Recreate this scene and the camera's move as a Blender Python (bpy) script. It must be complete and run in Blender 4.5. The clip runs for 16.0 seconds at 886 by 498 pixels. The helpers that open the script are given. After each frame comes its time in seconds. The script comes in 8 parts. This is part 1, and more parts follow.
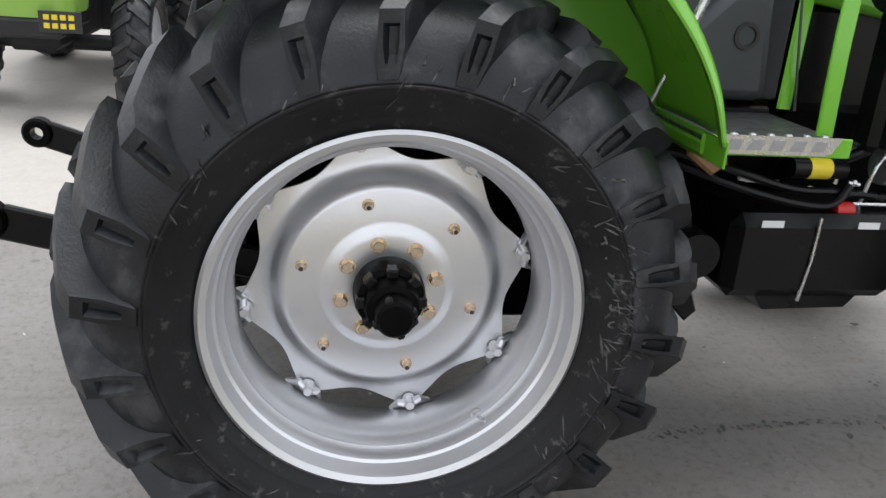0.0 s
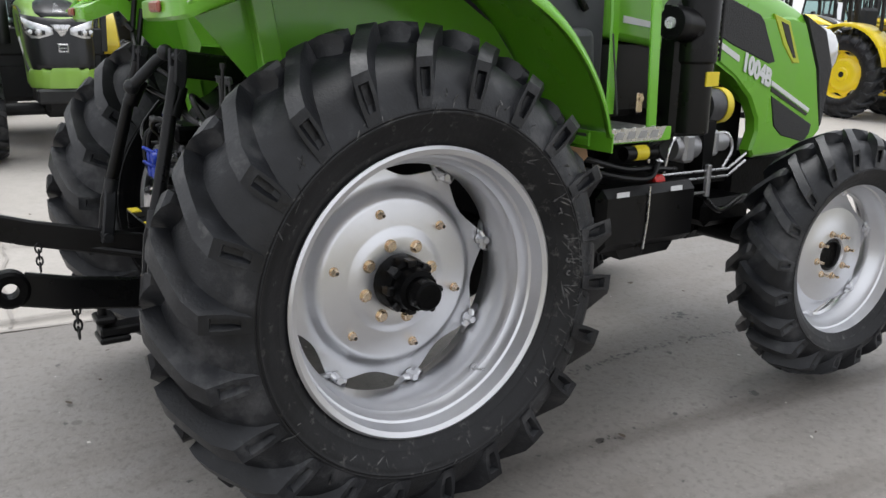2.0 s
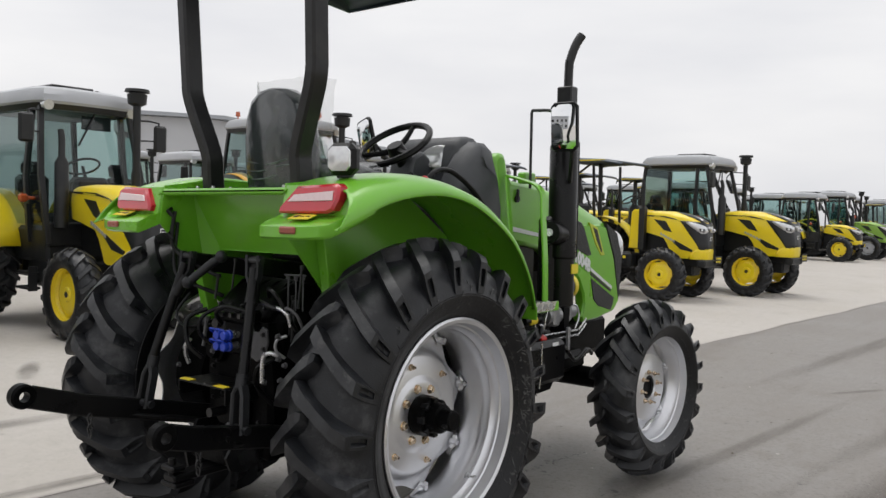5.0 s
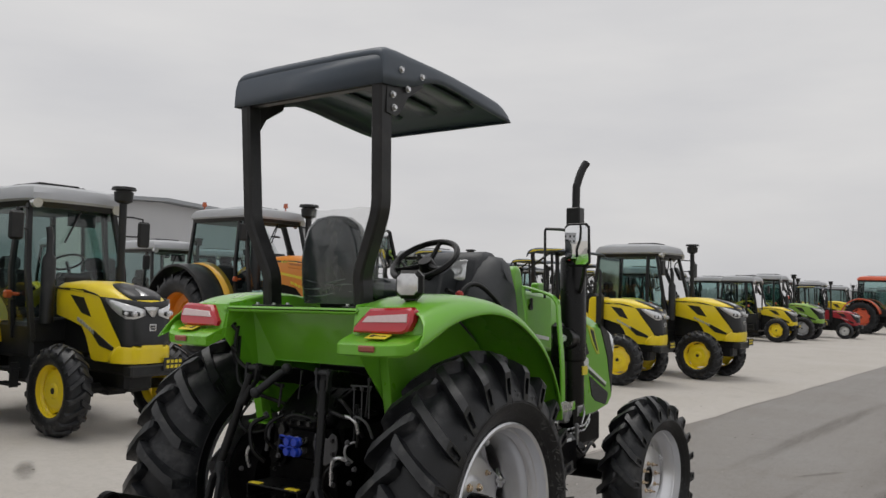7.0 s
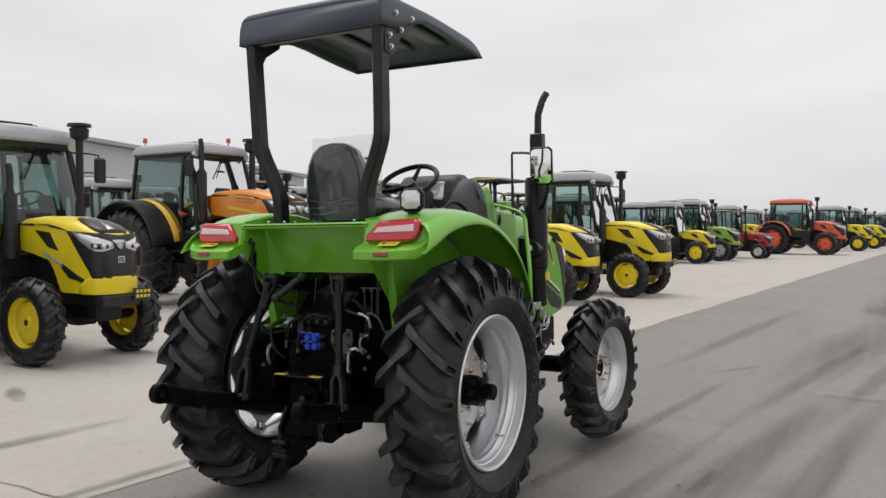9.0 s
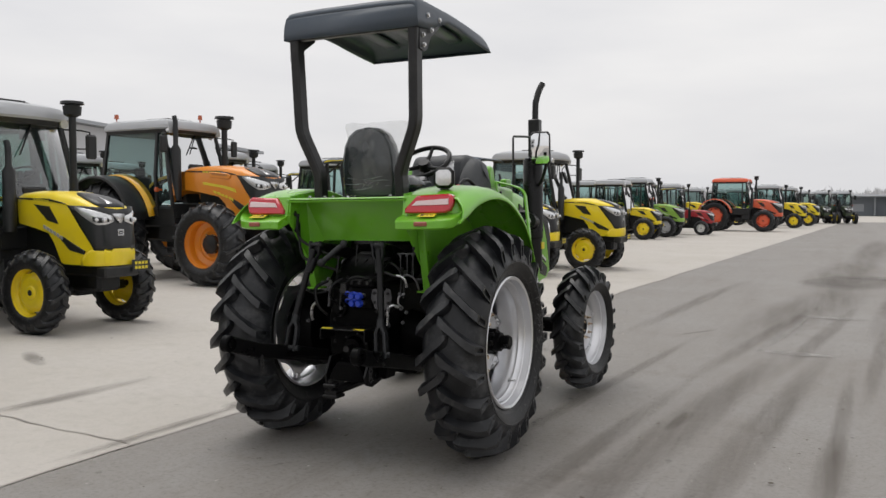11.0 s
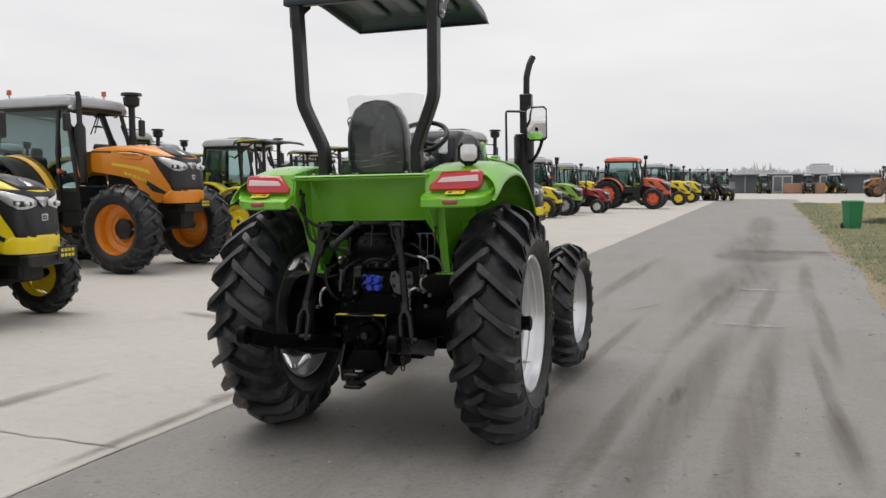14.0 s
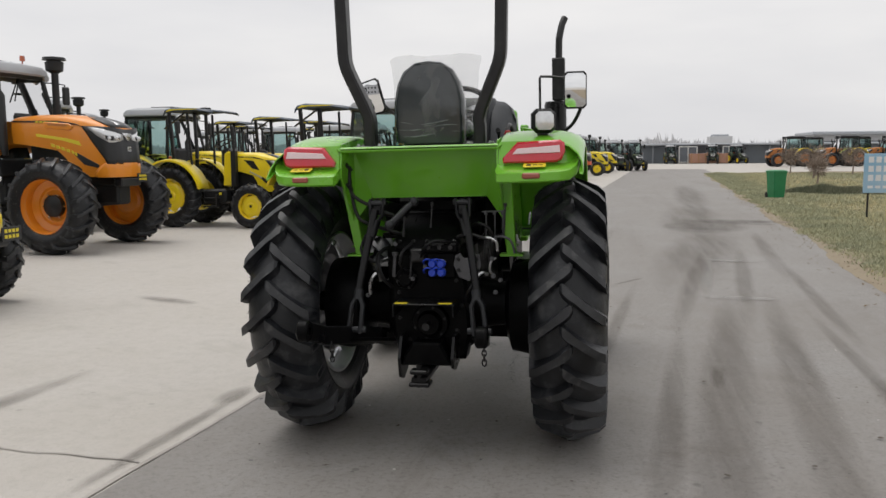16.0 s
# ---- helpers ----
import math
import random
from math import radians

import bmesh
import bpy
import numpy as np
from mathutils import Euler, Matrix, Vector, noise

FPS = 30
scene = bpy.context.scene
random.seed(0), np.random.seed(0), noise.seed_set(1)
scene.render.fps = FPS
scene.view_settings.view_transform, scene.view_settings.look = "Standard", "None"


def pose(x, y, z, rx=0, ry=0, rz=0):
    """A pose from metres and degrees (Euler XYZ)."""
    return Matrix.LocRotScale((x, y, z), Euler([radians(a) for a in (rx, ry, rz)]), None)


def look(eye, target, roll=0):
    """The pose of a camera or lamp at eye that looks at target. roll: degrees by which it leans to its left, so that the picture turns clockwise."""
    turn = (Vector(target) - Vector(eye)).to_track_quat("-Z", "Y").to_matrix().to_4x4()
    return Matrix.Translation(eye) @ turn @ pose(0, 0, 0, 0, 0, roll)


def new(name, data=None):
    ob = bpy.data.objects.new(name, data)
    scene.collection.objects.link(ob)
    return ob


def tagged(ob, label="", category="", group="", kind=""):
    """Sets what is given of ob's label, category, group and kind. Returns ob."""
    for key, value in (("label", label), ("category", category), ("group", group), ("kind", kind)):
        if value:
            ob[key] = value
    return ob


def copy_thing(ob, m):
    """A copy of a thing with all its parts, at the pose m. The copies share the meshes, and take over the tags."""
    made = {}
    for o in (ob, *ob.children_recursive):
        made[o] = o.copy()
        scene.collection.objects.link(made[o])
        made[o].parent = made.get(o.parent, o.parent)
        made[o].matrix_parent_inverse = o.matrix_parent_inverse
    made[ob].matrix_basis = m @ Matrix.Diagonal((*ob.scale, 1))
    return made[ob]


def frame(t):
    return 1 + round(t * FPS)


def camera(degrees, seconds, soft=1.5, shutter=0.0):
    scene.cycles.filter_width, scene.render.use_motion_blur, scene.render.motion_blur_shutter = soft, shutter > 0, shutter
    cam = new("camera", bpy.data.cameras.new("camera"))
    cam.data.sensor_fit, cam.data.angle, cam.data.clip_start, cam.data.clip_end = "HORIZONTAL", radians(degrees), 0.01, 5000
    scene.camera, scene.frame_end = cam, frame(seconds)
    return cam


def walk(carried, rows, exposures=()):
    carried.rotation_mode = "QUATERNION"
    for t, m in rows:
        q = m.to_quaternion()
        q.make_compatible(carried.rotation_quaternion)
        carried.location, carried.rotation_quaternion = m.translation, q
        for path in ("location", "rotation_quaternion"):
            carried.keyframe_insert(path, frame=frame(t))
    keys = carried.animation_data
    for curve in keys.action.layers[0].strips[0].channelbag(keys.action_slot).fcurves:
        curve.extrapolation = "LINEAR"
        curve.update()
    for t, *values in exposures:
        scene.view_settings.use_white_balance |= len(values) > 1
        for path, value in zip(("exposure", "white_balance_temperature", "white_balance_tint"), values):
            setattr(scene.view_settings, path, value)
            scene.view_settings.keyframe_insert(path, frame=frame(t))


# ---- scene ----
cam = camera(56.8, 16.0)
PATH = [
    (0, (2.348, -0.19, 1.438), (0.514, 0.149, 0.716), 4.5),
    (0.5, (2.338, -0.386, 1.386), (0.568, 0.093, 0.588), 4.2),
    (1, (2.342, -0.63, 1.364), (0.667, 0.137, 0.586), 4.1),
    (1.5, (2.4, -0.878, 1.395), (0.799, 0.076, 0.67), 3.0),
    (2, (2.574, -1.081, 1.397), (0.962, -0.031, 0.852), 1.3),
    (2.5, (2.642, -1.31, 1.431), (1.083, -0.122, 1.032), 1.9),
    (3, (2.693, -1.593, 1.438), (1.267, -0.237, 1.082), 1.4),
    (3.5, (2.779, -1.784, 1.432), (1.404, -0.373, 1.088), 0.9),
    (4, (2.811, -1.999, 1.461), (1.469, -0.551, 1.14), 0.7),
    (4.2, (2.787, -2.105, 1.46), (1.459, -0.632, 1.201), 1.0),
    (6.3, (2.624, -2.862, 1.633), (1.494, -1.212, 1.586), 2.0),
    (6.5, (2.6, -2.923, 1.645), (1.467, -1.275, 1.607), 1.6),
    (7, (2.596, -3.077, 1.645), (1.472, -1.426, 1.745), 1.6),
    (7.5, (2.658, -3.226, 1.597), (1.537, -1.572, 1.672), 1.5),
    (8, (2.679, -3.392, 1.573), (1.563, -1.732, 1.545), 0.8),
    (8.5, (2.646, -3.596, 1.542), (1.568, -1.912, 1.509), 0.4),
    (9, (2.642, -3.755, 1.541), (1.671, -2.007, 1.483), 0.1),
    (9.5, (2.708, -3.95, 1.515), (1.777, -2.182, 1.427), 0.1),
    (10, (2.676, -4.185, 1.525), (1.772, -2.405, 1.408), 0.1),
    (12.5, (2.266, -4.804, 1.516), (1.527, -2.948, 1.423), 0.3),
    (13, (2.114, -4.765, 1.502), (1.43, -2.888, 1.404), 0.1),
    (13.5, (1.938, -4.663, 1.507), (1.3, -2.772, 1.373), -0.4),
    (14, (1.767, -4.637, 1.499), (1.174, -2.733, 1.34), -0.2),
    (14.5, (1.486, -4.648, 1.507), (0.978, -2.725, 1.298), 0.0),
    (15, (1.272, -4.554, 1.485), (0.816, -2.622, 1.24), -0.3),
    (15.5, (1.099, -4.453, 1.504), (0.669, -2.516, 1.257), -0.8),
    (16, (0.862, -4.376, 1.506), (0.483, -2.426, 1.277), -0.4),
]
EXPOSURE = [(0, 1.08, 6150, 10), (1.5, 1.2, 6150, 10), (2, 0.85, 6200, 10), (2.3, 0.42, 6250, 10), (2.5, 0.12, 6300, 10), (2.7, 0.24, 6300, 10), (3, 0.55, 6300, 10), (3.5, 0.5, 6400, 10), (4.2, 0.48, 6400, 10), (6.5, 0.2, 6500, 10), (7, 0.05, 6500, 10), (7.5, 0.08, 6500, 10), (8, 0.40, 6500, 10), (8.5, 0.25, 6500, 10), (9, 0.38, 6500, 10), (10, 0.47, 6500, 10), (12.5, 0.25, 6500, 10), (13, 0.42, 6500, 10), (15, 0.44, 6500, 10), (16, 0.38, 6500, 10)]
walk(cam, [(t, look(eye, target, roll)) for t, eye, target, roll in PATH], EXPOSURE)

# ---- world and light ----
SUN_EL, SUN_AZ = radians(75), radians(290)
world = bpy.data.worlds.new("overcast_sky")
scene.world = world
world.use_nodes = True
wt = world.node_tree
wt.nodes.clear()
w_out = wt.nodes.new("ShaderNodeOutputWorld")
w_bg = wt.nodes.new("ShaderNodeBackground")
w_sky = wt.nodes.new("ShaderNodeTexSky")
w_sky.sky_type = "NISHITA"
w_sky.sun_disc = False
w_sky.sun_elevation, w_sky.sun_rotation = SUN_EL, SUN_AZ
w_sky.air_density, w_sky.dust_density, w_sky.ozone_density = 1.0, 6.0, 1.0
w_grey = wt.nodes.new("ShaderNodeHueSaturation")
w_grey.inputs["Saturation"].default_value = 0.10
w_noise = wt.nodes.new("ShaderNodeTexNoise")
w_noise.inputs["Scale"].default_value = 2.2
w_noise.inputs["Detail"].default_value = 6.0
w_co = wt.nodes.new("ShaderNodeTexCoord")
w_map = wt.nodes.new("ShaderNodeMapping")
w_map.inputs["Scale"].default_value = (1.0, 1.0, 4.2)
wt.links.new(w_co.outputs["Generated"], w_map.inputs["Vector"])
wt.links.new(w_map.outputs[0], w_noise.inputs["Vector"])
w_ramp = wt.nodes.new("ShaderNodeValToRGB")
w_ramp.color_ramp.elements[0].position, w_ramp.color_ramp.elements[0].color = 0.32, (6.05, 6.05, 6.22, 1)
w_ramp.color_ramp.elements[1].position, w_ramp.color_ramp.elements[1].color = 0.68, (7.25, 7.16, 7.12, 1)
w_mix = wt.nodes.new("ShaderNodeMixRGB")
w_mix.inputs[0].default_value = 0.86
wt.links.new(w_sky.outputs[0], w_grey.inputs["Color"])
wt.links.new(w_noise.outputs["Fac"], w_ramp.inputs["Fac"])
wt.links.new(w_grey.outputs[0], w_mix.inputs[1])
wt.links.new(w_ramp.outputs[0], w_mix.inputs[2])
wt.links.new(w_mix.outputs[0], w_bg.inputs["Color"])
wt.links.new(w_bg.outputs[0], w_out.inputs["Surface"])
w_bg.inputs["Strength"].default_value = 0.100

sun = new("sun", bpy.data.lights.new("sun", "SUN"))
sun.data.energy, sun.data.angle, sun.data.color = 1.0, radians(45), (1.0, 0.97, 0.93)
sun.matrix_world = look((0, 0, 30), (0 + 30 * math.cos(SUN_EL) * math.sin(SUN_AZ) * -1, 30 * math.cos(SUN_EL) * math.cos(SUN_AZ) * -1, 30 - 30 * math.sin(SUN_EL)))


# ---- materials ----
def material(name, colour, rough=0.5, metal=0.0, second=None, scale=6.0, amount=0.5, bump=0.0, bump_scale=60.0,
             rough_var=0.12, coat=0.0, dirt=None, dirt_amount=0.0, dirt_scale=3.0, spec=0.5, sheen=0.0, emit=0.0, dirt_range=(0.5, 0.72)):
    """A procedural surface: two colours mixed by fine and coarse noise, patches of dirt, uneven gloss and fine relief."""
    m = bpy.data.materials.new(name)
    m.use_nodes = True
    t = m.node_tree
    b = t.nodes["Principled BSDF"]
    co = t.nodes.new("ShaderNodeTexCoord")
    n1 = t.nodes.new("ShaderNodeTexNoise")
    n1.inputs["Scale"].default_value, n1.inputs["Detail"].default_value = scale, 6.0
    t.links.new(co.outputs["Object"], n1.inputs["Vector"])
    r1 = t.nodes.new("ShaderNodeMapRange")
    r1.inputs[1].default_value, r1.inputs[2].default_value = 0.35, 0.68
    r1.inputs[4].default_value = amount
    t.links.new(n1.outputs["Fac"], r1.inputs[0])
    mx = t.nodes.new("ShaderNodeMixRGB")
    mx.inputs[1].default_value = (*colour, 1)
    mx.inputs[2].default_value = (*(second or [c * 0.8 for c in colour]), 1)
    t.links.new(r1.outputs[0], mx.inputs[0])
    col = mx.outputs[0]
    if dirt:
        n2 = t.nodes.new("ShaderNodeTexNoise")
        n2.inputs["Scale"].default_value, n2.inputs["Detail"].default_value, n2.inputs["Roughness"].default_value = dirt_scale, 9.0, 0.65
        t.links.new(co.outputs["Object"], n2.inputs["Vector"])
        r2 = t.nodes.new("ShaderNodeMapRange")
        r2.inputs[1].default_value, r2.inputs[2].default_value, r2.inputs[4].default_value = *dirt_range, dirt_amount
        t.links.new(n2.outputs["Fac"], r2.inputs[0])
        m2 = t.nodes.new("ShaderNodeMixRGB")
        m2.inputs[2].default_value = (*dirt, 1)
        t.links.new(r2.outputs[0], m2.inputs[0])
        t.links.new(col, m2.inputs[1])
        col = m2.outputs[0]
    t.links.new(col, b.inputs["Base Color"])
    rr = t.nodes.new("ShaderNodeMapRange")
    rr.inputs[3].default_value, rr.inputs[4].default_value = max(0.02, rough - rough_var), min(1, rough + rough_var)
    t.links.new(n1.outputs["Fac"], rr.inputs[0])
    t.links.new(rr.outputs[0], b.inputs["Roughness"])
    b.inputs["Metallic"].default_value = metal
    b.inputs["Specular IOR Level"].default_value = spec
    b.inputs["Coat Weight"].default_value = coat
    b.inputs["Coat Roughness"].default_value = 0.12
    b.inputs["Sheen Weight"].default_value = sheen
    if bump:
        n3 = t.nodes.new("ShaderNodeTexNoise")
        n3.inputs["Scale"].default_value, n3.inputs["Detail"].default_value = bump_scale, 4.0
        t.links.new(co.outputs["Object"], n3.inputs["Vector"])
        bp = t.nodes.new("ShaderNodeBump")
        bp.inputs["Strength"].default_value, bp.inputs["Distance"].default_value = bump, 0.01
        t.links.new(n3.outputs["Fac"], bp.inputs["Height"])
        t.links.new(bp.outputs[0], b.inputs["Normal"])
    if emit:
        b.inputs["Emission Color"].default_value = (*colour, 1)
        b.inputs["Emission Strength"].default_value = emit
    return m


def glass_material(name, tint, gloss_rough=0.02, clear=0.85):
    """A thin pane: tinted see-through with a mirror gloss that grows at a slant."""
    m = bpy.data.materials.new(name)
    m.use_nodes = True
    t = m.node_tree
    t.nodes.clear()
    out = t.nodes.new("ShaderNodeOutputMaterial")
    tr = t.nodes.new("ShaderNodeBsdfTransparent")
    tr.inputs[0].default_value = (*[c * clear for c in tint], 1)
    gl = t.nodes.new("ShaderNodeBsdfGlossy")
    gl.inputs["Roughness"].default_value = gloss_rough
    fr = t.nodes.new("ShaderNodeFresnel")
    fr.inputs[0].default_value = 1.5
    mx = t.nodes.new("ShaderNodeMixShader")
    t.links.new(fr.outputs[0], mx.inputs[0])
    t.links.new(tr.outputs[0], mx.inputs[1])
    t.links.new(gl.outputs[0], mx.inputs[2])
    t.links.new(mx.outputs[0], out.inputs[0])
    return m


GREEN = material("green_paint", (0.162, 0.465, 0.026), 0.30, second=(0.142, 0.42, 0.022), scale=3, amount=0.5, coat=0.45, dirt=(0.21, 0.36, 0.12), dirt_amount=0.2, dirt_scale=5)
RUBBER = material("tyre_rubber", (0.0062, 0.0064, 0.0074), 0.40, second=(0.015, 0.0153, 0.017), scale=7, amount=0.8, bump=0.10, bump_scale=60, dirt=(0.17, 0.165, 0.158), dirt_amount=0.42, dirt_scale=30, spec=0.30, dirt_range=(0.585, 0.69))
TREAD = material("dusty_tread_rubber", (0.0058, 0.0063, 0.0076), 0.40, second=(0.022, 0.0238, 0.028), scale=7, amount=0.95, bump=0.14, bump_scale=140, dirt=(0.095, 0.094, 0.095), dirt_amount=0.65, dirt_scale=7, spec=0.38, dirt_range=(0.53, 0.71))
WORN = material("worn_lug_rubber", (0.012, 0.0126, 0.0145), 0.38, second=(0.034, 0.0352, 0.038), scale=12, amount=0.9, bump=0.1, bump_scale=120, dirt=(0.14, 0.137, 0.132), dirt_amount=0.5, dirt_scale=16, dirt_range=(0.55, 0.72), spec=0.45)
SIDEWALL_MARK = material("moulded_rubber", (0.045, 0.045, 0.046), 0.6, second=(0.09, 0.09, 0.09), scale=25, amount=0.8, dirt=(0.26, 0.25, 0.24), dirt_amount=0.6, dirt_scale=18)
SILVER = material("silver_wheel_paint", (0.74, 0.745, 0.765), 0.33, metal=0.86, second=(0.67, 0.675, 0.70), scale=5, amount=0.5, bump=0.03, bump_scale=90, dirt=(0.50, 0.49, 0.475), dirt_amount=0.14, dirt_scale=14)
BLACK = material("black_enamel", (0.0035, 0.0035, 0.004), 0.30, second=(0.006, 0.006, 0.0065), scale=8, amount=0.6, dirt=(0.015, 0.0145, 0.014), dirt_amount=0.3, dirt_scale=6, spec=0.26)
SATIN = material("satin_black_steel", (0.0085, 0.0085, 0.0095), 0.36, second=(0.015, 0.015, 0.016), scale=14, amount=0.6, bump=0.05, bump_scale=40, dirt=(0.06, 0.057, 0.054), dirt_amount=0.3, dirt_scale=9, spec=0.4)
# Castings under the body: deep shade is put into this near-black
CAST = material("shade_black_casting", (0.0020, 0.0020, 0.0022), 0.38, second=(0.004, 0.004, 0.0044), scale=20, amount=0.6, bump=0.2, bump_scale=70, spec=0.07)
PLASTIC = material("charcoal_plastic", (0.040, 0.043, 0.049), 0.46, second=(0.054, 0.057, 0.063), scale=40, amount=0.5, bump=0.12, bump_scale=400)
CANOPY = material("slate_plastic", (0.046, 0.062, 0.084), 0.40, second=(0.058, 0.074, 0.098), scale=4, amount=0.6, bump=0.05, bump_scale=250, dirt=(0.08, 0.09, 0.10), dirt_amount=0.3)
ZINC = material("yellow_zinc", (0.74, 0.64, 0.46), 0.24, metal=0.9, second=(0.68, 0.50, 0.40), scale=60, amount=0.7)
STEEL = material("bright_steel", (0.72, 0.72, 0.73), 0.28, metal=0.9, second=(0.42, 0.42, 0.43), scale=30)
ALU = material("cast_aluminium", (0.40, 0.40, 0.41), 0.42, metal=0.7, second=(0.30, 0.30, 0.31), scale=30, bump=0.1, bump_scale=80)
DARK_ALU = material("dull_grey_steel", (0.10, 0.10, 0.105), 0.5, metal=0.5, second=(0.07, 0.07, 0.075), scale=30)
RED_LENS = material("red_lens", (0.50, 0.018, 0.034), 0.12, second=(0.48, 0.014, 0.024), scale=40, coat=0.6)
WHITE_LENS = material("frosted_lens", (0.70, 0.55, 0.56), 0.2, second=(0.60, 0.44, 0.45), scale=60, coat=0.5)
AMBER_LENS = material("amber_lens", (0.48, 0.10, 0.03), 0.15, second=(0.42, 0.08, 0.02), scale=40, coat=0.5)
REFLECTOR = material("reflector_red", (0.33, 0.09, 0.06), 0.3, second=(0.26, 0.07, 0.05), scale=120)
LAMP_GLASS = material("lamp_glass", (0.75, 0.76, 0.77), 0.08, second=(0.55, 0.56, 0.58), scale=45, metal=0.45, coat=1.0)
STICKER = material("yellow_sticker", (0.74, 0.60, 0.03), 0.4, second=(0.70, 0.55, 0.03), scale=30)
INK = material("black_print", (0.02, 0.02, 0.02), 0.5)
WHITE = material("white_print", (0.74, 0.75, 0.76), 0.4, second=(0.68, 0.69, 0.70), scale=20)
BLUE = material("blue_cap", (0.012, 0.045, 0.42), 0.35, second=(0.01, 0.035, 0.33), scale=20)
REDCAP = material("red_cap", (0.50, 0.02, 0.015), 0.4)
BRASS = material("brown_casting", (0.36, 0.20, 0.10), 0.5, second=(0.30, 0.16, 0.08), scale=25)
MIRROR = material("mirror_glass", (0.88, 0.89, 0.90), 0.02, metal=1.0, rough_var=0.01, amount=0.1)
TREADPLATE = material("tread_plate", (0.13, 0.13, 0.135), 0.36, metal=0.5, second=(0.045, 0.045, 0.047), scale=35, amount=0.8, bump=0.4, bump_scale=90)
WRAP = material("black_film_wrap", (0.022, 0.028, 0.030), 0.18, second=(0.038, 0.046, 0.048), scale=9, bump=0.8, bump_scale=11, coat=0.8)
FILM = bpy.data.materials.new("hazy_film")
FILM.use_nodes = True
ft = FILM.node_tree
ft.nodes.clear()
f_out, f_tr, f_di, f_gl = ft.nodes.new("ShaderNodeOutputMaterial"), ft.nodes.new("ShaderNodeBsdfTransparent"), ft.nodes.new("ShaderNodeBsdfTranslucent"), ft.nodes.new("ShaderNodeBsdfGlossy")
f_di.inputs[0].default_value, f_gl.inputs["Roughness"].default_value = (0.82, 0.84, 0.85, 1), 0.35
f_m1, f_m2 = ft.nodes.new("ShaderNodeMixShader"), ft.nodes.new("ShaderNodeMixShader")
f_m1.inputs[0].default_value, f_m2.inputs[0].default_value = 0.20, 0.06
ft.links.new(f_tr.outputs[0], f_m1.inputs[1])
ft.links.new(f_di.outputs[0], f_m1.inputs[2])
ft.links.new(f_m1.outputs[0], f_m2.inputs[1])
ft.links.new(f_gl.outputs[0], f_m2.inputs[2])
ft.links.new(f_m2.outputs[0], f_out.inputs[0])
CAB_GLASS = glass_material("cab_glass", (0.70, 0.85, 0.83), 0.02, 0.83)
FABRIC = material("dark_seat_cover", (0.03, 0.032, 0.036), 0.7, second=(0.05, 0.05, 0.055), scale=30)
BARREL = material("barrel_paint", (0.42, 0.425, 0.44), 0.5, metal=0.2, second=(0.36, 0.365, 0.38), scale=6)

YELLOW = material("yellow_paint", (0.86, 0.66, 0.012), 0.34, second=(0.80, 0.60, 0.012), scale=3, coat=0.35, dirt=(0.62, 0.48, 0.10), dirt_amount=0.25)
ORANGE = material("orange_paint", (0.76, 0.26, 0.016), 0.34, second=(0.70, 0.22, 0.014), scale=3, coat=0.35, dirt=(0.5, 0.25, 0.08), dirt_amount=0.2)
CORAL = material("red_orange_paint", (0.70, 0.115, 0.045), 0.36, second=(0.62, 0.10, 0.04), scale=3, coat=0.3)
RED = material("crimson_paint", (0.42, 0.026, 0.036), 0.36, second=(0.36, 0.02, 0.03), scale=3, coat=0.3)
LIME = material("lime_paint", (0.26, 0.46, 0.07), 0.36, second=(0.22, 0.40, 0.06), scale=3, coat=0.3)
ROOF_GREY = material("grey_roof_paint", (0.40, 0.41, 0.43), 0.42, second=(0.34, 0.35, 0.37), scale=4)
OFFWHITE = material("off_white_wheel", (0.66, 0.66, 0.64), 0.45)
DULL_ORANGE = material("weathered_orange", (0.48, 0.17, 0.035), 0.5, second=(0.38, 0.14, 0.04), scale=3)


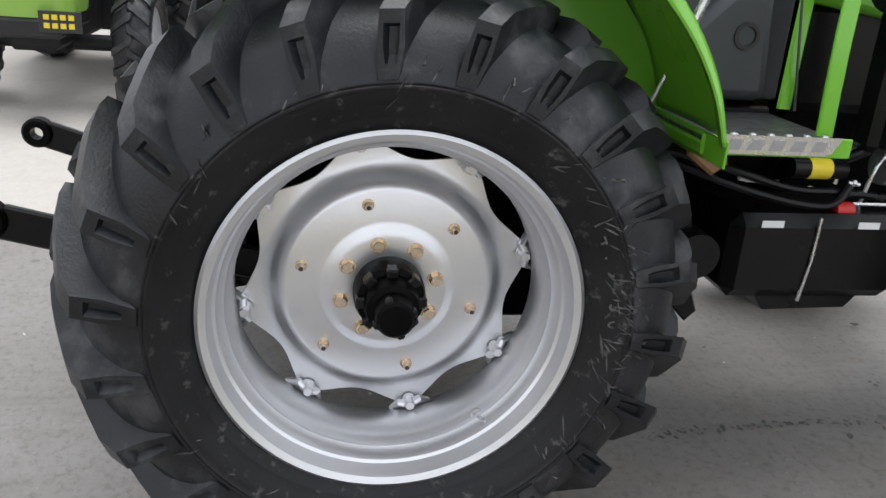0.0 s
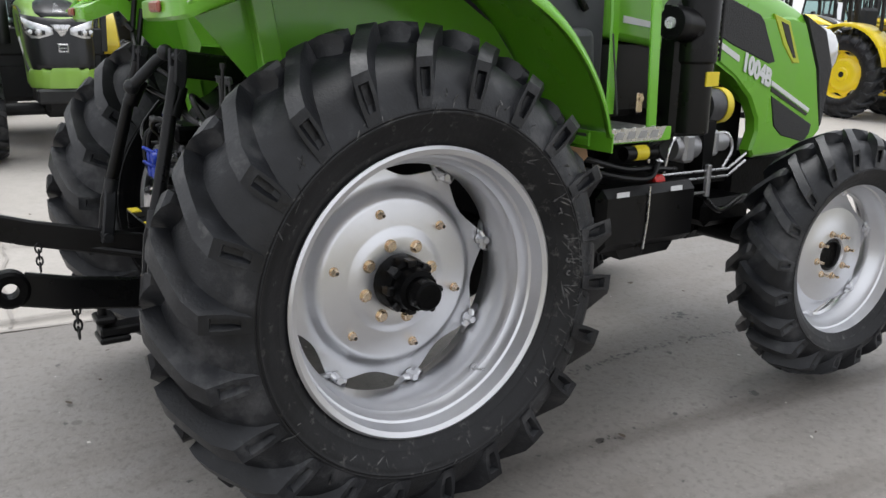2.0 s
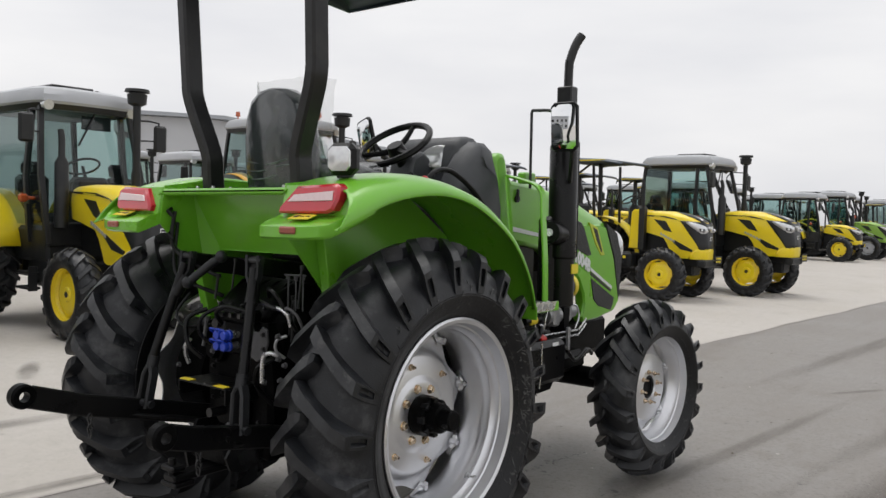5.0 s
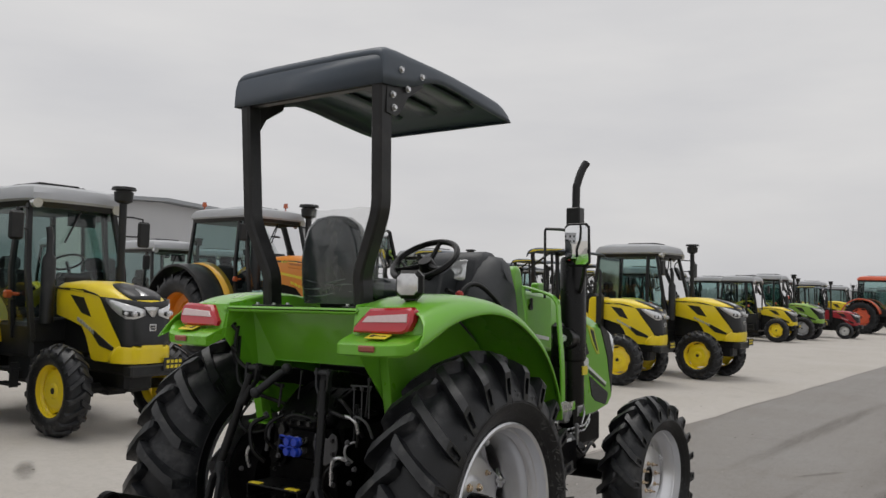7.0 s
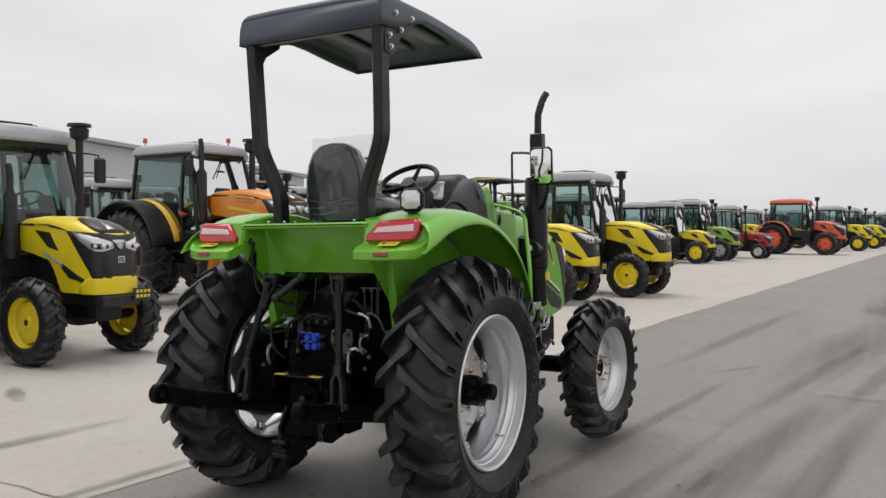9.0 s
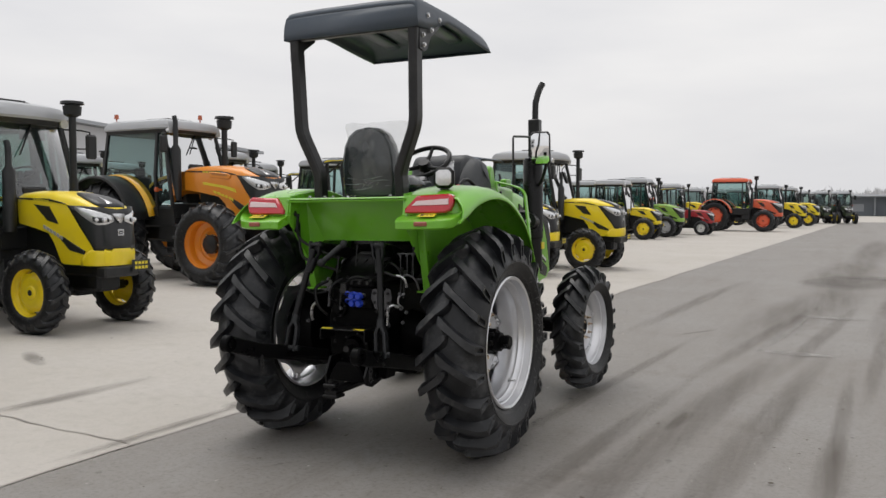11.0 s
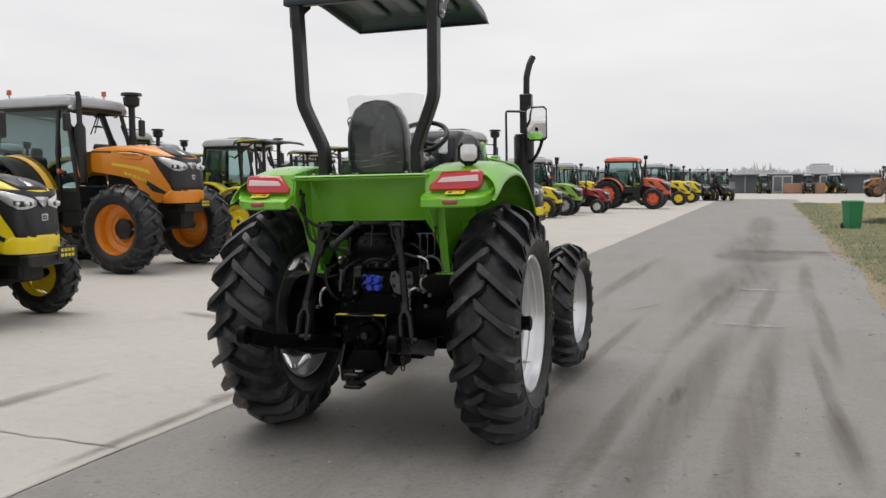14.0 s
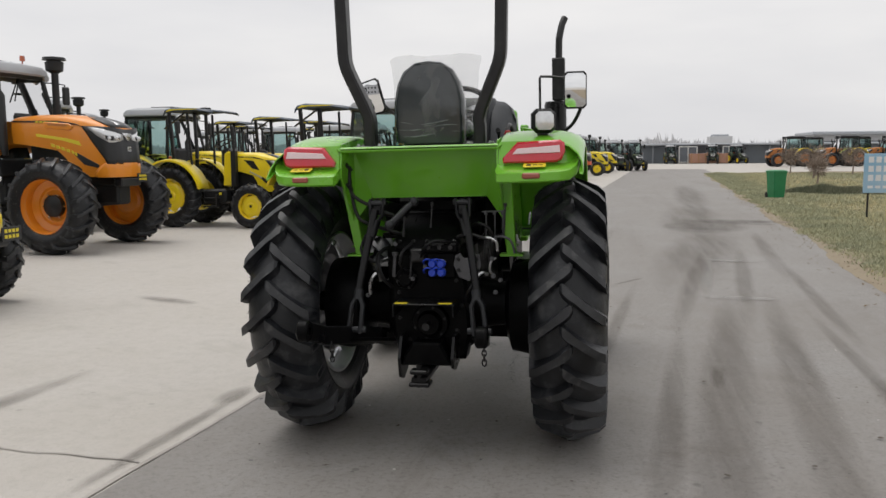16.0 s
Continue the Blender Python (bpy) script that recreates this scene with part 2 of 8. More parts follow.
# ---- mesh building ----
class G:
    """Points and faces of one mesh."""

    def __init__(self):
        self.v, self.f = [], []

    def add(self, vs, fs, m=None):
        k = len(self.v)
        self.v += [tuple(m @ Vector(p)) for p in vs] if m else [tuple(p) for p in vs]
        self.f += [tuple(k + i for i in f) for f in fs]
        return self

    def box(self, c, s, ch=0.0, m=None):
        """A block of size s round c with chamfered edges."""
        hx, hy, hz = s[0] / 2, s[1] / 2, s[2] / 2
        if ch <= 0:
            vs = [(c[0] + i * hx, c[1] + j * hy, c[2] + k * hz) for i in (-1, 1) for j in (-1, 1) for k in (-1, 1)]
            return self.add(vs, [(0, 1, 3, 2), (4, 6, 7, 5), (0, 4, 5, 1), (2, 3, 7, 6), (0, 2, 6, 4), (1, 5, 7, 3)], m)
        ch = min(ch, hx * 0.9, hy * 0.9, hz * 0.9)
        vs, idx = [], {}
        for i in (-1, 1):
            for j in (-1, 1):
                for k in (-1, 1):
                    for a in range(3):
                        d = [ch, ch, ch]
                        d[a] = 0
                        idx[i, j, k, a] = len(vs)
                        vs.append((c[0] + i * (hx - d[0]), c[1] + j * (hy - d[1]), c[2] + k * (hz - d[2])))
        fs = []
        q = ((-1, -1), (1, -1), (1, 1), (-1, 1))
        for s_ in (-1, 1):
            fs.append([idx[s_, a, b, 0] for a, b in (q if s_ > 0 else q[::-1])])
            fs.append([idx[a, s_, b, 1] for a, b in (q[::-1] if s_ > 0 else q)])
            fs.append([idx[a, b, s_, 2] for a, b in (q if s_ > 0 else q[::-1])])
        for a in (-1, 1):
            for b in (-1, 1):
                fs.append([idx[a, b, -1, 0], idx[a, b, 1, 0], idx[a, b, 1, 1], idx[a, b, -1, 1]])
                fs.append([idx[a, -1, b, 0], idx[a, 1, b, 0], idx[a, 1, b, 2], idx[a, -1, b, 2]])
                fs.append([idx[-1, a, b, 1], idx[1, a, b, 1], idx[1, a, b, 2], idx[-1, a, b, 2]])
                for c_ in (-1, 1):
                    fs.append([idx[a, b, c_, 0], idx[a, b, c_, 1], idx[a, b, c_, 2]])
        return self.add(vs, fs, m)

    def rings(self, rings, closed=True, caps=(True, True), m=None):
        """Skin between rings of equal length."""
        n = len(rings[0])
        vs = [p for r in rings for p in r]
        fs = []
        for i in range(len(rings) - 1):
            for j in range(n if closed else n - 1):
                a, b = i * n + j, i * n + (j + 1) % n
                fs.append((a, b, b + n, a + n))
        if closed and caps[0]:
            fs.append(tuple(range(n - 1, -1, -1)))
        if closed and caps[1]:
            fs.append(tuple(range((len(rings) - 1) * n, len(rings) * n)))
        return self.add(vs, fs, m)

    def cyl(self, p0, p1, r0, r1=None, n=16, m=None, caps=(True, True)):
        return self.tube([p0, p1], [r0, r0 if r1 is None else r1], n, m, caps)

    def tube(self, pts, r, n=10, m=None, caps=(True, True), flat=1.0):
        """A round rod through the points; r one radius or one for each."""
        pts = [Vector(p) for p in pts]
        rs = list(r) if isinstance(r, (list, tuple)) else [r] * len(pts)
        rings, side = [], None
        for i, p in enumerate(pts):
            d = (pts[min(i + 1, len(pts) - 1)] - pts[max(i - 1, 0)]).normalized()
            if side is None:
                side = d.cross(Vector((0, 0, 1)) if abs(d.z) < 0.9 else Vector((0, 1, 0))).normalized()
            side = (side - d * side.dot(d)).normalized()
            up = d.cross(side)
            rings.append([p + (side * math.cos(a) + up * math.sin(a) * flat) * rs[i] for a in (2 * math.pi * j / n for j in range(n))])
        return self.rings(rings, True, caps, m)

    def bar(self, pts, w, h, m=None, up=(0, 0, 1), ch=0.006):
        """A rectangular section, w across and h along up, swept through the points."""
        pts = [Vector(p) for p in pts]
        up = Vector(up)
        rings = []
        for i, p in enumerate(pts):
            d = (pts[min(i + 1, len(pts) - 1)] - pts[max(i - 1, 0)]).normalized()
            s = d.cross(up).normalized()
            u = s.cross(d).normalized()
            a, b = w / 2, h / 2
            rings.append([p + s * x + u * y for x, y in ((-a + ch, -b), (a - ch, -b), (a, -b + ch), (a, b - ch), (a - ch, b), (-a + ch, b), (-a, b - ch), (-a, -b + ch))])
        return self.rings(rings, True, (True, True), m)

    def lathe(self, prof, n=48, m=None, closed=False, start=0.0):
        """Turns (x, r) round the x axis."""
        rings = [[(x, r * math.cos(a), r * math.sin(a)) for a in (start + 2 * math.pi * j / n for j in range(n))] for x, r in prof]
        if closed:
            rings.append(rings[0])
        return self.rings(rings, True, (False, False), m)

    def prism(self, poly, axis, a, b, m=None, ch=0.0):
        """A flat outline drawn in the plane across axis, from a to b; ch chamfers both rims."""
        def put(u, v, w):
            return {"x": (w, u, v), "y": (u, w, v), "z": (u, v, w)}[axis]
        if ch:
            cx, cy = sum(p[0] for p in poly) / len(poly), sum(p[1] for p in poly) / len(poly)
            n = len(poly)
            inner = []
            for i in range(n):
                p, q, r = Vector(poly[i - 1]), Vector(poly[i]), Vector(poly[(i + 1) % n])
                d1, d2 = (q - p).normalized(), (r - q).normalized()
                area = sum(poly[k][0] * poly[(k + 1) % n][1] - poly[(k + 1) % n][0] * poly[k][1] for k in range(n))
                s = 1 if area > 0 else -1
                nn = Vector((-d1.y - d2.y, d1.x + d2.x)) * s
                nn = nn.normalized() if nn.length > 1e-6 else Vector((-d1.y, d1.x)) * s
                inner.append((q.x + nn.x * ch, q.y + nn.y * ch))
            sgn = 1 if b > a else -1
            rr = [[put(u, v, a) for u, v in inner], [put(u, v, a + ch * sgn) for u, v in poly], [put(u, v, b - ch * sgn) for u, v in poly], [put(u, v, b) for u, v in inner]]
            return self.rings(rr, True, (True, True), m)
        return self.rings([[put(u, v, a) for u, v in poly], [put(u, v, b) for u, v in poly]], True, (True, True), m)

    def ball(self, c, r, n=12, m=None, s=(1, 1, 1)):
        rings = []
        for i in range(n // 2 + 1):
            t = max(0.02, min(math.pi - 0.02, math.pi * i / (n // 2)))
            rings.append([(c[0] + r * s[0] * math.sin(t) * math.cos(a), c[1] + r * s[1] * math.sin(t) * math.sin(a), c[2] + r * s[2] * math.cos(t)) for a in (2 * math.pi * j / n for j in range(n))])
        return self.rings(rings, True, (True, True), m)


def tyre_mesh(g, R, rim_r, lug_h, fine=False):
    """Tread and sidewalls take their own rubber."""
    me = mesh_of("tyre", g, RUBBER, 26)
    me.materials.append(TREAD)
    edge = rim_r + (0.432 if fine else 0.57) * (R - lug_h - rim_r)
    me.materials.append(WORN)
    for p in me.polygons:
        c, r = p.center, math.hypot(p.center.y, p.center.z)
        p.material_index = 1 if r > edge else 0
        # the running faces of the bars are polished by use
        if p.index >= g.base and r > rim_r + 0.72 * (R - rim_r) and abs(p.normal.y * c.y + p.normal.z * c.z) > 0.72 * r:
            p.material_index = 2
    return me


def mesh_of(name, g, mat, smooth=35):
    me = bpy.data.meshes.new(name)
    me.from_pydata(g.v, [], g.f)
    bm = bmesh.new()
    bm.from_mesh(me)
    bmesh.ops.recalc_face_normals(bm, faces=bm.faces)
    bm.to_mesh(me)
    bm.free()
    me.materials.append(mat)
    if smooth:
        me.shade_smooth()
        me.set_sharp_from_angle(angle=radians(smooth))
    return me


def part(name, g, mat, parent=None, label="", m=None, smooth=35, thick=0.0, bevel=0.0, shadow=True):
    """Links the mesh as one object under a thing or a part."""
    me = g if isinstance(g, bpy.types.Mesh) else mesh_of(name, g, mat, smooth)
    ob = new(name, me)
    if parent is not None:
        ob.parent = parent
    if m is not None:
        ob.matrix_basis = m
    if label:
        ob["label"] = label
    if thick:
        md = ob.modifiers.new("thickness", "SOLIDIFY")
        md.thickness, md.offset = thick, -1
    if bevel:
        md = ob.modifiers.new("soft_edges", "BEVEL")
        md.width, md.segments, md.limit_method, md.angle_limit = bevel, 2, "ANGLE", radians(40)
    if not shadow:
        ob.visible_shadow = False
    return ob


def thing(name, m, label, category, group=""):
    ob = new(name)
    ob.matrix_basis = m
    ob.empty_display_size = 0.2
    return tagged(ob, label, category, group)


def curve(pts, n):
    """A smooth line through the points (Catmull-Rom), n steps to a span."""
    pts = [Vector(p) for p in pts]
    out = []
    for i in range(len(pts) - 1):
        p0, p1, p2, p3 = pts[max(i - 1, 0)], pts[i], pts[i + 1], pts[min(i + 2, len(pts) - 1)]
        for k in range(n):
            t = k / n
            out.append(0.5 * (2 * p1 + (p2 - p0) * t + (2 * p0 - 5 * p1 + 4 * p2 - p3) * t * t + (3 * p1 - p0 - 3 * p2 + p3) * t ** 3))
    return out + [pts[-1]]


def writing(name, text, size, mat, parent, m, label="", depth=0.001, shear=0.0, squeeze=1.0, bold=0.0):
    """Letters in the built-in font, turned into one mesh; they stand in the xy plane of m."""
    cu = bpy.data.curves.new(name, "FONT")
    cu.body, cu.size, cu.extrude, cu.shear, cu.resolution_u = text, size, depth, shear, 3
    cu.align_x, cu.align_y, cu.offset = "CENTER", "CENTER", bold
    tmp = bpy.data.objects.new(name, cu)
    scene.collection.objects.link(tmp)
    bpy.context.view_layer.update()
    me = bpy.data.meshes.new_from_object(tmp.evaluated_get(bpy.context.evaluated_depsgraph_get()))
    bpy.data.objects.remove(tmp)
    me.transform(Matrix.Diagonal((squeeze, 1, 1, 1)))
    me.materials.clear()
    me.materials.append(mat)
    me.transform(m)
    return part(name, me, mat, parent, label)


# ---- wheels ----
def tyre_shape(R, W, rim_r, lugs, lug_h, turn, seg=64, fine=False, lug_w=0.045, lug_base=0.072, lean=11.0):
    """A farm tyre round the x axis (+x outwards) with two rows of slanting bars; turn +1 or -1 points the bars forwards."""
    g = G()
    hw, h = W / 2, R - lug_h - rim_r
    half = [(0.72, 0.0), (0.80, 0.05), (0.90, 0.16), (0.97, 0.30), (1.0, 0.45), (0.985, 0.58), (0.94, 0.70), (0.86, 0.80), (0.74, 0.885), (0.52, 0.955), (0.28, 0.99)]
    if fine:
        half = [(0.72, 0.0), (0.755, 0.045), (0.805, 0.095), (0.86, 0.155), (0.866, 0.152), (0.91, 0.225), (0.965, 0.285), (0.99, 0.335), (1.0, 0.36), (1.012, 0.37), (1.012, 0.382), (0.998, 0.392), (1.006, 0.406), (1.002, 0.416),
                (0.985, 0.455), (0.955, 0.53), (0.91, 0.60), (0.85, 0.665), (0.77, 0.74), (0.66, 0.815), (0.52, 0.885), (0.37, 0.945), (0.20, 0.985)]
    prof = [(x * hw, rim_r + z * h) for x, z in half] + [(0, rim_r + h * 1.003)] + [(-x * hw, rim_r + z * h) for x, z in reversed(half)]
    g.lathe(prof, seg)
    g.base = len(g.f)

    def carcass(x):
        x = abs(x) / hw
        for (x0, z0), (x1, z1) in zip(half[-1:0:-1], half[-2::-1]):
            if x0 <= x <= x1:
                return rim_r + h * (z0 + (z1 - z0) * (x - x0) / (x1 - x0 + 1e-9))
        return rim_r + h if x < 0.4 else rim_r + h * 0.8
    D = radians(lean)
    H = R - rim_r
    for s in (1, -1):
        for k in range(lugs):
            a0 = 2 * math.pi * (k + (0 if s > 0 else 0.5)) / lugs

            def spot(xf, r, side, w):
                a = a0 + turn * D * xf + side * w / 2 / R
                return (s * xf * hw, r * math.cos(a), r * math.sin(a))
            q, p = (1.45, 0.95) if turn < 0 else (0.95, 1.45)
            rings = []
            # foot and head of each section: x, r, width
            for xb, rb, wb, xt, rt, wt in ((1.018, rim_r + 0.36 * H, 0.62, 0.960, rim_r + 0.745 * H, 1.08), (0.80, None, 1.0, 0.78, rim_r + 0.842 * H, 1.05), (0.52, None, 1.0, 0.52, rim_r + 0.902 * H, 1.0),
                                           (0.22, None, 0.95, 0.22, rim_r + 0.970 * H, 0.95), (0.04, None, 1.1, 0.04, R, 1.15), (-0.10, None, 1.0, -0.09, R - 0.002, 1.0), (-0.17, None, 0.7, -0.15, R - 0.014, 0.5)):
                rb = rb or carcass(xb * hw) - 0.010
                mid = 0.5
                rings.append([spot(xb, rb, -1, lug_base * wb * q), spot(xb + (xt - xb) * mid, rb + (rt - rb) * mid, -1, lug_w * wt * 1.22), spot(xt, rt, -1, lug_w * wt), spot(xt, rt, 1, lug_w * wt),
                              spot(xb + (xt - xb) * mid, rb + (rt - rb) * mid, 1, lug_w * wt * 1.22), spot(xb, rb, 1, lug_base * wb * p)])
            if fine:
                # moulded pocket in the outer end of the bar
                xb, rb, xt, rt = 1.018, rim_r + 0.36 * H, 0.960, rim_r + 0.745 * H
                at_ = lambda f, d: (xb + (xt - xb) * f - d, rb + (rt - rb) * f - d * 0.10)
                inner = lambda d, k_: [spot(*at_(0.22, d), -1, lug_base * 0.40 * k_), spot(*at_(0.5, d), -1, lug_w * 0.78 * k_), spot(*at_(0.80, d), -1, lug_w * 0.74 * k_), spot(*at_(0.80, d), 1, lug_w * 0.74 * k_), spot(*at_(0.5, d), 1, lug_w * 0.78 * k_), spot(*at_(0.22, d), 1, lug_base * 0.40 * k_)]
                rings = [inner(0.075, 0.8), inner(0.0, 1.0)] + rings
            g.rings(rings)
    return g


def rim_shape(r, x_out, x_in, seg=64, deep=0.055):
    """A drop-centre rim round the x axis; r is the bead radius."""
    t = 0.007
    w = x_out - x_in
    prof = [(x_out + 0.004, r + 0.004), (x_out + 0.010, r + 0.018), (x_out + 0.004, r + 0.026), (x_out - 0.006, r + 0.024), (x_out - 0.009, r + 0.010), (x_out - 0.014, r + 0.001), (x_out - 0.036, r - 0.004), (x_out - 0.041, r - 0.010), (x_out - 0.060, r - 0.014), (x_out - 0.074, r - 0.024), (x_out - 0.084, r - deep * 0.66), (x_out - 0.096, r - deep * 0.86), (x_out - 0.12, r - deep), (x_in + 0.09, r - deep), (x_in + 0.07, r - 0.03), (x_in + 0.05, r - 0.006), (x_in + 0.012, r + 0.002), (x_in + 0.004, r + 0.024), (x_in - 0.006, r + 0.024)]
    back = [(x, q + t) for x, q in reversed(prof[8:-4])]
    return G().lathe(prof + [(x_in - 0.008, r + 0.012)] + back, seg, closed=True)


def disc_shape(prof, r_lobe, r_dip, lobes, phase, thick=0.008, seg=96):
    """A pressed wheel disc: rings (x, r) from the hub outwards, then a scalloped edge with lobes."""
    g = G()
    rings, back = [], []
    for i, (x, r) in enumerate(prof):
        rings.append([(x, r * math.cos(a), r * math.sin(a)) for a in (2 * math.pi * j / seg for j in range(seg))])
    edge = []
    xe = prof[-1][0] - 0.002
    for j in range(seg):
        a = 2 * math.pi * j / seg
        k = abs(math.sin(lobes / 2 * (a - phase))) ** 1.25
        r = r_lobe - (r_lobe - r_dip) * k
        edge.append((xe, r * math.cos(a), r * math.sin(a)))
    rings.append(edge)
    for ring in reversed(rings):
        back.append([(x - thick, y, z) for x, y, z in ring])
    g.rings(rings + back + [rings[0]], True, (False, False))
    return g


def lerp(a, b, f):
    return a + (b - a) * f


# ---- ground ----
def ground_material(name, base, second, stain, stain_amount, speck, streak=0.0, angle=-4.1, bump=0.45, grit=0.35, gloss=0.85):
    """Worn paving: coarse and fine tone, stains, specks and streaks that follow the road."""
    m = bpy.data.materials.new(name)
    m.use_nodes = True
    t = m.node_tree
    b = t.nodes["Principled BSDF"]
    co = t.nodes.new("ShaderNodeTexCoord")

    def noise(scale, detail=6, rough=0.6, vec=None):
        n = t.nodes.new("ShaderNodeTexNoise")
        n.inputs["Scale"].default_value, n.inputs["Detail"].default_value, n.inputs["Roughness"].default_value = scale, detail, rough
        t.links.new(vec or co.outputs["Object"], n.inputs["Vector"])
        return n.outputs["Fac"]

    def rng(src, lo, hi, amount):
        r = t.nodes.new("ShaderNodeMapRange")
        r.inputs[1].default_value, r.inputs[2].default_value, r.inputs[4].default_value = lo, hi, amount
        t.links.new(src, r.inputs[0])
        return r.outputs[0]

    def mix(fac, a, c):
        x = t.nodes.new("ShaderNodeMixRGB")
        t.links.new(fac, x.inputs[0])
        if isinstance(a, tuple):
            x.inputs[1].default_value = (*a, 1)
        else:
            t.links.new(a, x.inputs[1])
        x.inputs[2].default_value = (*c, 1)
        return x.outputs[0]
    col = mix(rng(noise(0.45, 8, 0.65), 0.35, 0.7, 1.0), base, second)
    col = mix(rng(noise(9.0, 6), 0.45, 0.75, 0.35), col, tuple(c * 0.72 for c in base))
    col = mix(rng(noise(1.1, 9, 0.7), 0.56, 0.74, stain_amount), col, stain)
    if streak:
        mp = t.nodes.new("ShaderNodeMapping")
        mp.inputs["Rotation"].default_value = (0, 0, radians(-angle))
        mp.inputs["Scale"].default_value = (1.0, 0.075, 1.0)
        t.links.new(co.outputs["Object"], mp.inputs["Vector"])
        col = mix(rng(noise(0.85, 7, 0.7, mp.outputs[0]), 0.50, 0.72, streak), col, stain)
        col = mix(rng(noise(3.2, 7, 0.7, mp.outputs[0]), 0.54, 0.76, streak * 0.5), col, tuple(c * 0.8 for c in stain))
    vo = t.nodes.new("ShaderNodeTexVoronoi")
    vo.inputs["Scale"].default_value = 3.3
    t.links.new(co.outputs["Object"], vo.inputs["Vector"])
    col = mix(rng(vo.outputs["Distance"], 0.075, 0.055, speck), col, tuple(c * 0.25 for c in base))
    col = mix(rng(noise(34, 5, 0.75), 0.50, 0.72, grit), col, tuple(c * 0.52 for c in base))
    vg = t.nodes.new("ShaderNodeTexVoronoi")
    vg.inputs["Scale"].default_value = 26
    t.links.new(co.outputs["Object"], vg.inputs["Vector"])
    col = mix(rng(vg.outputs["Distance"], 0.14, 0.08, grit * 0.8), col, tuple(min(1, c * 1.45) for c in base))
    n_f = noise(260, 3)
    col = mix(rng(n_f, 0.35, 0.75, 0.35), col, tuple(min(1, c * 1.35) for c in base))
    t.links.new(col, b.inputs["Base Color"])
    b.inputs["Roughness"].default_value = gloss
    b.inputs["Specular IOR Level"].default_value = 0.3 if gloss > 0.8 else 0.45
    bp = t.nodes.new("ShaderNodeBump")
    bp.inputs["Strength"].default_value, bp.inputs["Distance"].default_value = bump, 0.006
    t.links.new(noise(75, 5), bp.inputs["Height"])
    t.links.new(bp.outputs[0], b.inputs["Normal"])
    return m


YARD = ground_material("yard_concrete", (0.425, 0.398, 0.362), (0.475, 0.452, 0.424), (0.285, 0.262, 0.236), 0.5, 0.25)
ROADM = ground_material("worn_grey_road", (0.200, 0.184, 0.167), (0.246, 0.237, 0.228), (0.120, 0.100, 0.082), 0.6, 0.5, streak=0.55, grit=0.85, gloss=0.60)
SOIL = ground_material("verge_soil", (0.235, 0.190, 0.135), (0.285, 0.240, 0.165), (0.155, 0.120, 0.085), 0.9, 0.6)
SEAM = material("worn_seam", (0.31, 0.288, 0.265), 0.85, second=(0.42, 0.39, 0.36), scale=2.2, amount=1.0)
OIL = material("oil_stain", (0.045, 0.042, 0.04), 0.5, second=(0.12, 0.115, 0.11), scale=9, amount=0.9)


def kerb_x(y):
    return -1.262 + 0.0672 * y


def verge_x(y):
    return 3.50 + 0.0775 * y


g = G().add([(-900, -700, 0), (900, -700, 0), (900, 1500, 0), (-900, 1500, 0)], [(0, 1, 2, 3)])
ground = tagged(part("ground", g, YARD, smooth=0), "pale warm-grey concrete yard, stained and dusty", "ground", kind="structure")

ys = [-45 + 3 * i for i in range(41)]
g = G()
g.rings([[(kerb_x(y) + 0.02 * math.sin(y * 1.7), y, 0.004), (kerb_x(y) * 0.5 + verge_x(y) * 0.5, y, 0.004), (verge_x(y) + 0.18 * math.sin(y * 0.9) + 0.8, y, 0.004)] for y in ys], closed=False)
road = tagged(part("road", g, ROADM, smooth=0), "grey worn road with dark tyre tracks and drips", "road", kind="structure")

g = G()
for y0 in np.arange(-40, 75, 2.5):
    pts = []
    for k in range(6):
        y = y0 + 0.5 * k
        pts.append((kerb_x(y) + 0.02 * math.sin(y * 1.7) + 0.010 * math.sin(y * 9.1), y))
    g.rings([[(x - 0.013 - 0.006 * math.sin(y * 5), y, 0.007), (x + 0.013, y, 0.007)] for x, y in pts], closed=False)
tagged(part("road_seam", g, SEAM, smooth=0), "thin dark seam between yard concrete and road", "seam", kind="structure")
# a slab joint that runs into the yard from the seam
g = G()
pts = [(-1.366 + (-4.698 - -1.366) * f + 0.0, -0.830 + (-0.582 - -0.830) * f + 0.012 * math.sin(f * 21) + 0.008 * math.sin(f * 57)) for f in [i / 40 for i in range(41)]]
g.rings([[(x, y - 0.007 - 0.003 * math.sin(x * 7), 0.007), (x, y + 0.007, 0.007)] for x, y in pts], closed=False)
tagged(part("slab_joint", g, SEAM, smooth=0), "thin worn joint between two concrete slabs", "joint", kind="structure")


def blot(g, x, y, r, stretch, turn, z, seed, n=18):
    rnd = random.Random(seed)
    k = [rnd.uniform(0.6, 1.25) for _ in range(n)]
    pts = []
    for j in range(n):
        a = 2 * math.pi * j / n
        rr = r * (k[j] + k[j - 1]) / 2
        u, v = rr * math.cos(a) * stretch, rr * math.sin(a)
        pts.append((x + u * math.cos(turn) - v * math.sin(turn), y + u * math.sin(turn) + v * math.cos(turn), z))
    g.add(pts, [tuple(range(n))])


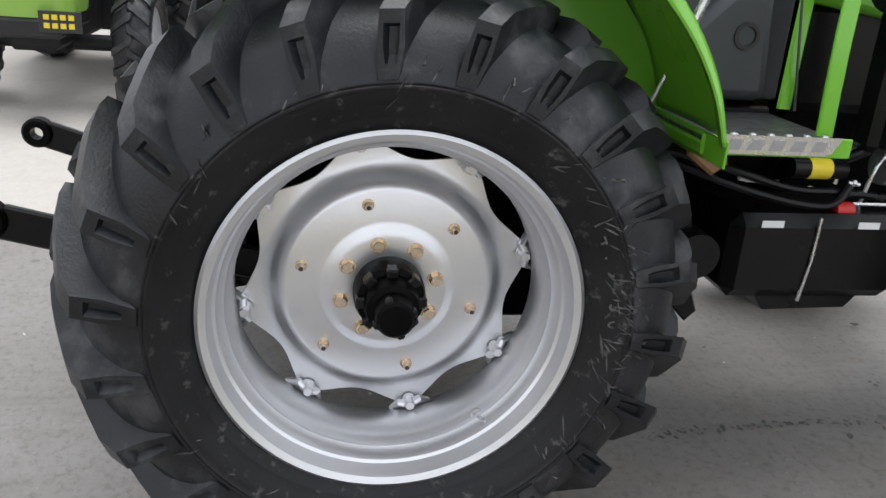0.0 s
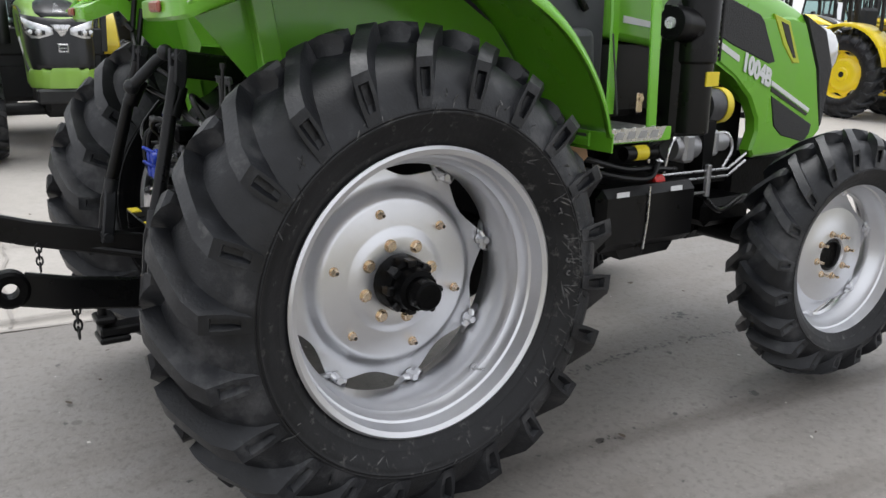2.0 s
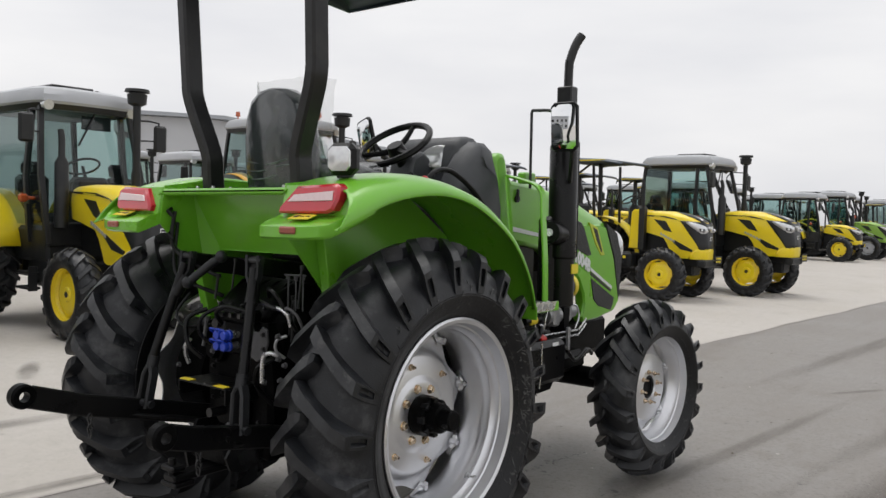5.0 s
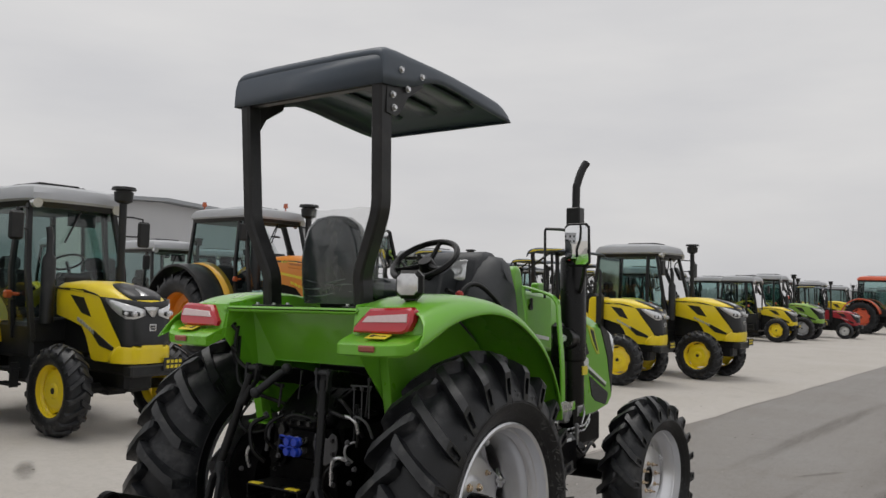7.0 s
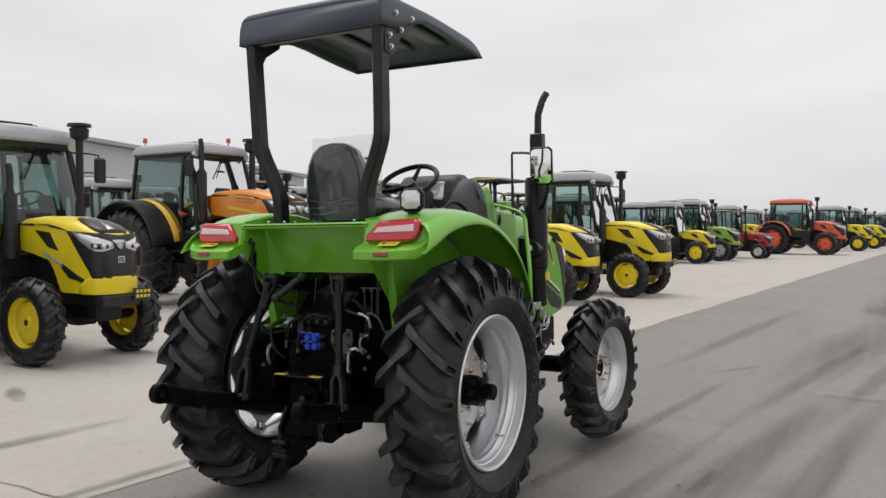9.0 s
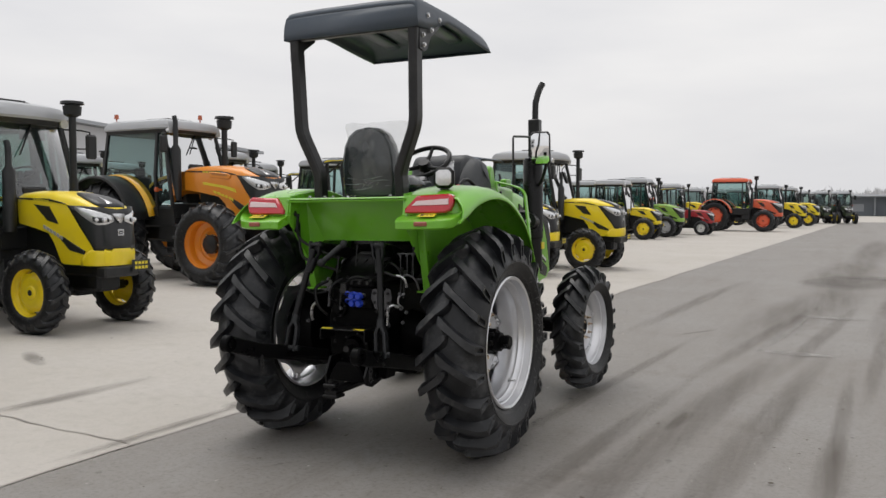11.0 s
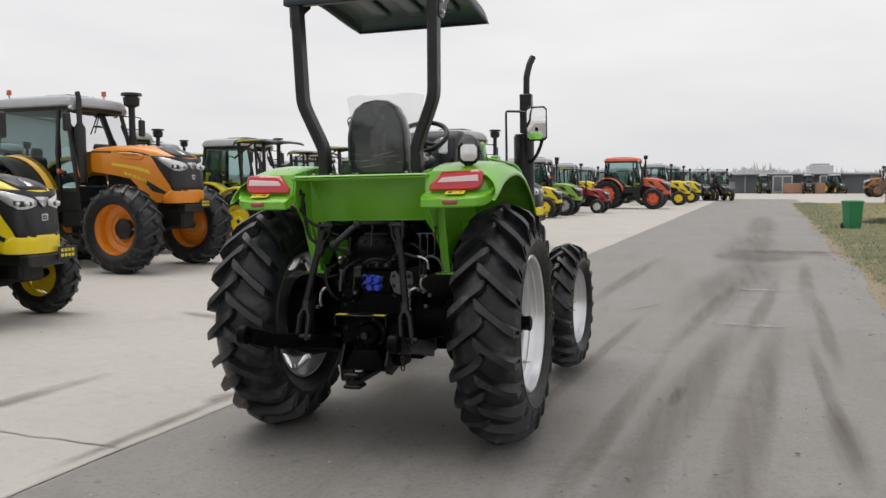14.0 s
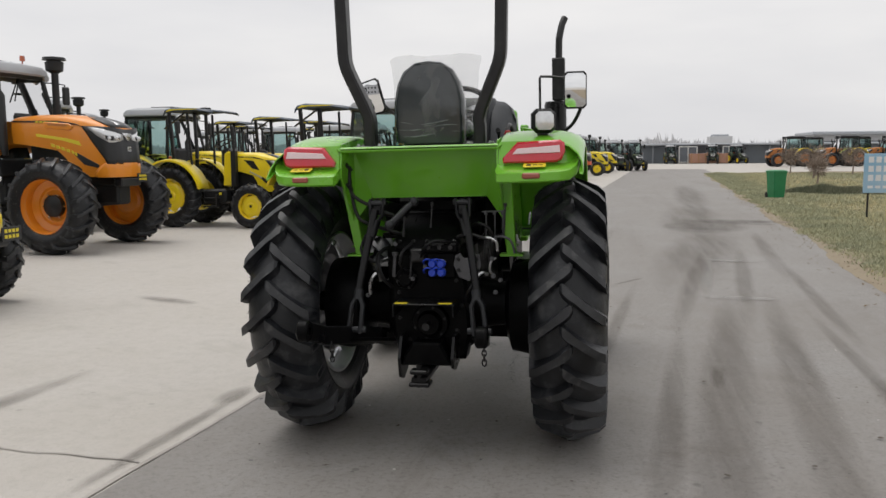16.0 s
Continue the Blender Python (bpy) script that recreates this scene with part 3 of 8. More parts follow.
# drips and small dark spots by the near wheel, as they lie along the tractor
g = G()
rnd = random.Random(4)
for i in range(80):
    f = i / 79
    blot(g, 0.298 - 0.06 * math.sin(3.14 * f) + 0.01 * f + rnd.gauss(0, 0.006 + 0.012 * (1 - f)), 0.90 + 1.18 * f + rnd.uniform(-0.02, 0.02), rnd.uniform(0.003, 0.0085), rnd.uniform(1, 2.0), rnd.uniform(0, 3), 0.006, i)
for i in range(22):
    f = rnd.random()
    blot(g, 0.742 + 0.03 * f + rnd.gauss(0, 0.012), 0.50 + 1.06 * f, rnd.uniform(0.0025, 0.006), rnd.uniform(1, 1.8), rnd.uniform(0, 3), 0.006, i + 500)
for i in range(16):
    blot(g, 0.03 + rnd.gauss(0, 0.03), 1.97 + rnd.gauss(0, 0.035), rnd.uniform(0.006, 0.016), rnd.uniform(1, 1.8), rnd.uniform(0, 3), 0.006, i + 600)
for i in range(60):
    blot(g, rnd.uniform(-1.2, 3.2), rnd.uniform(-3.0, 6.0), rnd.uniform(0.004, 0.013), rnd.uniform(1, 1.8), rnd.uniform(0, 3), 0.006, i + 200)
for x, y, r in ((0.784, 1.558, 0.016), (0.751, 0.769, 0.014), (0.745, 1.15, 0.009), (-0.829, -0.712, 0.010), (0.5, -1.35, 0.009), (2.2, 2.2, 0.010)):
    blot(g, x, y, r, 1.5, rnd.uniform(0, 3), 0.006, int(x * 100) + 900)
tagged(part("oil_drips", g, OIL, smooth=0), "small dark oil drips scattered on the road", "oil stain", kind="stuff")


# worn tyre tracks and damp patches that fade into the paving
def stain_material(name, colour, strength, scale, along):
    m = bpy.data.materials.new(name)
    m.use_nodes = True
    t = m.node_tree
    b = t.nodes["Principled BSDF"]
    out = t.nodes["Material Output"]
    co = t.nodes.new("ShaderNodeTexCoord")
    gr = t.nodes.new("ShaderNodeTexGradient")
    gr.gradient_type = "SPHERICAL"
    t.links.new(co.outputs["Object"], gr.inputs["Vector"])
    geo = t.nodes.new("ShaderNodeNewGeometry")
    n = t.nodes.new("ShaderNodeTexNoise")
    n.inputs["Scale"].default_value, n.inputs["Detail"].default_value, n.inputs["Roughness"].default_value = scale, 8, 0.7
    mp = t.nodes.new("ShaderNodeMapping")
    mp.inputs["Rotation"].default_value = (0, 0, radians(4.1))
    mp.inputs["Scale"].default_value = (1.0, along, 1.0)
    t.links.new(geo.outputs["Position"], mp.inputs["Vector"])
    t.links.new(mp.outputs[0], n.inputs["Vector"])
    r = t.nodes.new("ShaderNodeMapRange")
    r.inputs[1].default_value, r.inputs[2].default_value = 0.22, 0.74
    t.links.new(n.outputs["Fac"], r.inputs[0])
    r2 = t.nodes.new("ShaderNodeMapRange")
    r2.inputs[1].default_value, r2.inputs[2].default_value, r2.inputs[4].default_value = 0.0, 0.55, strength
    t.links.new(gr.outputs["Fac"], r2.inputs[0])
    mul = t.nodes.new("ShaderNodeMath")
    mul.operation = "MULTIPLY"
    t.links.new(r.outputs[0], mul.inputs[0])
    t.links.new(r2.outputs[0], mul.inputs[1])
    tr = t.nodes.new("ShaderNodeBsdfTransparent")
    mx = t.nodes.new("ShaderNodeMixShader")
    t.links.new(mul.outputs[0], mx.inputs[0])
    t.links.new(tr.outputs[0], mx.inputs[1])
    t.links.new(b.outputs[0], mx.inputs[2])
    t.links.new(mx.outputs[0], out.inputs[0])
    b.inputs["Base Color"].default_value = (*colour, 1)
    b.inputs["Roughness"].default_value = 0.8
    b.inputs["Specular IOR Level"].default_value = 0.3
    return m


TRACK = stain_material("dark_tyre_track", (0.098, 0.080, 0.063), 0.36, 5.5, 0.06)
DAMP = stain_material("damp_stain", (0.15, 0.137, 0.123), 0.66, 3.0, 0.35)
PALE = stain_material("pale_dust_line", (0.34, 0.33, 0.315), 0.55, 5.0, 0.6)
DISC = mesh_of("stain", G().add([(math.cos(2 * math.pi * k / 40), math.sin(2 * math.pi * k / 40), 0) for k in range(40)], [tuple(range(40))]), DAMP, 0)
TRACK_DISC = mesh_of("tyre_track", G().add([(math.cos(2 * math.pi * k / 40), math.sin(2 * math.pi * k / 40), 0) for k in range(40)], [tuple(range(40))]), TRACK, 0)
PALE_DISC = mesh_of("dust_line", G().add([(math.cos(2 * math.pi * k / 40), math.sin(2 * math.pi * k / 40), 0) for k in range(40)], [tuple(range(40))]), PALE, 0)
TRACKS = [(2.35, 8.6, 0.62, 4.2, -10), (2.9, 15.5, 0.75, 5.0, -6), (2.68, 1.7, 0.07, 2.0, -3), (2.62, 0.5, 0.12, 0.9, -3), (3.9, 26.0, 0.6, 10.0, -4), (1.19, 5.43, 0.05, 0.4, -30), (1.62, 0.6, 0.20, 4.6, -8), (2.15, 1.0, 0.16, 4.2, -7), (1.65, 1.27, 0.06, 0.3, -8),
          (1.27, 0.3, 0.10, 2.6, -6), (0.95, 2.4, 0.08, 3.0, -6), (1.95, 5.6, 0.13, 3.2, -9), (2.55, 5.9, 0.12, 3.4, -8), (3.05, 4.6, 0.09, 2.8, -5), (3.35, 8.8, 0.14, 3.6, -6), (0.75, 8.6, 0.16, 4.0, -5)]
for i, (x, y, half_w, half_l, turn) in enumerate(TRACKS):
    tagged(part("tyre_track", TRACK_DISC, TRACK, None, "", pose(x, y, 0.0052 + 0.0002 * i, 0, 0, turn) @ Matrix.Diagonal((half_w, half_l, 1, 1)), smooth=0), "dark worn tyre track along the road", "tyre track", kind="structure")
for i, (x, y, half_w, half_l, turn) in enumerate(((3.75, 14.3, 1.25, 0.62, -4), (2.95, 13.0, 0.9, 1.5, -8), (-2.74, -0.05, 0.11, 0.80, -6), (-1.415, -0.45, 0.055, 0.95, -4), (-1.40, 0.30, 0.09, 0.22, -4), (-4.3, 0.8, 0.10, 0.45, 60), (-3.6, 3.4, 0.12, 0.5, 70))):
    tagged(part("damp_stain", DISC, DAMP, None, "", pose(x, y, 0.0110 + 0.0004 * i, 0, 0, turn) @ Matrix.Diagonal((half_w, half_l, 1, 1)), smooth=0), "dark damp stain on the paving", "stain", kind="structure")
for i, (x, y, half_w, half_l, turn) in enumerate(((2.66, 7.45, 0.50, 0.16, -4), (2.13, 5.9, 0.08, 1.7, -7), (2.30, 4.40, 0.44, 0.14, -4), (4.0, 13.55, 0.6, 0.14, -4))):
    tagged(part("dust_line", PALE_DISC, PALE, None, "", pose(x, y, 0.0146 + 0.0003 * i, 0, 0, turn) @ Matrix.Diagonal((half_w, half_l, 1, 1)), smooth=0), "pale dusty edge of a road patch", "dust line", kind="structure")

# fallen leaf scraps and pale grit scattered over the paving
def litter(name, mat, label, n, seed, lo, hi):
    rnd = random.Random(seed)
    vs, fs = [], []
    for _ in range(n):
        y = -3.5 + 26 * rnd.random() ** 1.5
        x = rnd.uniform(-0.9, 3.9) + 0.07 * y if rnd.random() < 0.85 else rnd.uniform(-5.5, -1.0)
        r, a, f = rnd.uniform(lo, hi), rnd.uniform(0, 6.28), rnd.uniform(0.35, 0.8)
        k = len(vs)
        for q in range(5):
            b = 2 * math.pi * q / 5
            u, v = r * math.cos(b) * rnd.uniform(0.7, 1.2), r * f * math.sin(b) * rnd.uniform(0.7, 1.2)
            vs.append((x + u * math.cos(a) - v * math.sin(a), y + u * math.sin(a) + v * math.cos(a), 0.0145 + rnd.uniform(0, 0.004)))
        fs.append((k, k + 1, k + 2, k + 3, k + 4))
    me = bpy.data.meshes.new(name)
    me.from_pydata(vs, [], fs)
    me.materials.append(mat)
    tagged(new(name, me), label, "litter", kind="stuff")


LEAF = material("dead_leaf", (0.085, 0.066, 0.048), 0.8, second=(0.05, 0.042, 0.033), scale=3)
CHIP = material("pale_chip", (0.52, 0.50, 0.46), 0.8, second=(0.42, 0.40, 0.36), scale=3)
litter("leaf_litter", LEAF, "small dark dead leaf scraps on the road", 260, 31, 0.006, 0.022)
LEAF_EDGE = material("brown_leaf", (0.15, 0.105, 0.06), 0.85, second=(0.22, 0.165, 0.095), scale=4)
rnd = random.Random(33)
vs, fs = [], []
for _ in range(900):
    y = -4 + 34 * rnd.random() ** 1.3
    x = verge_x(y) + rnd.gauss(0.12, 0.26)
    r, k = rnd.uniform(0.010, 0.030), len(vs)
    a, lift = rnd.uniform(0, 6.28), rnd.uniform(0.004, 0.020)
    for q in range(4):
        b = a + math.pi / 2 * q
        e = r * (1.0 if q % 2 == 0 else 0.55)
        vs.append((x + e * math.cos(b), y + e * math.sin(b), 0.016 + lift * (1 if q == 0 else 0.2)))
    fs.append((k, k + 1, k + 2, k + 3))
me = bpy.data.meshes.new("verge_leaves")
me.from_pydata(vs, [], fs)
me.materials.append(LEAF_EDGE)
tagged(new("verge_leaves", me), "curled brown dead leaves along the edge of the verge", "litter", kind="stuff")
litter("stone_chips", CHIP, "tiny pale stone chips on the road", 220, 32, 0.003, 0.011)

# grass verge
g = G()
rows = []
for y in np.arange(-45, 63.05, 0.15):
    e = verge_x(y) + 0.10 * math.sin(y * 0.7) + 0.08 * noise.noise((y * 1.3, 0, 0)) + 0.04 * noise.noise((y * 5.1, 3, 0))
    end = 0.0 if y < 58 else (y - 58) * 1.2
    rows.append([(e + end, y, 0.006), (e + 0.7 + end, y, 0.014), (e + 2.5 + end, y, 0.020), (e + 9, y, 0.03), (e + 45, y, 0.03)])
g.rings(rows, closed=False)
tagged(part("verge", g, SOIL, smooth=60), "bare soil and dry grass verge beside the road", "verge", kind="structure")


# ---- the green tractor ----
tractor = thing("tractor", pose(0, 0.0, 0.006, 0, -1.0, 0), "bright green utility tractor with roll-over canopy, black chassis and silver wheels", "tractor")


def hex_bolt(r, h, hole=0.0):
    g = G()
    n = 6
    ring = lambda x, q: [(x, q * math.cos(a), q * math.sin(a)) for a in (2 * math.pi * j / n for j in range(n))]
    g.cyl((0, 0, 0), (0.003, 0, 0), r * 1.3, n=14)
    g.rings([ring(0.003, r), ring(h * 0.85, r), ring(h, r * 0.82)])
    if hole:
        g.cyl((h, 0, 0), (h + 0.008, 0, 0), hole * 1.3, hole, n=10)
    return g


def round_place(x, r, deg):
    return pose(x, r * math.cos(radians(deg)), r * math.sin(radians(deg)), deg, 0, 0)


NUT = mesh_of("nut", hex_bolt(0.0105, 0.016, 0.006), ZINC)
# Solid black plug stands in for the shade inside the threaded hole
BORE_SHADE = mesh_of("bore_shade", G().cyl((0.018, 0, 0), (0.0246, 0, 0), 0.0048, n=10), INK)
HUB_BOLT = mesh_of("hub_bolt", hex_bolt(0.0145, 0.016), ZINC)
HUB_RIB = mesh_of("hub_rib", G().box((0.045, 0.064, 0), (0.052, 0.026, 0.026), 0.004), BLACK)
SHAFT_LUG = mesh_of("shaft_lug", G().box((0.142, 0.040, 0), (0.022, 0.014, 0.016), 0.003), BLACK)
g = hex_bolt(0.012, 0.022)
for s in (1, -1):
    g.tube([(0.012, 0, 0.004), (0.006, s * 0.022, -0.002), (-0.004, s * 0.034, 0.012), (-0.010, s * 0.042, 0.020)], [0.008, 0.008, 0.007, 0.005], 8)
g.box((-0.008, 0, 0.008), (0.014, 0.034, 0.034), 0.005)
CLAMP = mesh_of("clamp", g, SILVER)


def arc_letters(text, radius, deg, step, size, x):
    """Raised letters that follow the sidewall, reading clockwise."""
    g = G()
    for i, ch in enumerate(text):
        cu = bpy.data.curves.new("letter", "FONT")
        cu.body, cu.size, cu.extrude, cu.resolution_u, cu.align_x, cu.align_y = ch, size, 0.002, 2, "CENTER", "CENTER"
        tmp = bpy.data.objects.new("letter", cu)
        scene.collection.objects.link(tmp)
        bpy.context.view_layer.update()
        me = bpy.data.meshes.new_from_object(tmp.evaluated_get(bpy.context.evaluated_depsgraph_get()))
        bpy.data.objects.remove(tmp)
        a = deg - i * step
        m = pose(x, radius * math.cos(radians(a)), radius * math.sin(radians(a)), a - 90, 0, 0) @ pose(0, 0, 0, 90, 0, 90)
        g.add([v.co for v in me.vertices], [tuple(p.vertices) for p in me.polygons], m)
    return g


def settle(me, m):
    """Presses the foot of a tyre flat on the ground."""
    back = m.inverted()
    for v in me.vertices:
        p = m @ v.co
        if p.z < 0.008:
            p.z = 0.008
            v.co = back @ p


def scuffs(me, n, seed):
    """Thin pale scrapes that lie on the outer sidewall, thickest on one side."""
    prof = {}
    for v in me.vertices:
        k = round(math.hypot(v.co.y, v.co.z) / 0.012)
        prof[k] = max(prof.get(k, -1.0), v.co.x)
    keys = sorted(k for k in prof if prof[k] > 0.05)
    rnd = random.Random(seed)

    def side(r):
        q = r / 0.012
        lo = max([k for k in keys if k <= q] or [keys[0]])
        hi = min([k for k in keys if k > q] or [keys[-1]])
        return lerp(prof[lo], prof[hi], 0.0 if hi == lo else (q - lo) / (hi - lo)) + 0.0012
    g = G()
    while n:
        n -= 1
        near = rnd.random() < 0.72
        a = rnd.gauss(-5, 24) if near else rnd.uniform(-180, 180)
        r = rnd.uniform(0.44, 0.535)
        slant = rnd.gauss(-0.6, 0.5)
        l, w = rnd.uniform(0.006, 0.030), rnd.uniform(0.0008, 0.0026)
        pts = []
        for f, e in ((-1, 0), (-0.3, 1), (0.5, 0.8), (1, 0), (0.4, -0.7), (-0.4, -0.9)):
            rr = min(0.54, max(0.43, r + f * l * math.cos(slant) + e * w * math.sin(slant)))
            b = radians(a) + (f * l * math.sin(slant) - e * w * math.cos(slant)) / r
            pts.append((side(rr), rr * math.cos(b), rr * math.sin(b)))
        g.add(pts, [(0, 1, 2, 3, 4, 5)])
    return g


def rear_wheel(s):
    """s = 1: the right wheel; its axle lies on x, the outside at +x."""
    m = pose(0.712 if s > 0 else -0.700, 0, 0.670 if s > 0 else 0.690, 0, 0, 0 if s > 0 else 180)
    wheel = part("rear_wheel", rim_shape(0.371, 0.156, -0.132, 96, 0.036), SILVER, tractor, "silver-painted steel rim on a lugged tyre", m)
    rubber = tyre_mesh(tyre_shape(0.697, 0.372, 0.383, 22, 0.050, s, 132, True, 0.047, 0.070, 12.5), 0.697, 0.383, 0.050, True)
    t_m = pose(0.010, 0, 0, 0 if s > 0 else 40, 0, 0)
    settle(rubber, tractor.matrix_basis @ m @ t_m)
    ty = part("tyre", rubber, RUBBER, wheel, "black tractor tyre with deep slanting lugs, dusty", t_m, smooth=28)
    part("tyre_lettering", arc_letters("14.9-30", 0.455, 30, 4.9, 0.042, 0.1760), SIDEWALL_MARK, ty, "raised size lettering on the sidewall")
    part("scuffs", scuffs(rubber, 140, 8 if s > 0 else 9), SIDEWALL_MARK, ty, "pale scuff marks on the sidewall", smooth=0)
    prof = [(0.006, 0.05), (0.012, 0.06), (0.012, 0.122), (0.009, 0.134), (0.002, 0.148), (0.0, 0.156), (0.0, 0.224), (-0.004, 0.234), (-0.016, 0.246), (-0.032, 0.256), (-0.042, 0.266), (-0.046, 0.282)]
    disc = part("disc", disc_shape(prof, 0.338, 0.288, 8, radians(12.5)), SILVER, wheel, "silver pressed wheel disc with scalloped edge", pose(-0.021, 0, 0))
    g = G().lathe([(-0.012, 0.0), (-0.012, 0.079), (0.03, 0.079), (0.052, 0.074), (0.056, 0.062), (0.100, 0.056), (0.104, 0.042), (0.152, 0.040), (0.158, 0.034), (0.158, 0.0)], 32)
    hub = part("hub", g, CAST, wheel, "black axle hub with a stub shaft")
    for k in range(8):
        part("hub_rib", HUB_RIB, CAST, hub, "", pose(0, 0, 0, 45 * k, 0, 0))
    for k in range(4):
        part("shaft_lug", SHAFT_LUG, BLACK, hub, "", pose(0, 0, 0, 90 * k + 20, 0, 0))
    for k in range(6):
        nut = part("nut", NUT, ZINC, disc, "yellow-zinc threaded nut" if k == 0 else "", round_place(0.0, 0.1985, 45 + 60 * k))
        part("bore_shade", BORE_SHADE, INK, nut)
    for k in range(8):
        part("hub_bolt", HUB_BOLT, ZINC, disc, "", round_place(0.012, 0.107, 14 + 45 * k))
        part("clamp", CLAMP, SILVER, wheel, "", pose(-0.064, 0.322 * math.cos(radians(12.5 + 45 * k)), 0.322 * math.sin(radians(12.5 + 45 * k)), 12.5 + 45 * k - 90, 0, 0) @ Matrix.Diagonal((1.5, 1.12, 1.12, 1)))
    g = G().cyl((0.095, 0, 0), (0.102, 0, 0), 0.014, n=14).cyl((0.102, 0, 0), (0.112, 0, 0.002), 0.009, n=10).cyl((0.112, 0, 0.002), (0.136, 0.006, 0.012), 0.004, n=8)
    part("valve", g, STEEL, wheel, "bright tyre valve", pose(-0.030, 0.346 * math.cos(radians(-53)), 0.346 * math.sin(radians(-53)), -53, 0, 0))
    part("drum", G().lathe([(-0.10, 0.0), (-0.10, 0.18), (-0.12, 0.245), (-0.20, 0.255), (-0.30, 0.235), (-0.33, 0.15), (-0.33, 0.0)], 36), CAST, wheel, "black final-drive drum")
    part("axle_shaft", G().cyl((-0.60, 0, 0), (0.012, 0, 0), 0.055, n=20).cyl((-0.55, 0, 0), (-0.12, 0, 0), 0.095, 0.08, 20), CAST, wheel)
    return wheel


for s in (1, -1):
    rear_wheel(s)


def front_wheel(s):
    m = pose(s * 0.785, 1.935, 0.497, 0, 0, (-4.5 if s > 0 else 175.5))
    wheel = part("front_wheel", rim_shape(0.298, 0.085, -0.10, 72, 0.044), SILVER, tractor, "silver-painted steel front rim", m)
    part("tyre", tyre_mesh(tyre_shape(0.502, 0.248, 0.298, 20, 0.040, s, 96, True, 0.040, 0.058, 13), 0.502, 0.298, 0.040, True), RUBBER, wheel, "black lugged front tyre", smooth=28)
    prof = [(0.0, 0.066), (0.008, 0.07), (0.008, 0.105), (0.0, 0.125), (-0.004, 0.19), (-0.02, 0.205), (-0.03, 0.22)]
    disc = part("disc", disc_shape(prof, 0.262, 0.225, 6, 0.3), SILVER, wheel, "silver pressed front wheel disc")
    part("hub", G().lathe([(-0.05, 0.07), (0.0, 0.066), (0.004, 0.055), (-0.02, 0.045), (-0.02, 0.0)], 28), BLACK, wheel)
    for k in range(8):
        g = hex_bolt(0.011, 0.014).cyl((0.012, 0, 0), (0.034, 0, 0), 0.006, n=8)
        part("stud", mesh_of("stud", g, ZINC), ZINC, disc, "", round_place(0.006, 0.088, 45 * k + 10))
    for k in range(6):
        part("clamp", CLAMP, SILVER, wheel, "", pose(-0.03, 0.25 * math.cos(0.3 + 1.0472 * k), 0.25 * math.sin(0.3 + 1.0472 * k), math.degrees(0.3 + 1.0472 * k) - 90, 0, 0))
    return wheel


for s in (1, -1):
    front_wheel(s)

# fenders: the arch skin, then the tail under the lamp
ARCH = [(-0.44, 1.545, -0.56, 1.390), (-0.32, 1.583, -0.46, 1.428), (-0.17, 1.606, -0.31, 1.488), (-0.02, 1.606, -0.125, 1.521), (0.12, 1.585, 0.044, 1.523), (0.26, 1.545, 0.204, 1.491), (0.40, 1.478, 0.352, 1.426), (0.52, 1.390, 0.480, 1.345), (0.61, 1.285, 0.576, 1.245), (0.675, 1.170, 0.643, 1.136), (0.71, 1.050, 0.678, 1.037)]


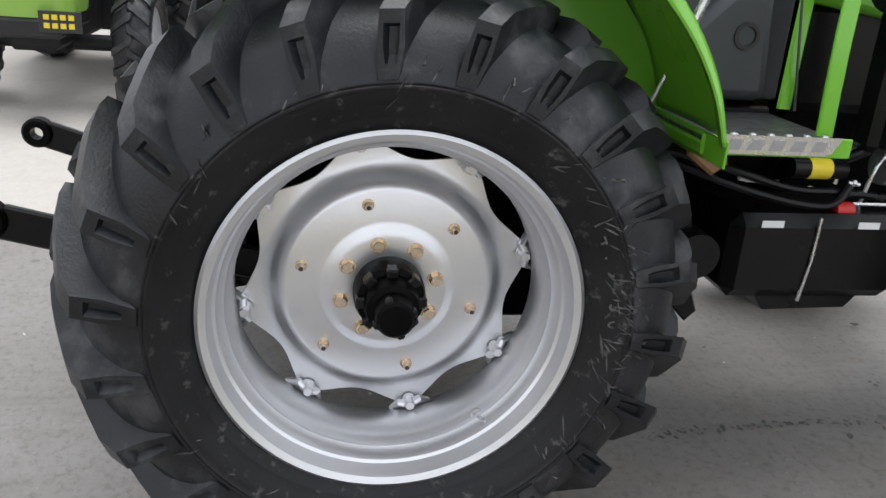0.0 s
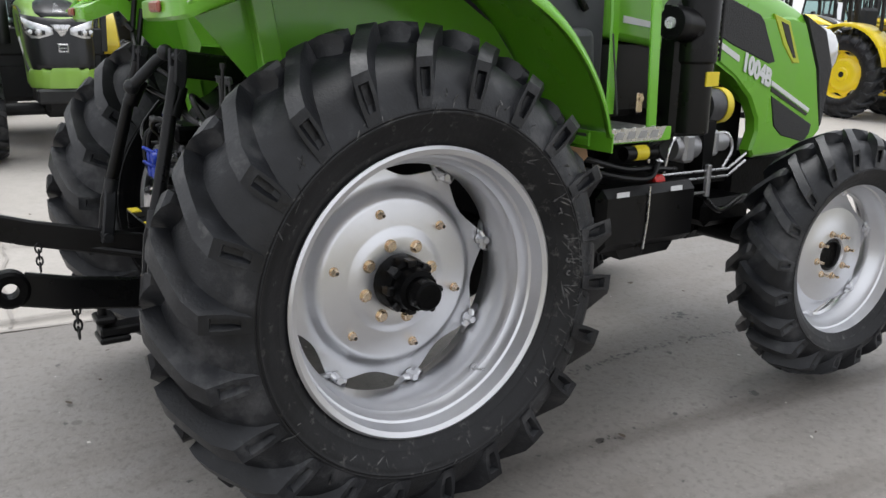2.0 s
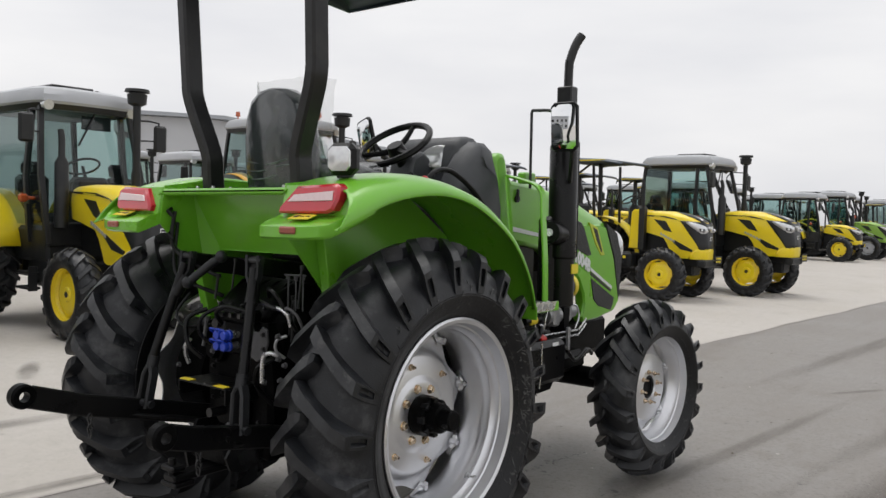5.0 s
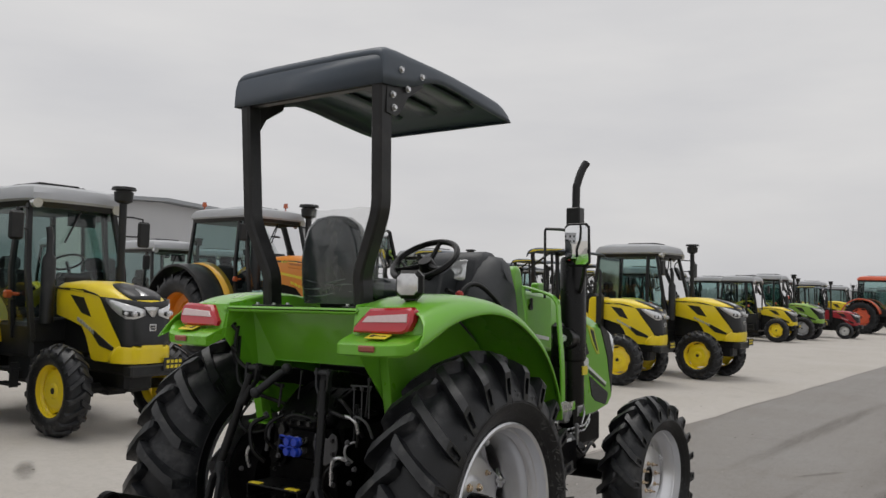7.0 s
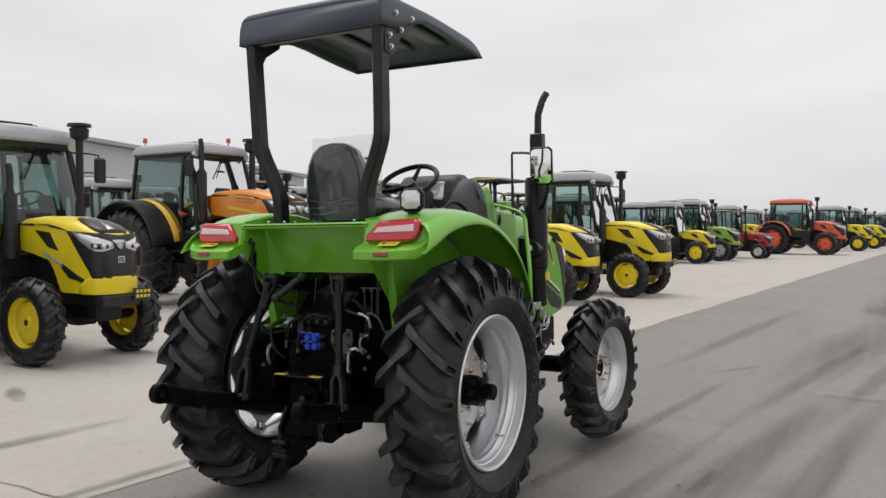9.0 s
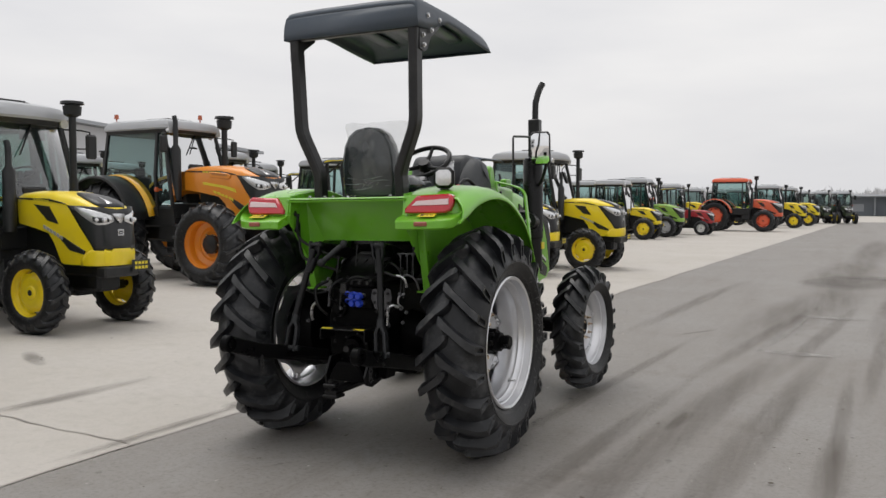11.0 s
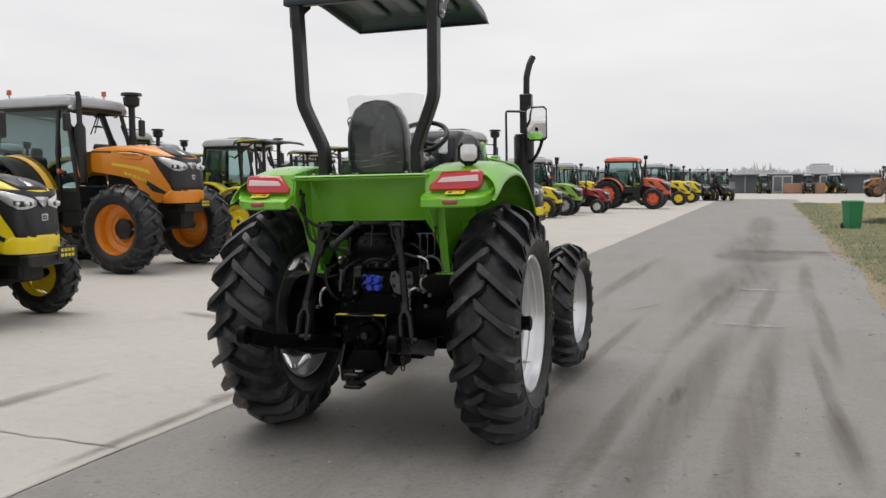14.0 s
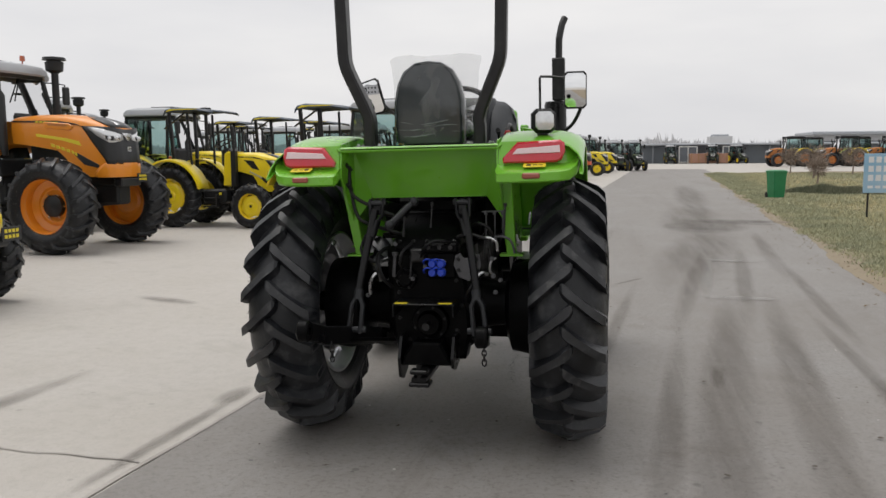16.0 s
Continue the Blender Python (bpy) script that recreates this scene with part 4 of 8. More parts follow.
def fender(s):
    # the left guard is a little narrower
    wide = lambda x: x if s > 0 else 0.39 + (x - 0.39) * 0.86
    top = curve([(r[0], r[1], 0) for r in ARCH], 4)
    lip = curve([(r[2], r[3], 0) for r in ARCH], 4)
    g = G()
    rings = []
    for a, b in zip(top, lip):
        at = lambda f: (a.x + (b.x - a.x) * f, a.y + (b.y - a.y) * f)
        sec = [(0.392, at(0.16)), (0.412, at(0.03)), (0.46, at(0.0)), (0.60, at(-0.03)), (0.68, at(0.02)), (0.735, at(0.14)), (0.775, at(0.36)), (0.796, at(0.62)), (0.803, at(0.90)), (0.800, at(1.0)), (0.782, at(0.98))]
        rings.append([(s * wide(x), y, z) for x, (y, z) in sec])
    g.rings(rings, closed=False)
    fe = part("fender", g, GREEN, tractor, "glossy green mudguard arch", thick=0.005, smooth=50)
    g = G()
    rings = []
    for x, dy, dz, sh, drop in ((0.392, 0.03, 0.01, 0.8, 0.01), (0.400, 0.008, 0.0, 0.95, 0), (0.42, 0.0, 0.0, 1, 0), (0.60, 0.0, 0.0, 1, 0), (0.69, 0.012, 0.004, 1, 0.012), (0.735, 0.026, 0.010, 1, 0.040), (0.765, 0.055, 0.030, 1, 0.080), (0.778, 0.085, 0.055, 1, 0.105)):
        poly = [(-0.415, 1.552), (-0.440, 1.552), (-0.470, 1.440), (-0.500, 1.427), (-0.548, 1.412), (-0.566, 1.402), (-0.566, 1.365), (-0.556, 1.357), (-0.44, 1.40), (-0.38, 1.44)]
        rings.append([(s * wide(x), y + dy * (1 if y < -0.43 else 0.3), z + dz - (drop if z > 1.5 else 0)) for y, z in poly])
    g.rings(rings)
    part("tail", g, GREEN, fe, "", smooth=40)
    # inner wall of the arch
    g = G().prism([(-0.43, 1.56), (-0.455, 1.40), (-0.13, 1.02), (-0.03, 1.005), (0.06, 1.10), (0.18, 1.15), (0.42, 1.10), (0.54, 0.985), (0.69, 0.985), (0.715, 1.05), (0.64, 1.22), (0.53, 1.36), (0.26, 1.53), (0, 1.595), (-0.30, 1.575)], "x", s * 0.388, s * 0.396)
    g.box((s * 0.42, -0.085, 1.015), (0.06, 0.10, 0.006), 0.002)
    g.box((s * 0.60, 0.69, 1.02), (0.40, 0.006, 0.06), 0.002)
    part("inner_wall", g, GREEN, fe)
    # tail lamp
    poly = [(0.425, 1.468), (0.422, 1.492), (0.49, 1.566), (0.690, 1.574), (0.712, 1.560), (0.716, 1.520), (0.700, 1.480), (0.672, 1.468)]
    sk = Matrix(((s if s > 0 else -0.93, 0, 0, 0 if s > 0 else -0.018), (0, 1, 0.30, -0.30 * 1.52), (0, 0, 1, -0.019), (0, 0, 0, 1)))
    lamp = part("tail_lamp", G().prism(poly, "y", -0.430, -0.482, sk, 0.010), RED_LENS, fe, "glossy red tail lamp lens")
    part("lens_stripe", G().prism([(0.468, 1.510), (0.492, 1.536), (0.690, 1.548), (0.694, 1.514)], "y", -0.478, -0.486, sk, 0.002), WHITE_LENS, lamp, "frosted pale stripe")
    part("reflector", G().box((s * 0.562, -0.570, 1.390), (0.082, 0.012, 0.026), 0.006), REFLECTOR, fe, "small brick-red reflector")
    part("sticker", G().box((s * 0.575, -0.512, 1.4355), (0.105, 0.050, 0.003), 0.001, Matrix.Translation((0, 0, 0))), STICKER, fe, "yellow warning sticker", pose(0, -0.512, 1.4355, 19, 0, 0) @ pose(0, 0.512, -1.4335))
    for k in range(3):
        part("sticker_print", G().box((s * (0.548 + 0.028 * k), -0.512, 1.4375), (0.020, 0.005 if k else 0.020, 0.002)), INK, fe, "", pose(0, -0.512, 1.4355, 19, 0, 0) @ pose(0, 0.512, -1.4330))
    return fe


for s in (1, -1):
    fender(s)

# platform between the fenders and the rear panel
g = G().box((0, -0.23, 1.533), (0.80, 0.42, 0.012), 0.003).box((0, -0.425, 1.531), (0.80, 0.03, 0.028), 0.008)
platform = part("platform", g, GREEN, tractor, "green steel platform behind the seat")
g = G()
g.rings([[(-0.365, -0.305, 1.527), (0.365, -0.305, 1.527)], [(-0.302, -0.205, 1.286), (0.302, -0.205, 1.286)]], closed=False)
rear_panel = part("rear_panel", g, GREEN, tractor, "flat green panel under the platform", thick=0.004, smooth=0)
part("flange", G().box((0, -0.195, 1.284), (0.60, 0.03, 0.006), 0.001), GREEN, rear_panel)
for s in (1, -1):
    part("wing", G().add([(s * 0.365, -0.305, 1.527), (s * 0.390, -0.42, 1.527), (s * 0.390, -0.22, 1.16), (s * 0.302, -0.205, 1.286)], [(0, 1, 2, 3)]), GREEN, rear_panel, "", thick=0.004, smooth=0)


for s in (1, -1):
    leg = part("fender_leg", G().bar([(s * 0.418, -0.27, 1.45), (s * 0.418, -0.25, 1.33), (s * (0.430 if s > 0 else 0.372), -0.20, 0.985)], 0.06, 0.050, up=(1, 0, 0), ch=0.004), GREEN, tractor, "green steel leg under the fender")
    part("foot", G().box((s * (0.43 if s > 0 else 0.38), -0.20, 0.980), (0.12, 0.09, 0.012), 0.002), GREEN, leg)
# roll bar and canopy
for s in (1, -1):
    pts = [(s * 0.285, -0.255, 1.545), (s * 0.285, -0.262, 1.64), (s * 0.292, -0.268, 1.715), (s * 0.385, -0.288, 1.935), (s * 0.400, -0.290, 2.02), (s * (0.420 if s > 0 else 0.402), -0.325, 2.56)]
    pts = [pts[0], pts[1]] + curve(pts[1:5], 4)[1:] + [pts[5]]
    post = part("roll_bar", G().bar(pts, 0.085, 0.058, up=(1, 0, 0), ch=0.010), SATIN, tractor, "satin black bent roll-bar post")
    part("foot_plate", G().box((s * 0.285, -0.255, 1.545), (0.15, 0.13, 0.012), 0.003), SATIN, post)
    for dx in (-0.055, 0.055):
        for dy in (-0.045, 0.045):
            part("bolt", mesh_of("bolt", hex_bolt(0.008, 0.010), STEEL), STEEL, post, "", pose(s * 0.285 + dx, -0.255 + dy, 1.551, 0, -90, 0))
    g = G().prism([(-0.325, 2.62), (-0.325, 2.395), (-0.265, 2.385), (-0.225, 2.405), (-0.175, 2.485), (-0.06, 2.555), (-0.04, 2.62)], "x", s * 0.443, s * 0.450, None, 0.002)
    gus = part("gusset", g, SATIN, post, "black bracket plate")
    for y, z in ((-0.275, 2.422), (-0.285, 2.478)):
        part("bolt", mesh_of("bolt", hex_bolt(0.012, 0.014), STEEL), STEEL, gus, "", pose(s * 0.450, y, z, 0, 0, 0 if s > 0 else 180))
part("cross_bar", G().bar([(-0.41, -0.325, 2.535), (0.41, -0.325, 2.535)], 0.05, 0.05), SATIN, tractor)

# moulded canopy: deep skirt behind, side skirts cut in an arch, thin front lip
SKIN = [(-0.372, 2.640, 2.512), (-0.366, 2.662, 2.512), (-0.350, 2.678, 2.512), (-0.315, 2.690, 2.513), (-0.24, 2.693, 2.520), (-0.14, 2.690, 2.545), (-0.04, 2.686, 2.580), (0.04, 2.682, 2.600), (0.09, 2.680, 2.603), (0.20, 2.675, 2.596),
        (0.36, 2.664, 2.576), (0.52, 2.650, 2.558), (0.62, 2.638, 2.549), (0.68, 2.618, 2.545), (0.72, 2.588, 2.542), (0.738, 2.556, 2.540)]
rings = []
for y, zt, zl in SKIN:
    h = zt - zl
    half = [(0.463, zl), (0.461, zl + 0.30 * h), (0.455, zl + 0.70 * h), (0.446, zl + 0.88 * h), (0.428, zl + 0.97 * h), (0.40, zt), (0.22, zt + 0.005)]
    rings.append([(-x, y, z) for x, z in half] + [(x, y, z) for x, z in reversed(half)])
g = G().rings(rings, closed=False)
g.add(rings[0], [tuple(range(14))])
g.add(rings[-1], [tuple(range(14))])
canopy = part("canopy", g, CANOPY, tractor, "dark slate moulded plastic sun canopy with deep rear skirt", thick=0.007, smooth=42)
for x in (-0.24, 0, 0.24):
    g = G().rings([[(x + d, y, z) for d, z in ((-0.06, zt - 0.014), (-0.04, zt - 0.026), (0.04, zt - 0.026), (0.06, zt - 0.014))] for y, zt, zl in SKIN[4:13]], closed=False)
    part("rib", g, CANOPY, canopy, thick=0.004)
for y, z in ((-0.239, 2.597), (-0.083, 2.599), (-0.190, 2.520)):
    part("bolt", mesh_of("bolt", hex_bolt(0.012, 0.012), STEEL), STEEL, canopy, "bright canopy bolt", pose(0.460, y, z))

# seat in its black film
g = G()
rings = []
for y, k in ((-0.315, 0.86), (-0.305, 0.96), (-0.27, 1.0), (-0.22, 1.0), (-0.195, 0.94), (-0.185, 0.82)):
    ring = []
    for x, z in ((-0.175, 1.56), (-0.185, 1.66), (-0.180, 1.78), (-0.160, 1.87), (-0.125, 1.935), (-0.07, 1.972), (0, 1.982), (0.07, 1.972), (0.125, 1.935), (0.160, 1.87), (0.180, 1.78), (0.185, 1.66), (0.175, 1.56)):
        ring.append((0.003 + x * 1.03 * k, y + 0.145 - (z - 1.56) * 0.07, 1.56 + (z - 1.56) * (0.5 + 0.5 * k)))
    rings.append(ring)
g.rings(rings)
seat = part("seat_back", g, WRAP, tractor, "seat back wrapped in wrinkled black film", smooth=60)
# Paler than the film: the gloss on its folds is put into this colour
CREASE_GLINT = material("crease_glint", (0.15, 0.17, 0.175), 0.16, second=(0.045, 0.052, 0.055), scale=22, amount=1.0, coat=0.6)
for z, w in ((1.640, 0.165), (1.668, 0.150), (1.606, 0.172)):
    part("film_fold", G().tube([(0.003 + w * (f - 0.5) * 2, -0.169 - (z - 1.56) * 0.07 - 0.003 * math.sin(f * 9 + z * 50), z + 0.012 * math.sin(f * 5 + z * 190)) for f in [i / 14 for i in range(15)]], [0.0008 + 0.0032 * math.sin(3.1416 * i / 14) for i in range(15)], 6), CREASE_GLINT, seat)
for k in range(9):
    # short pale creases, as highlights, fan out below the crown of the seat
    a, l = radians(200 + 17.5 * k), 0.07 + 0.035 * ((k * 7) % 4) / 3
    x0, z0 = 0.003 + 0.07 * math.cos(a), 1.925 + 0.045 * math.sin(a)
    pts = [(x0 + l * f * math.cos(a) * 0.9 + 0.006 * math.sin(5 * f + k), z0 + l * f * math.sin(a) * 0.8) for f in (0, 0.3, 0.6, 0.85, 1)]
    part("film_fold", G().tube([(x, -0.167 - (z - 1.56) * 0.07, z) for x, z in pts], [0.0006, 0.003, 0.0034, 0.002, 0.0005], 6), CREASE_GLINT, seat)
part("cushion", G().box((0.003, 0.13, 1.63), (0.42, 0.40, 0.11), 0.04), WRAP, tractor, "seat cushion under black film", bevel=0.0, smooth=60)
part("seat_base", G().box((0.003, 0.10, 1.56), (0.32, 0.34, 0.05), 0.01), SATIN, tractor)
g = G()
rnd = random.Random(8)
rows = []
for i in range(11):
    f = i / 10
    z = 1.60 + 0.405 * f
    rows.append([(0.022 + (u - 0.5) * (0.40 + 0.085 * f ** 0.7) + rnd.uniform(-0.006, 0.006), -0.175 - (z - 1.56) * 0.07 + 0.55 * (u - 0.5) ** 2 + rnd.uniform(-0.012, 0.012), z + 0.008 * math.sin(u * 9) * f + rnd.uniform(-0.005, 0.005)) for u in [j / 14 for j in range(15)]])
g.rings(rows, closed=False)
part("clear_bag", g, FILM, seat, "loose clear plastic bag over the seat back", smooth=50, shadow=False)

# dash console, steering wheel
g = G().prism([(0.72, 1.50), (0.78, 1.60), (0.80, 1.66), (0.835, 1.80), (0.88, 1.858), (0.99, 1.866), (1.06, 1.81), (1.11, 1.68), (1.14, 1.50), (1.14, 1.08), (0.78, 1.08), (0.70, 1.35)], "x", -0.22, 0.22)
console = part("dash_console", g, PLASTIC, tractor, "charcoal grained plastic dash console", bevel=0.035, smooth=50)
rings = []
for x, dy, dz in ((0.20, 0.0, 0.0), (0.27, 0.01, 0.01), (0.32, 0.04, 0.05), (0.345, 0.08, 0.12)):
    rings.append([(x, y + dy * (1 if y < 0.9 else -0.35), z - dz * (z > 1.5) * (1 if z > 1.62 else 0.4)) for y, z in ((0.66, 1.07), (0.62, 1.30), (0.66, 1.52), (0.76, 1.68), (0.86, 1.80), (0.93, 1.838), (1.00, 1.838), (1.05, 1.74), (1.08, 1.50), (1.08, 1.07))])
part("side_cover", G().rings(rings), PLASTIC, console, "grey plastic side fairing sweeping down to the floor", bevel=0.02, smooth=60)
part("side_cover", G().prism([(0.70, 1.07), (0.72, 1.22), (0.86, 1.36), (0.97, 1.36), (1.00, 1.07)], "x", 0.33, 0.40), PLASTIC, console, "grey plastic floor cover", bevel=0.03, smooth=50)
part("column", G().prism([(0.60, 1.56), (0.66, 1.74), (0.74, 1.78), (0.84, 1.72), (0.84, 1.50), (0.70, 1.46)], "x", -0.07, 0.08), PLASTIC, console, "steering column shroud", bevel=0.02, smooth=50)
part("cup_hole", G().lathe([(0.0, 0.034), (0.004, 0.034), (0.004, 0.024), (-0.01, 0.022), (-0.01, 0)], 20), INK, console, "", pose(0.402, 0.905, 1.235))
g = G()
ring = lambda k, d: [(k * 0.088 * math.cos(a), k * 0.060 * math.sin(a), d) for a in (2 * math.pi * j / 24 for j in range(24))]
g.rings([ring(1.0, 0.0), ring(1.0, 0.006), ring(0.9, 0.010)])
gauge = part("gauge_lens", g, LAMP_GLASS, console, "oval instrument lens", look((0.110, 0.822, 1.752), (0.110 - 0.45, 0.822 + 0.80, 1.752 - 0.22), 6))
ring_pts = [(0.188 * math.cos(a), 0.188 * math.sin(a), 0) for a in (2 * math.pi * j / 36 for j in range(37))]
g = G().tube(ring_pts, 0.017, 10, caps=(False, False))
for a in (90, 210, 330):
    g.tube([(0, 0, -0.03), (0.1 * math.cos(radians(a)), 0.1 * math.sin(radians(a)), -0.02), (0.186 * math.cos(radians(a)), 0.186 * math.sin(radians(a)), 0)], [0.018, 0.014, 0.011], 8)
g.cyl((0, 0, -0.05), (0, 0, 0.0), 0.05, 0.04, 18)
g.cyl((0, 0, -0.25), (0, 0, -0.04), 0.030, n=14)
part("steering_wheel", g, BLACK, tractor, "black three-spoke steering wheel", pose(0.005, 0.60, 1.800, 36, 0, 0))
for x, y, z, dy in ((0.26, 0.55, 1.60, -0.10), (-0.22, 0.6, 1.62, -0.08)):
    part("lever", G().tube([(x, y + 0.15, 1.40), (x + 0.02, y, z - 0.02), (x + 0.03, y + dy, z + 0.02)], 0.008, 8).tube([(x + 0.03, y + dy, z + 0.02), (x + 0.032, y + dy - 0.06, z + 0.035)], 0.013, 8), BLACK, tractor)
part("grab_rail", G().tube(curve([(0.34, 0.42, 1.585), (0.34, 0.52, 1.66), (0.34, 0.66, 1.655), (0.35, 0.84, 1.55), (0.36, 0.95, 1.42)], 4), 0.013, 10), BLACK, tractor, "black curved grab rail")
part("knob", G().ball((0.345, 0.43, 1.612), 0.022, 12), REDCAP, tractor, "red knob")

# cowl and side posts
g = G().prism([(0.99, 1.74), (1.02, 1.778), (1.07, 1.784), (1.10, 1.765), (1.125, 1.68), (1.16, 1.645), (1.50, 1.622), (1.50, 1.27), (1.06, 1.33)], "x", -0.34, 0.34)
cowl = part("cowl", g, GREEN, tractor, "green cowl behind the bonnet", bevel=0.025, smooth=50)
part("stripe", G().prism([(1.15, 1.38), (1.44, 1.345), (1.44, 1.365), (1.15, 1.405)], "x", 0.3405, 0.3445), WHITE, cowl, "pale grey decal stripe")
part("latch", G().cyl((0.34, 1.20, 1.55), (0.352, 1.20, 1.55), 0.020, n=14).box((0.35, 1.20, 1.57), (0.012, 0.02, 0.06), 0.004), BLACK, cowl)
part("side_post", G().bar(curve([(0.645, 1.012, 1.03), (0.643, 1.006, 1.25), (0.610, 1.030, 1.49), (0.590, 1.050, 1.575), (0.53, 1.065, 1.622), (0.36, 1.085, 1.665)], 5), 0.014, 0.042, up=(0, 1, 0), ch=0.004), GREEN, tractor, "bent green step post")
part("side_post", G().bar([(0.42, 1.035, 1.06), (0.41, 1.045, 1.40), (0.37, 1.06, 1.66)], 0.012, 0.040, up=(0, 1, 0)), GREEN, tractor, "flat green upright")
part("bracket", G().box((0.37, 1.25, 1.66), (0.05, 0.11, 0.06), 0.008), GREEN, cowl)

part("latch_tab", G().box((0.50, 1.10, 1.105), (0.008, 0.03, 0.07), 0.006).cyl((0.495, 1.10, 1.12), (0.512, 1.10, 1.12), 0.010, n=10), ZINC, tractor, "yellow-zinc latch tab")
for y, z, w in ((0.935, 0.892, 0.022), (1.120, 0.862, 0.020), (1.155, 0.905, 0.016), (1.02, 0.880, 0.014), (1.24, 0.885, 0.016)):
    part("connector", G().cyl((0.485, y - w, z), (0.487, y + w, z - 0.004), w * 0.42, n=8).cyl((0.485, y - w * 0.3, z), (0.485, y + w * 0.3, z), w * 0.6, n=6), WHITE if w > 0.018 else STEEL, tractor, "small pale hose connector")
part("steel_pipe", G().tube(curve([(0.48, 1.190, 0.880), (0.48, 1.195, 0.935), (0.48, 1.205, 0.970), (0.475, 1.245, 0.985), (0.46, 1.285, 0.975)], 4), 0.006, 8), STEEL, tractor)
part("firewall", G().box((0, 1.30, 1.18), (0.60, 0.36, 0.30), 0.03), BLACK, tractor)

# step
step = part("step", G().box((0.53, 0.865, 1.012), (0.34, 0.37, 0.028), 0.004).box((0.698, 0.865, 1.022), (0.008, 0.37, 0.045), 0.002), GREEN, tractor, "green step frame beside the fender")
part("tread_plate", G().box((0.53, 0.855, 1.034), (0.31, 0.34, 0.012), 0.003), TREADPLATE, step, "worn chequered tread plate")
g = G().prism([(0.70, 1.047), (0.705, 1.012), (0.72, 1.004), (0.985, 1.004), (1.0, 1.012), (1.02, 1.047)], "x", 0.703, 0.707)
strip = part("step_edge", g, STEEL, step, "bright metal step edge with embossed bars")
for k in range(5):
    y = 0.735 + 0.052 * k
    part("emblem_bar", G().prism([(y, 1.014), (y + 0.012, 1.038), (y + 0.040, 1.038), (y + 0.034, 1.014)], "x", 0.7068, 0.7098), ALU, strip)
for k in range(7):
    part("tread_stud", G().ball((0.672, 0.725 + 0.045 * k, 1.042), 0.010, 8, s=(1, 1, 0.5)), STEEL, step)

# bonnet
LIME_YELLOW = material("lime_yellow_trim", (0.50, 0.58, 0.04), 0.4, second=(0.46, 0.52, 0.04), scale=20)
MESH = material("black_mesh_panel", (0.010, 0.0105, 0.012), 0.5, second=(0.016, 0.0165, 0.018), scale=90, amount=0.8, bump=0.4, bump_scale=160)
secs = [(1.46, 0.300, 1.640, 1.34), (1.60, 0.308, 1.622, 1.29), (1.84, 0.312, 1.588, 1.17), (2.03, 0.311, 1.540, 1.05), (2.29, 0.304, 1.464, 0.98), (2.45, 0.286, 1.400, 0.97), (2.55, 0.255, 1.340, 0.98), (2.62, 0.205, 1.255, 1.02)]
rings = []
for y, w, zt, zb in secs:
    rings.append([(x * w, y, zb + (zt - zb) * z) for x, z in ((-0.98, 0), (-1.0, 0.35), (-0.99, 0.80), (-0.94, 0.93), (-0.80, 0.99), (-0.35, 1.01), (0.35, 1.01), (0.80, 0.99), (0.94, 0.93), (0.99, 0.80), (1.0, 0.35), (0.98, 0))])
bonnet = part("bonnet", G().rings(rings), GREEN, tractor, "green bonnet sloping to a black nose", smooth=50, bevel=0.0)
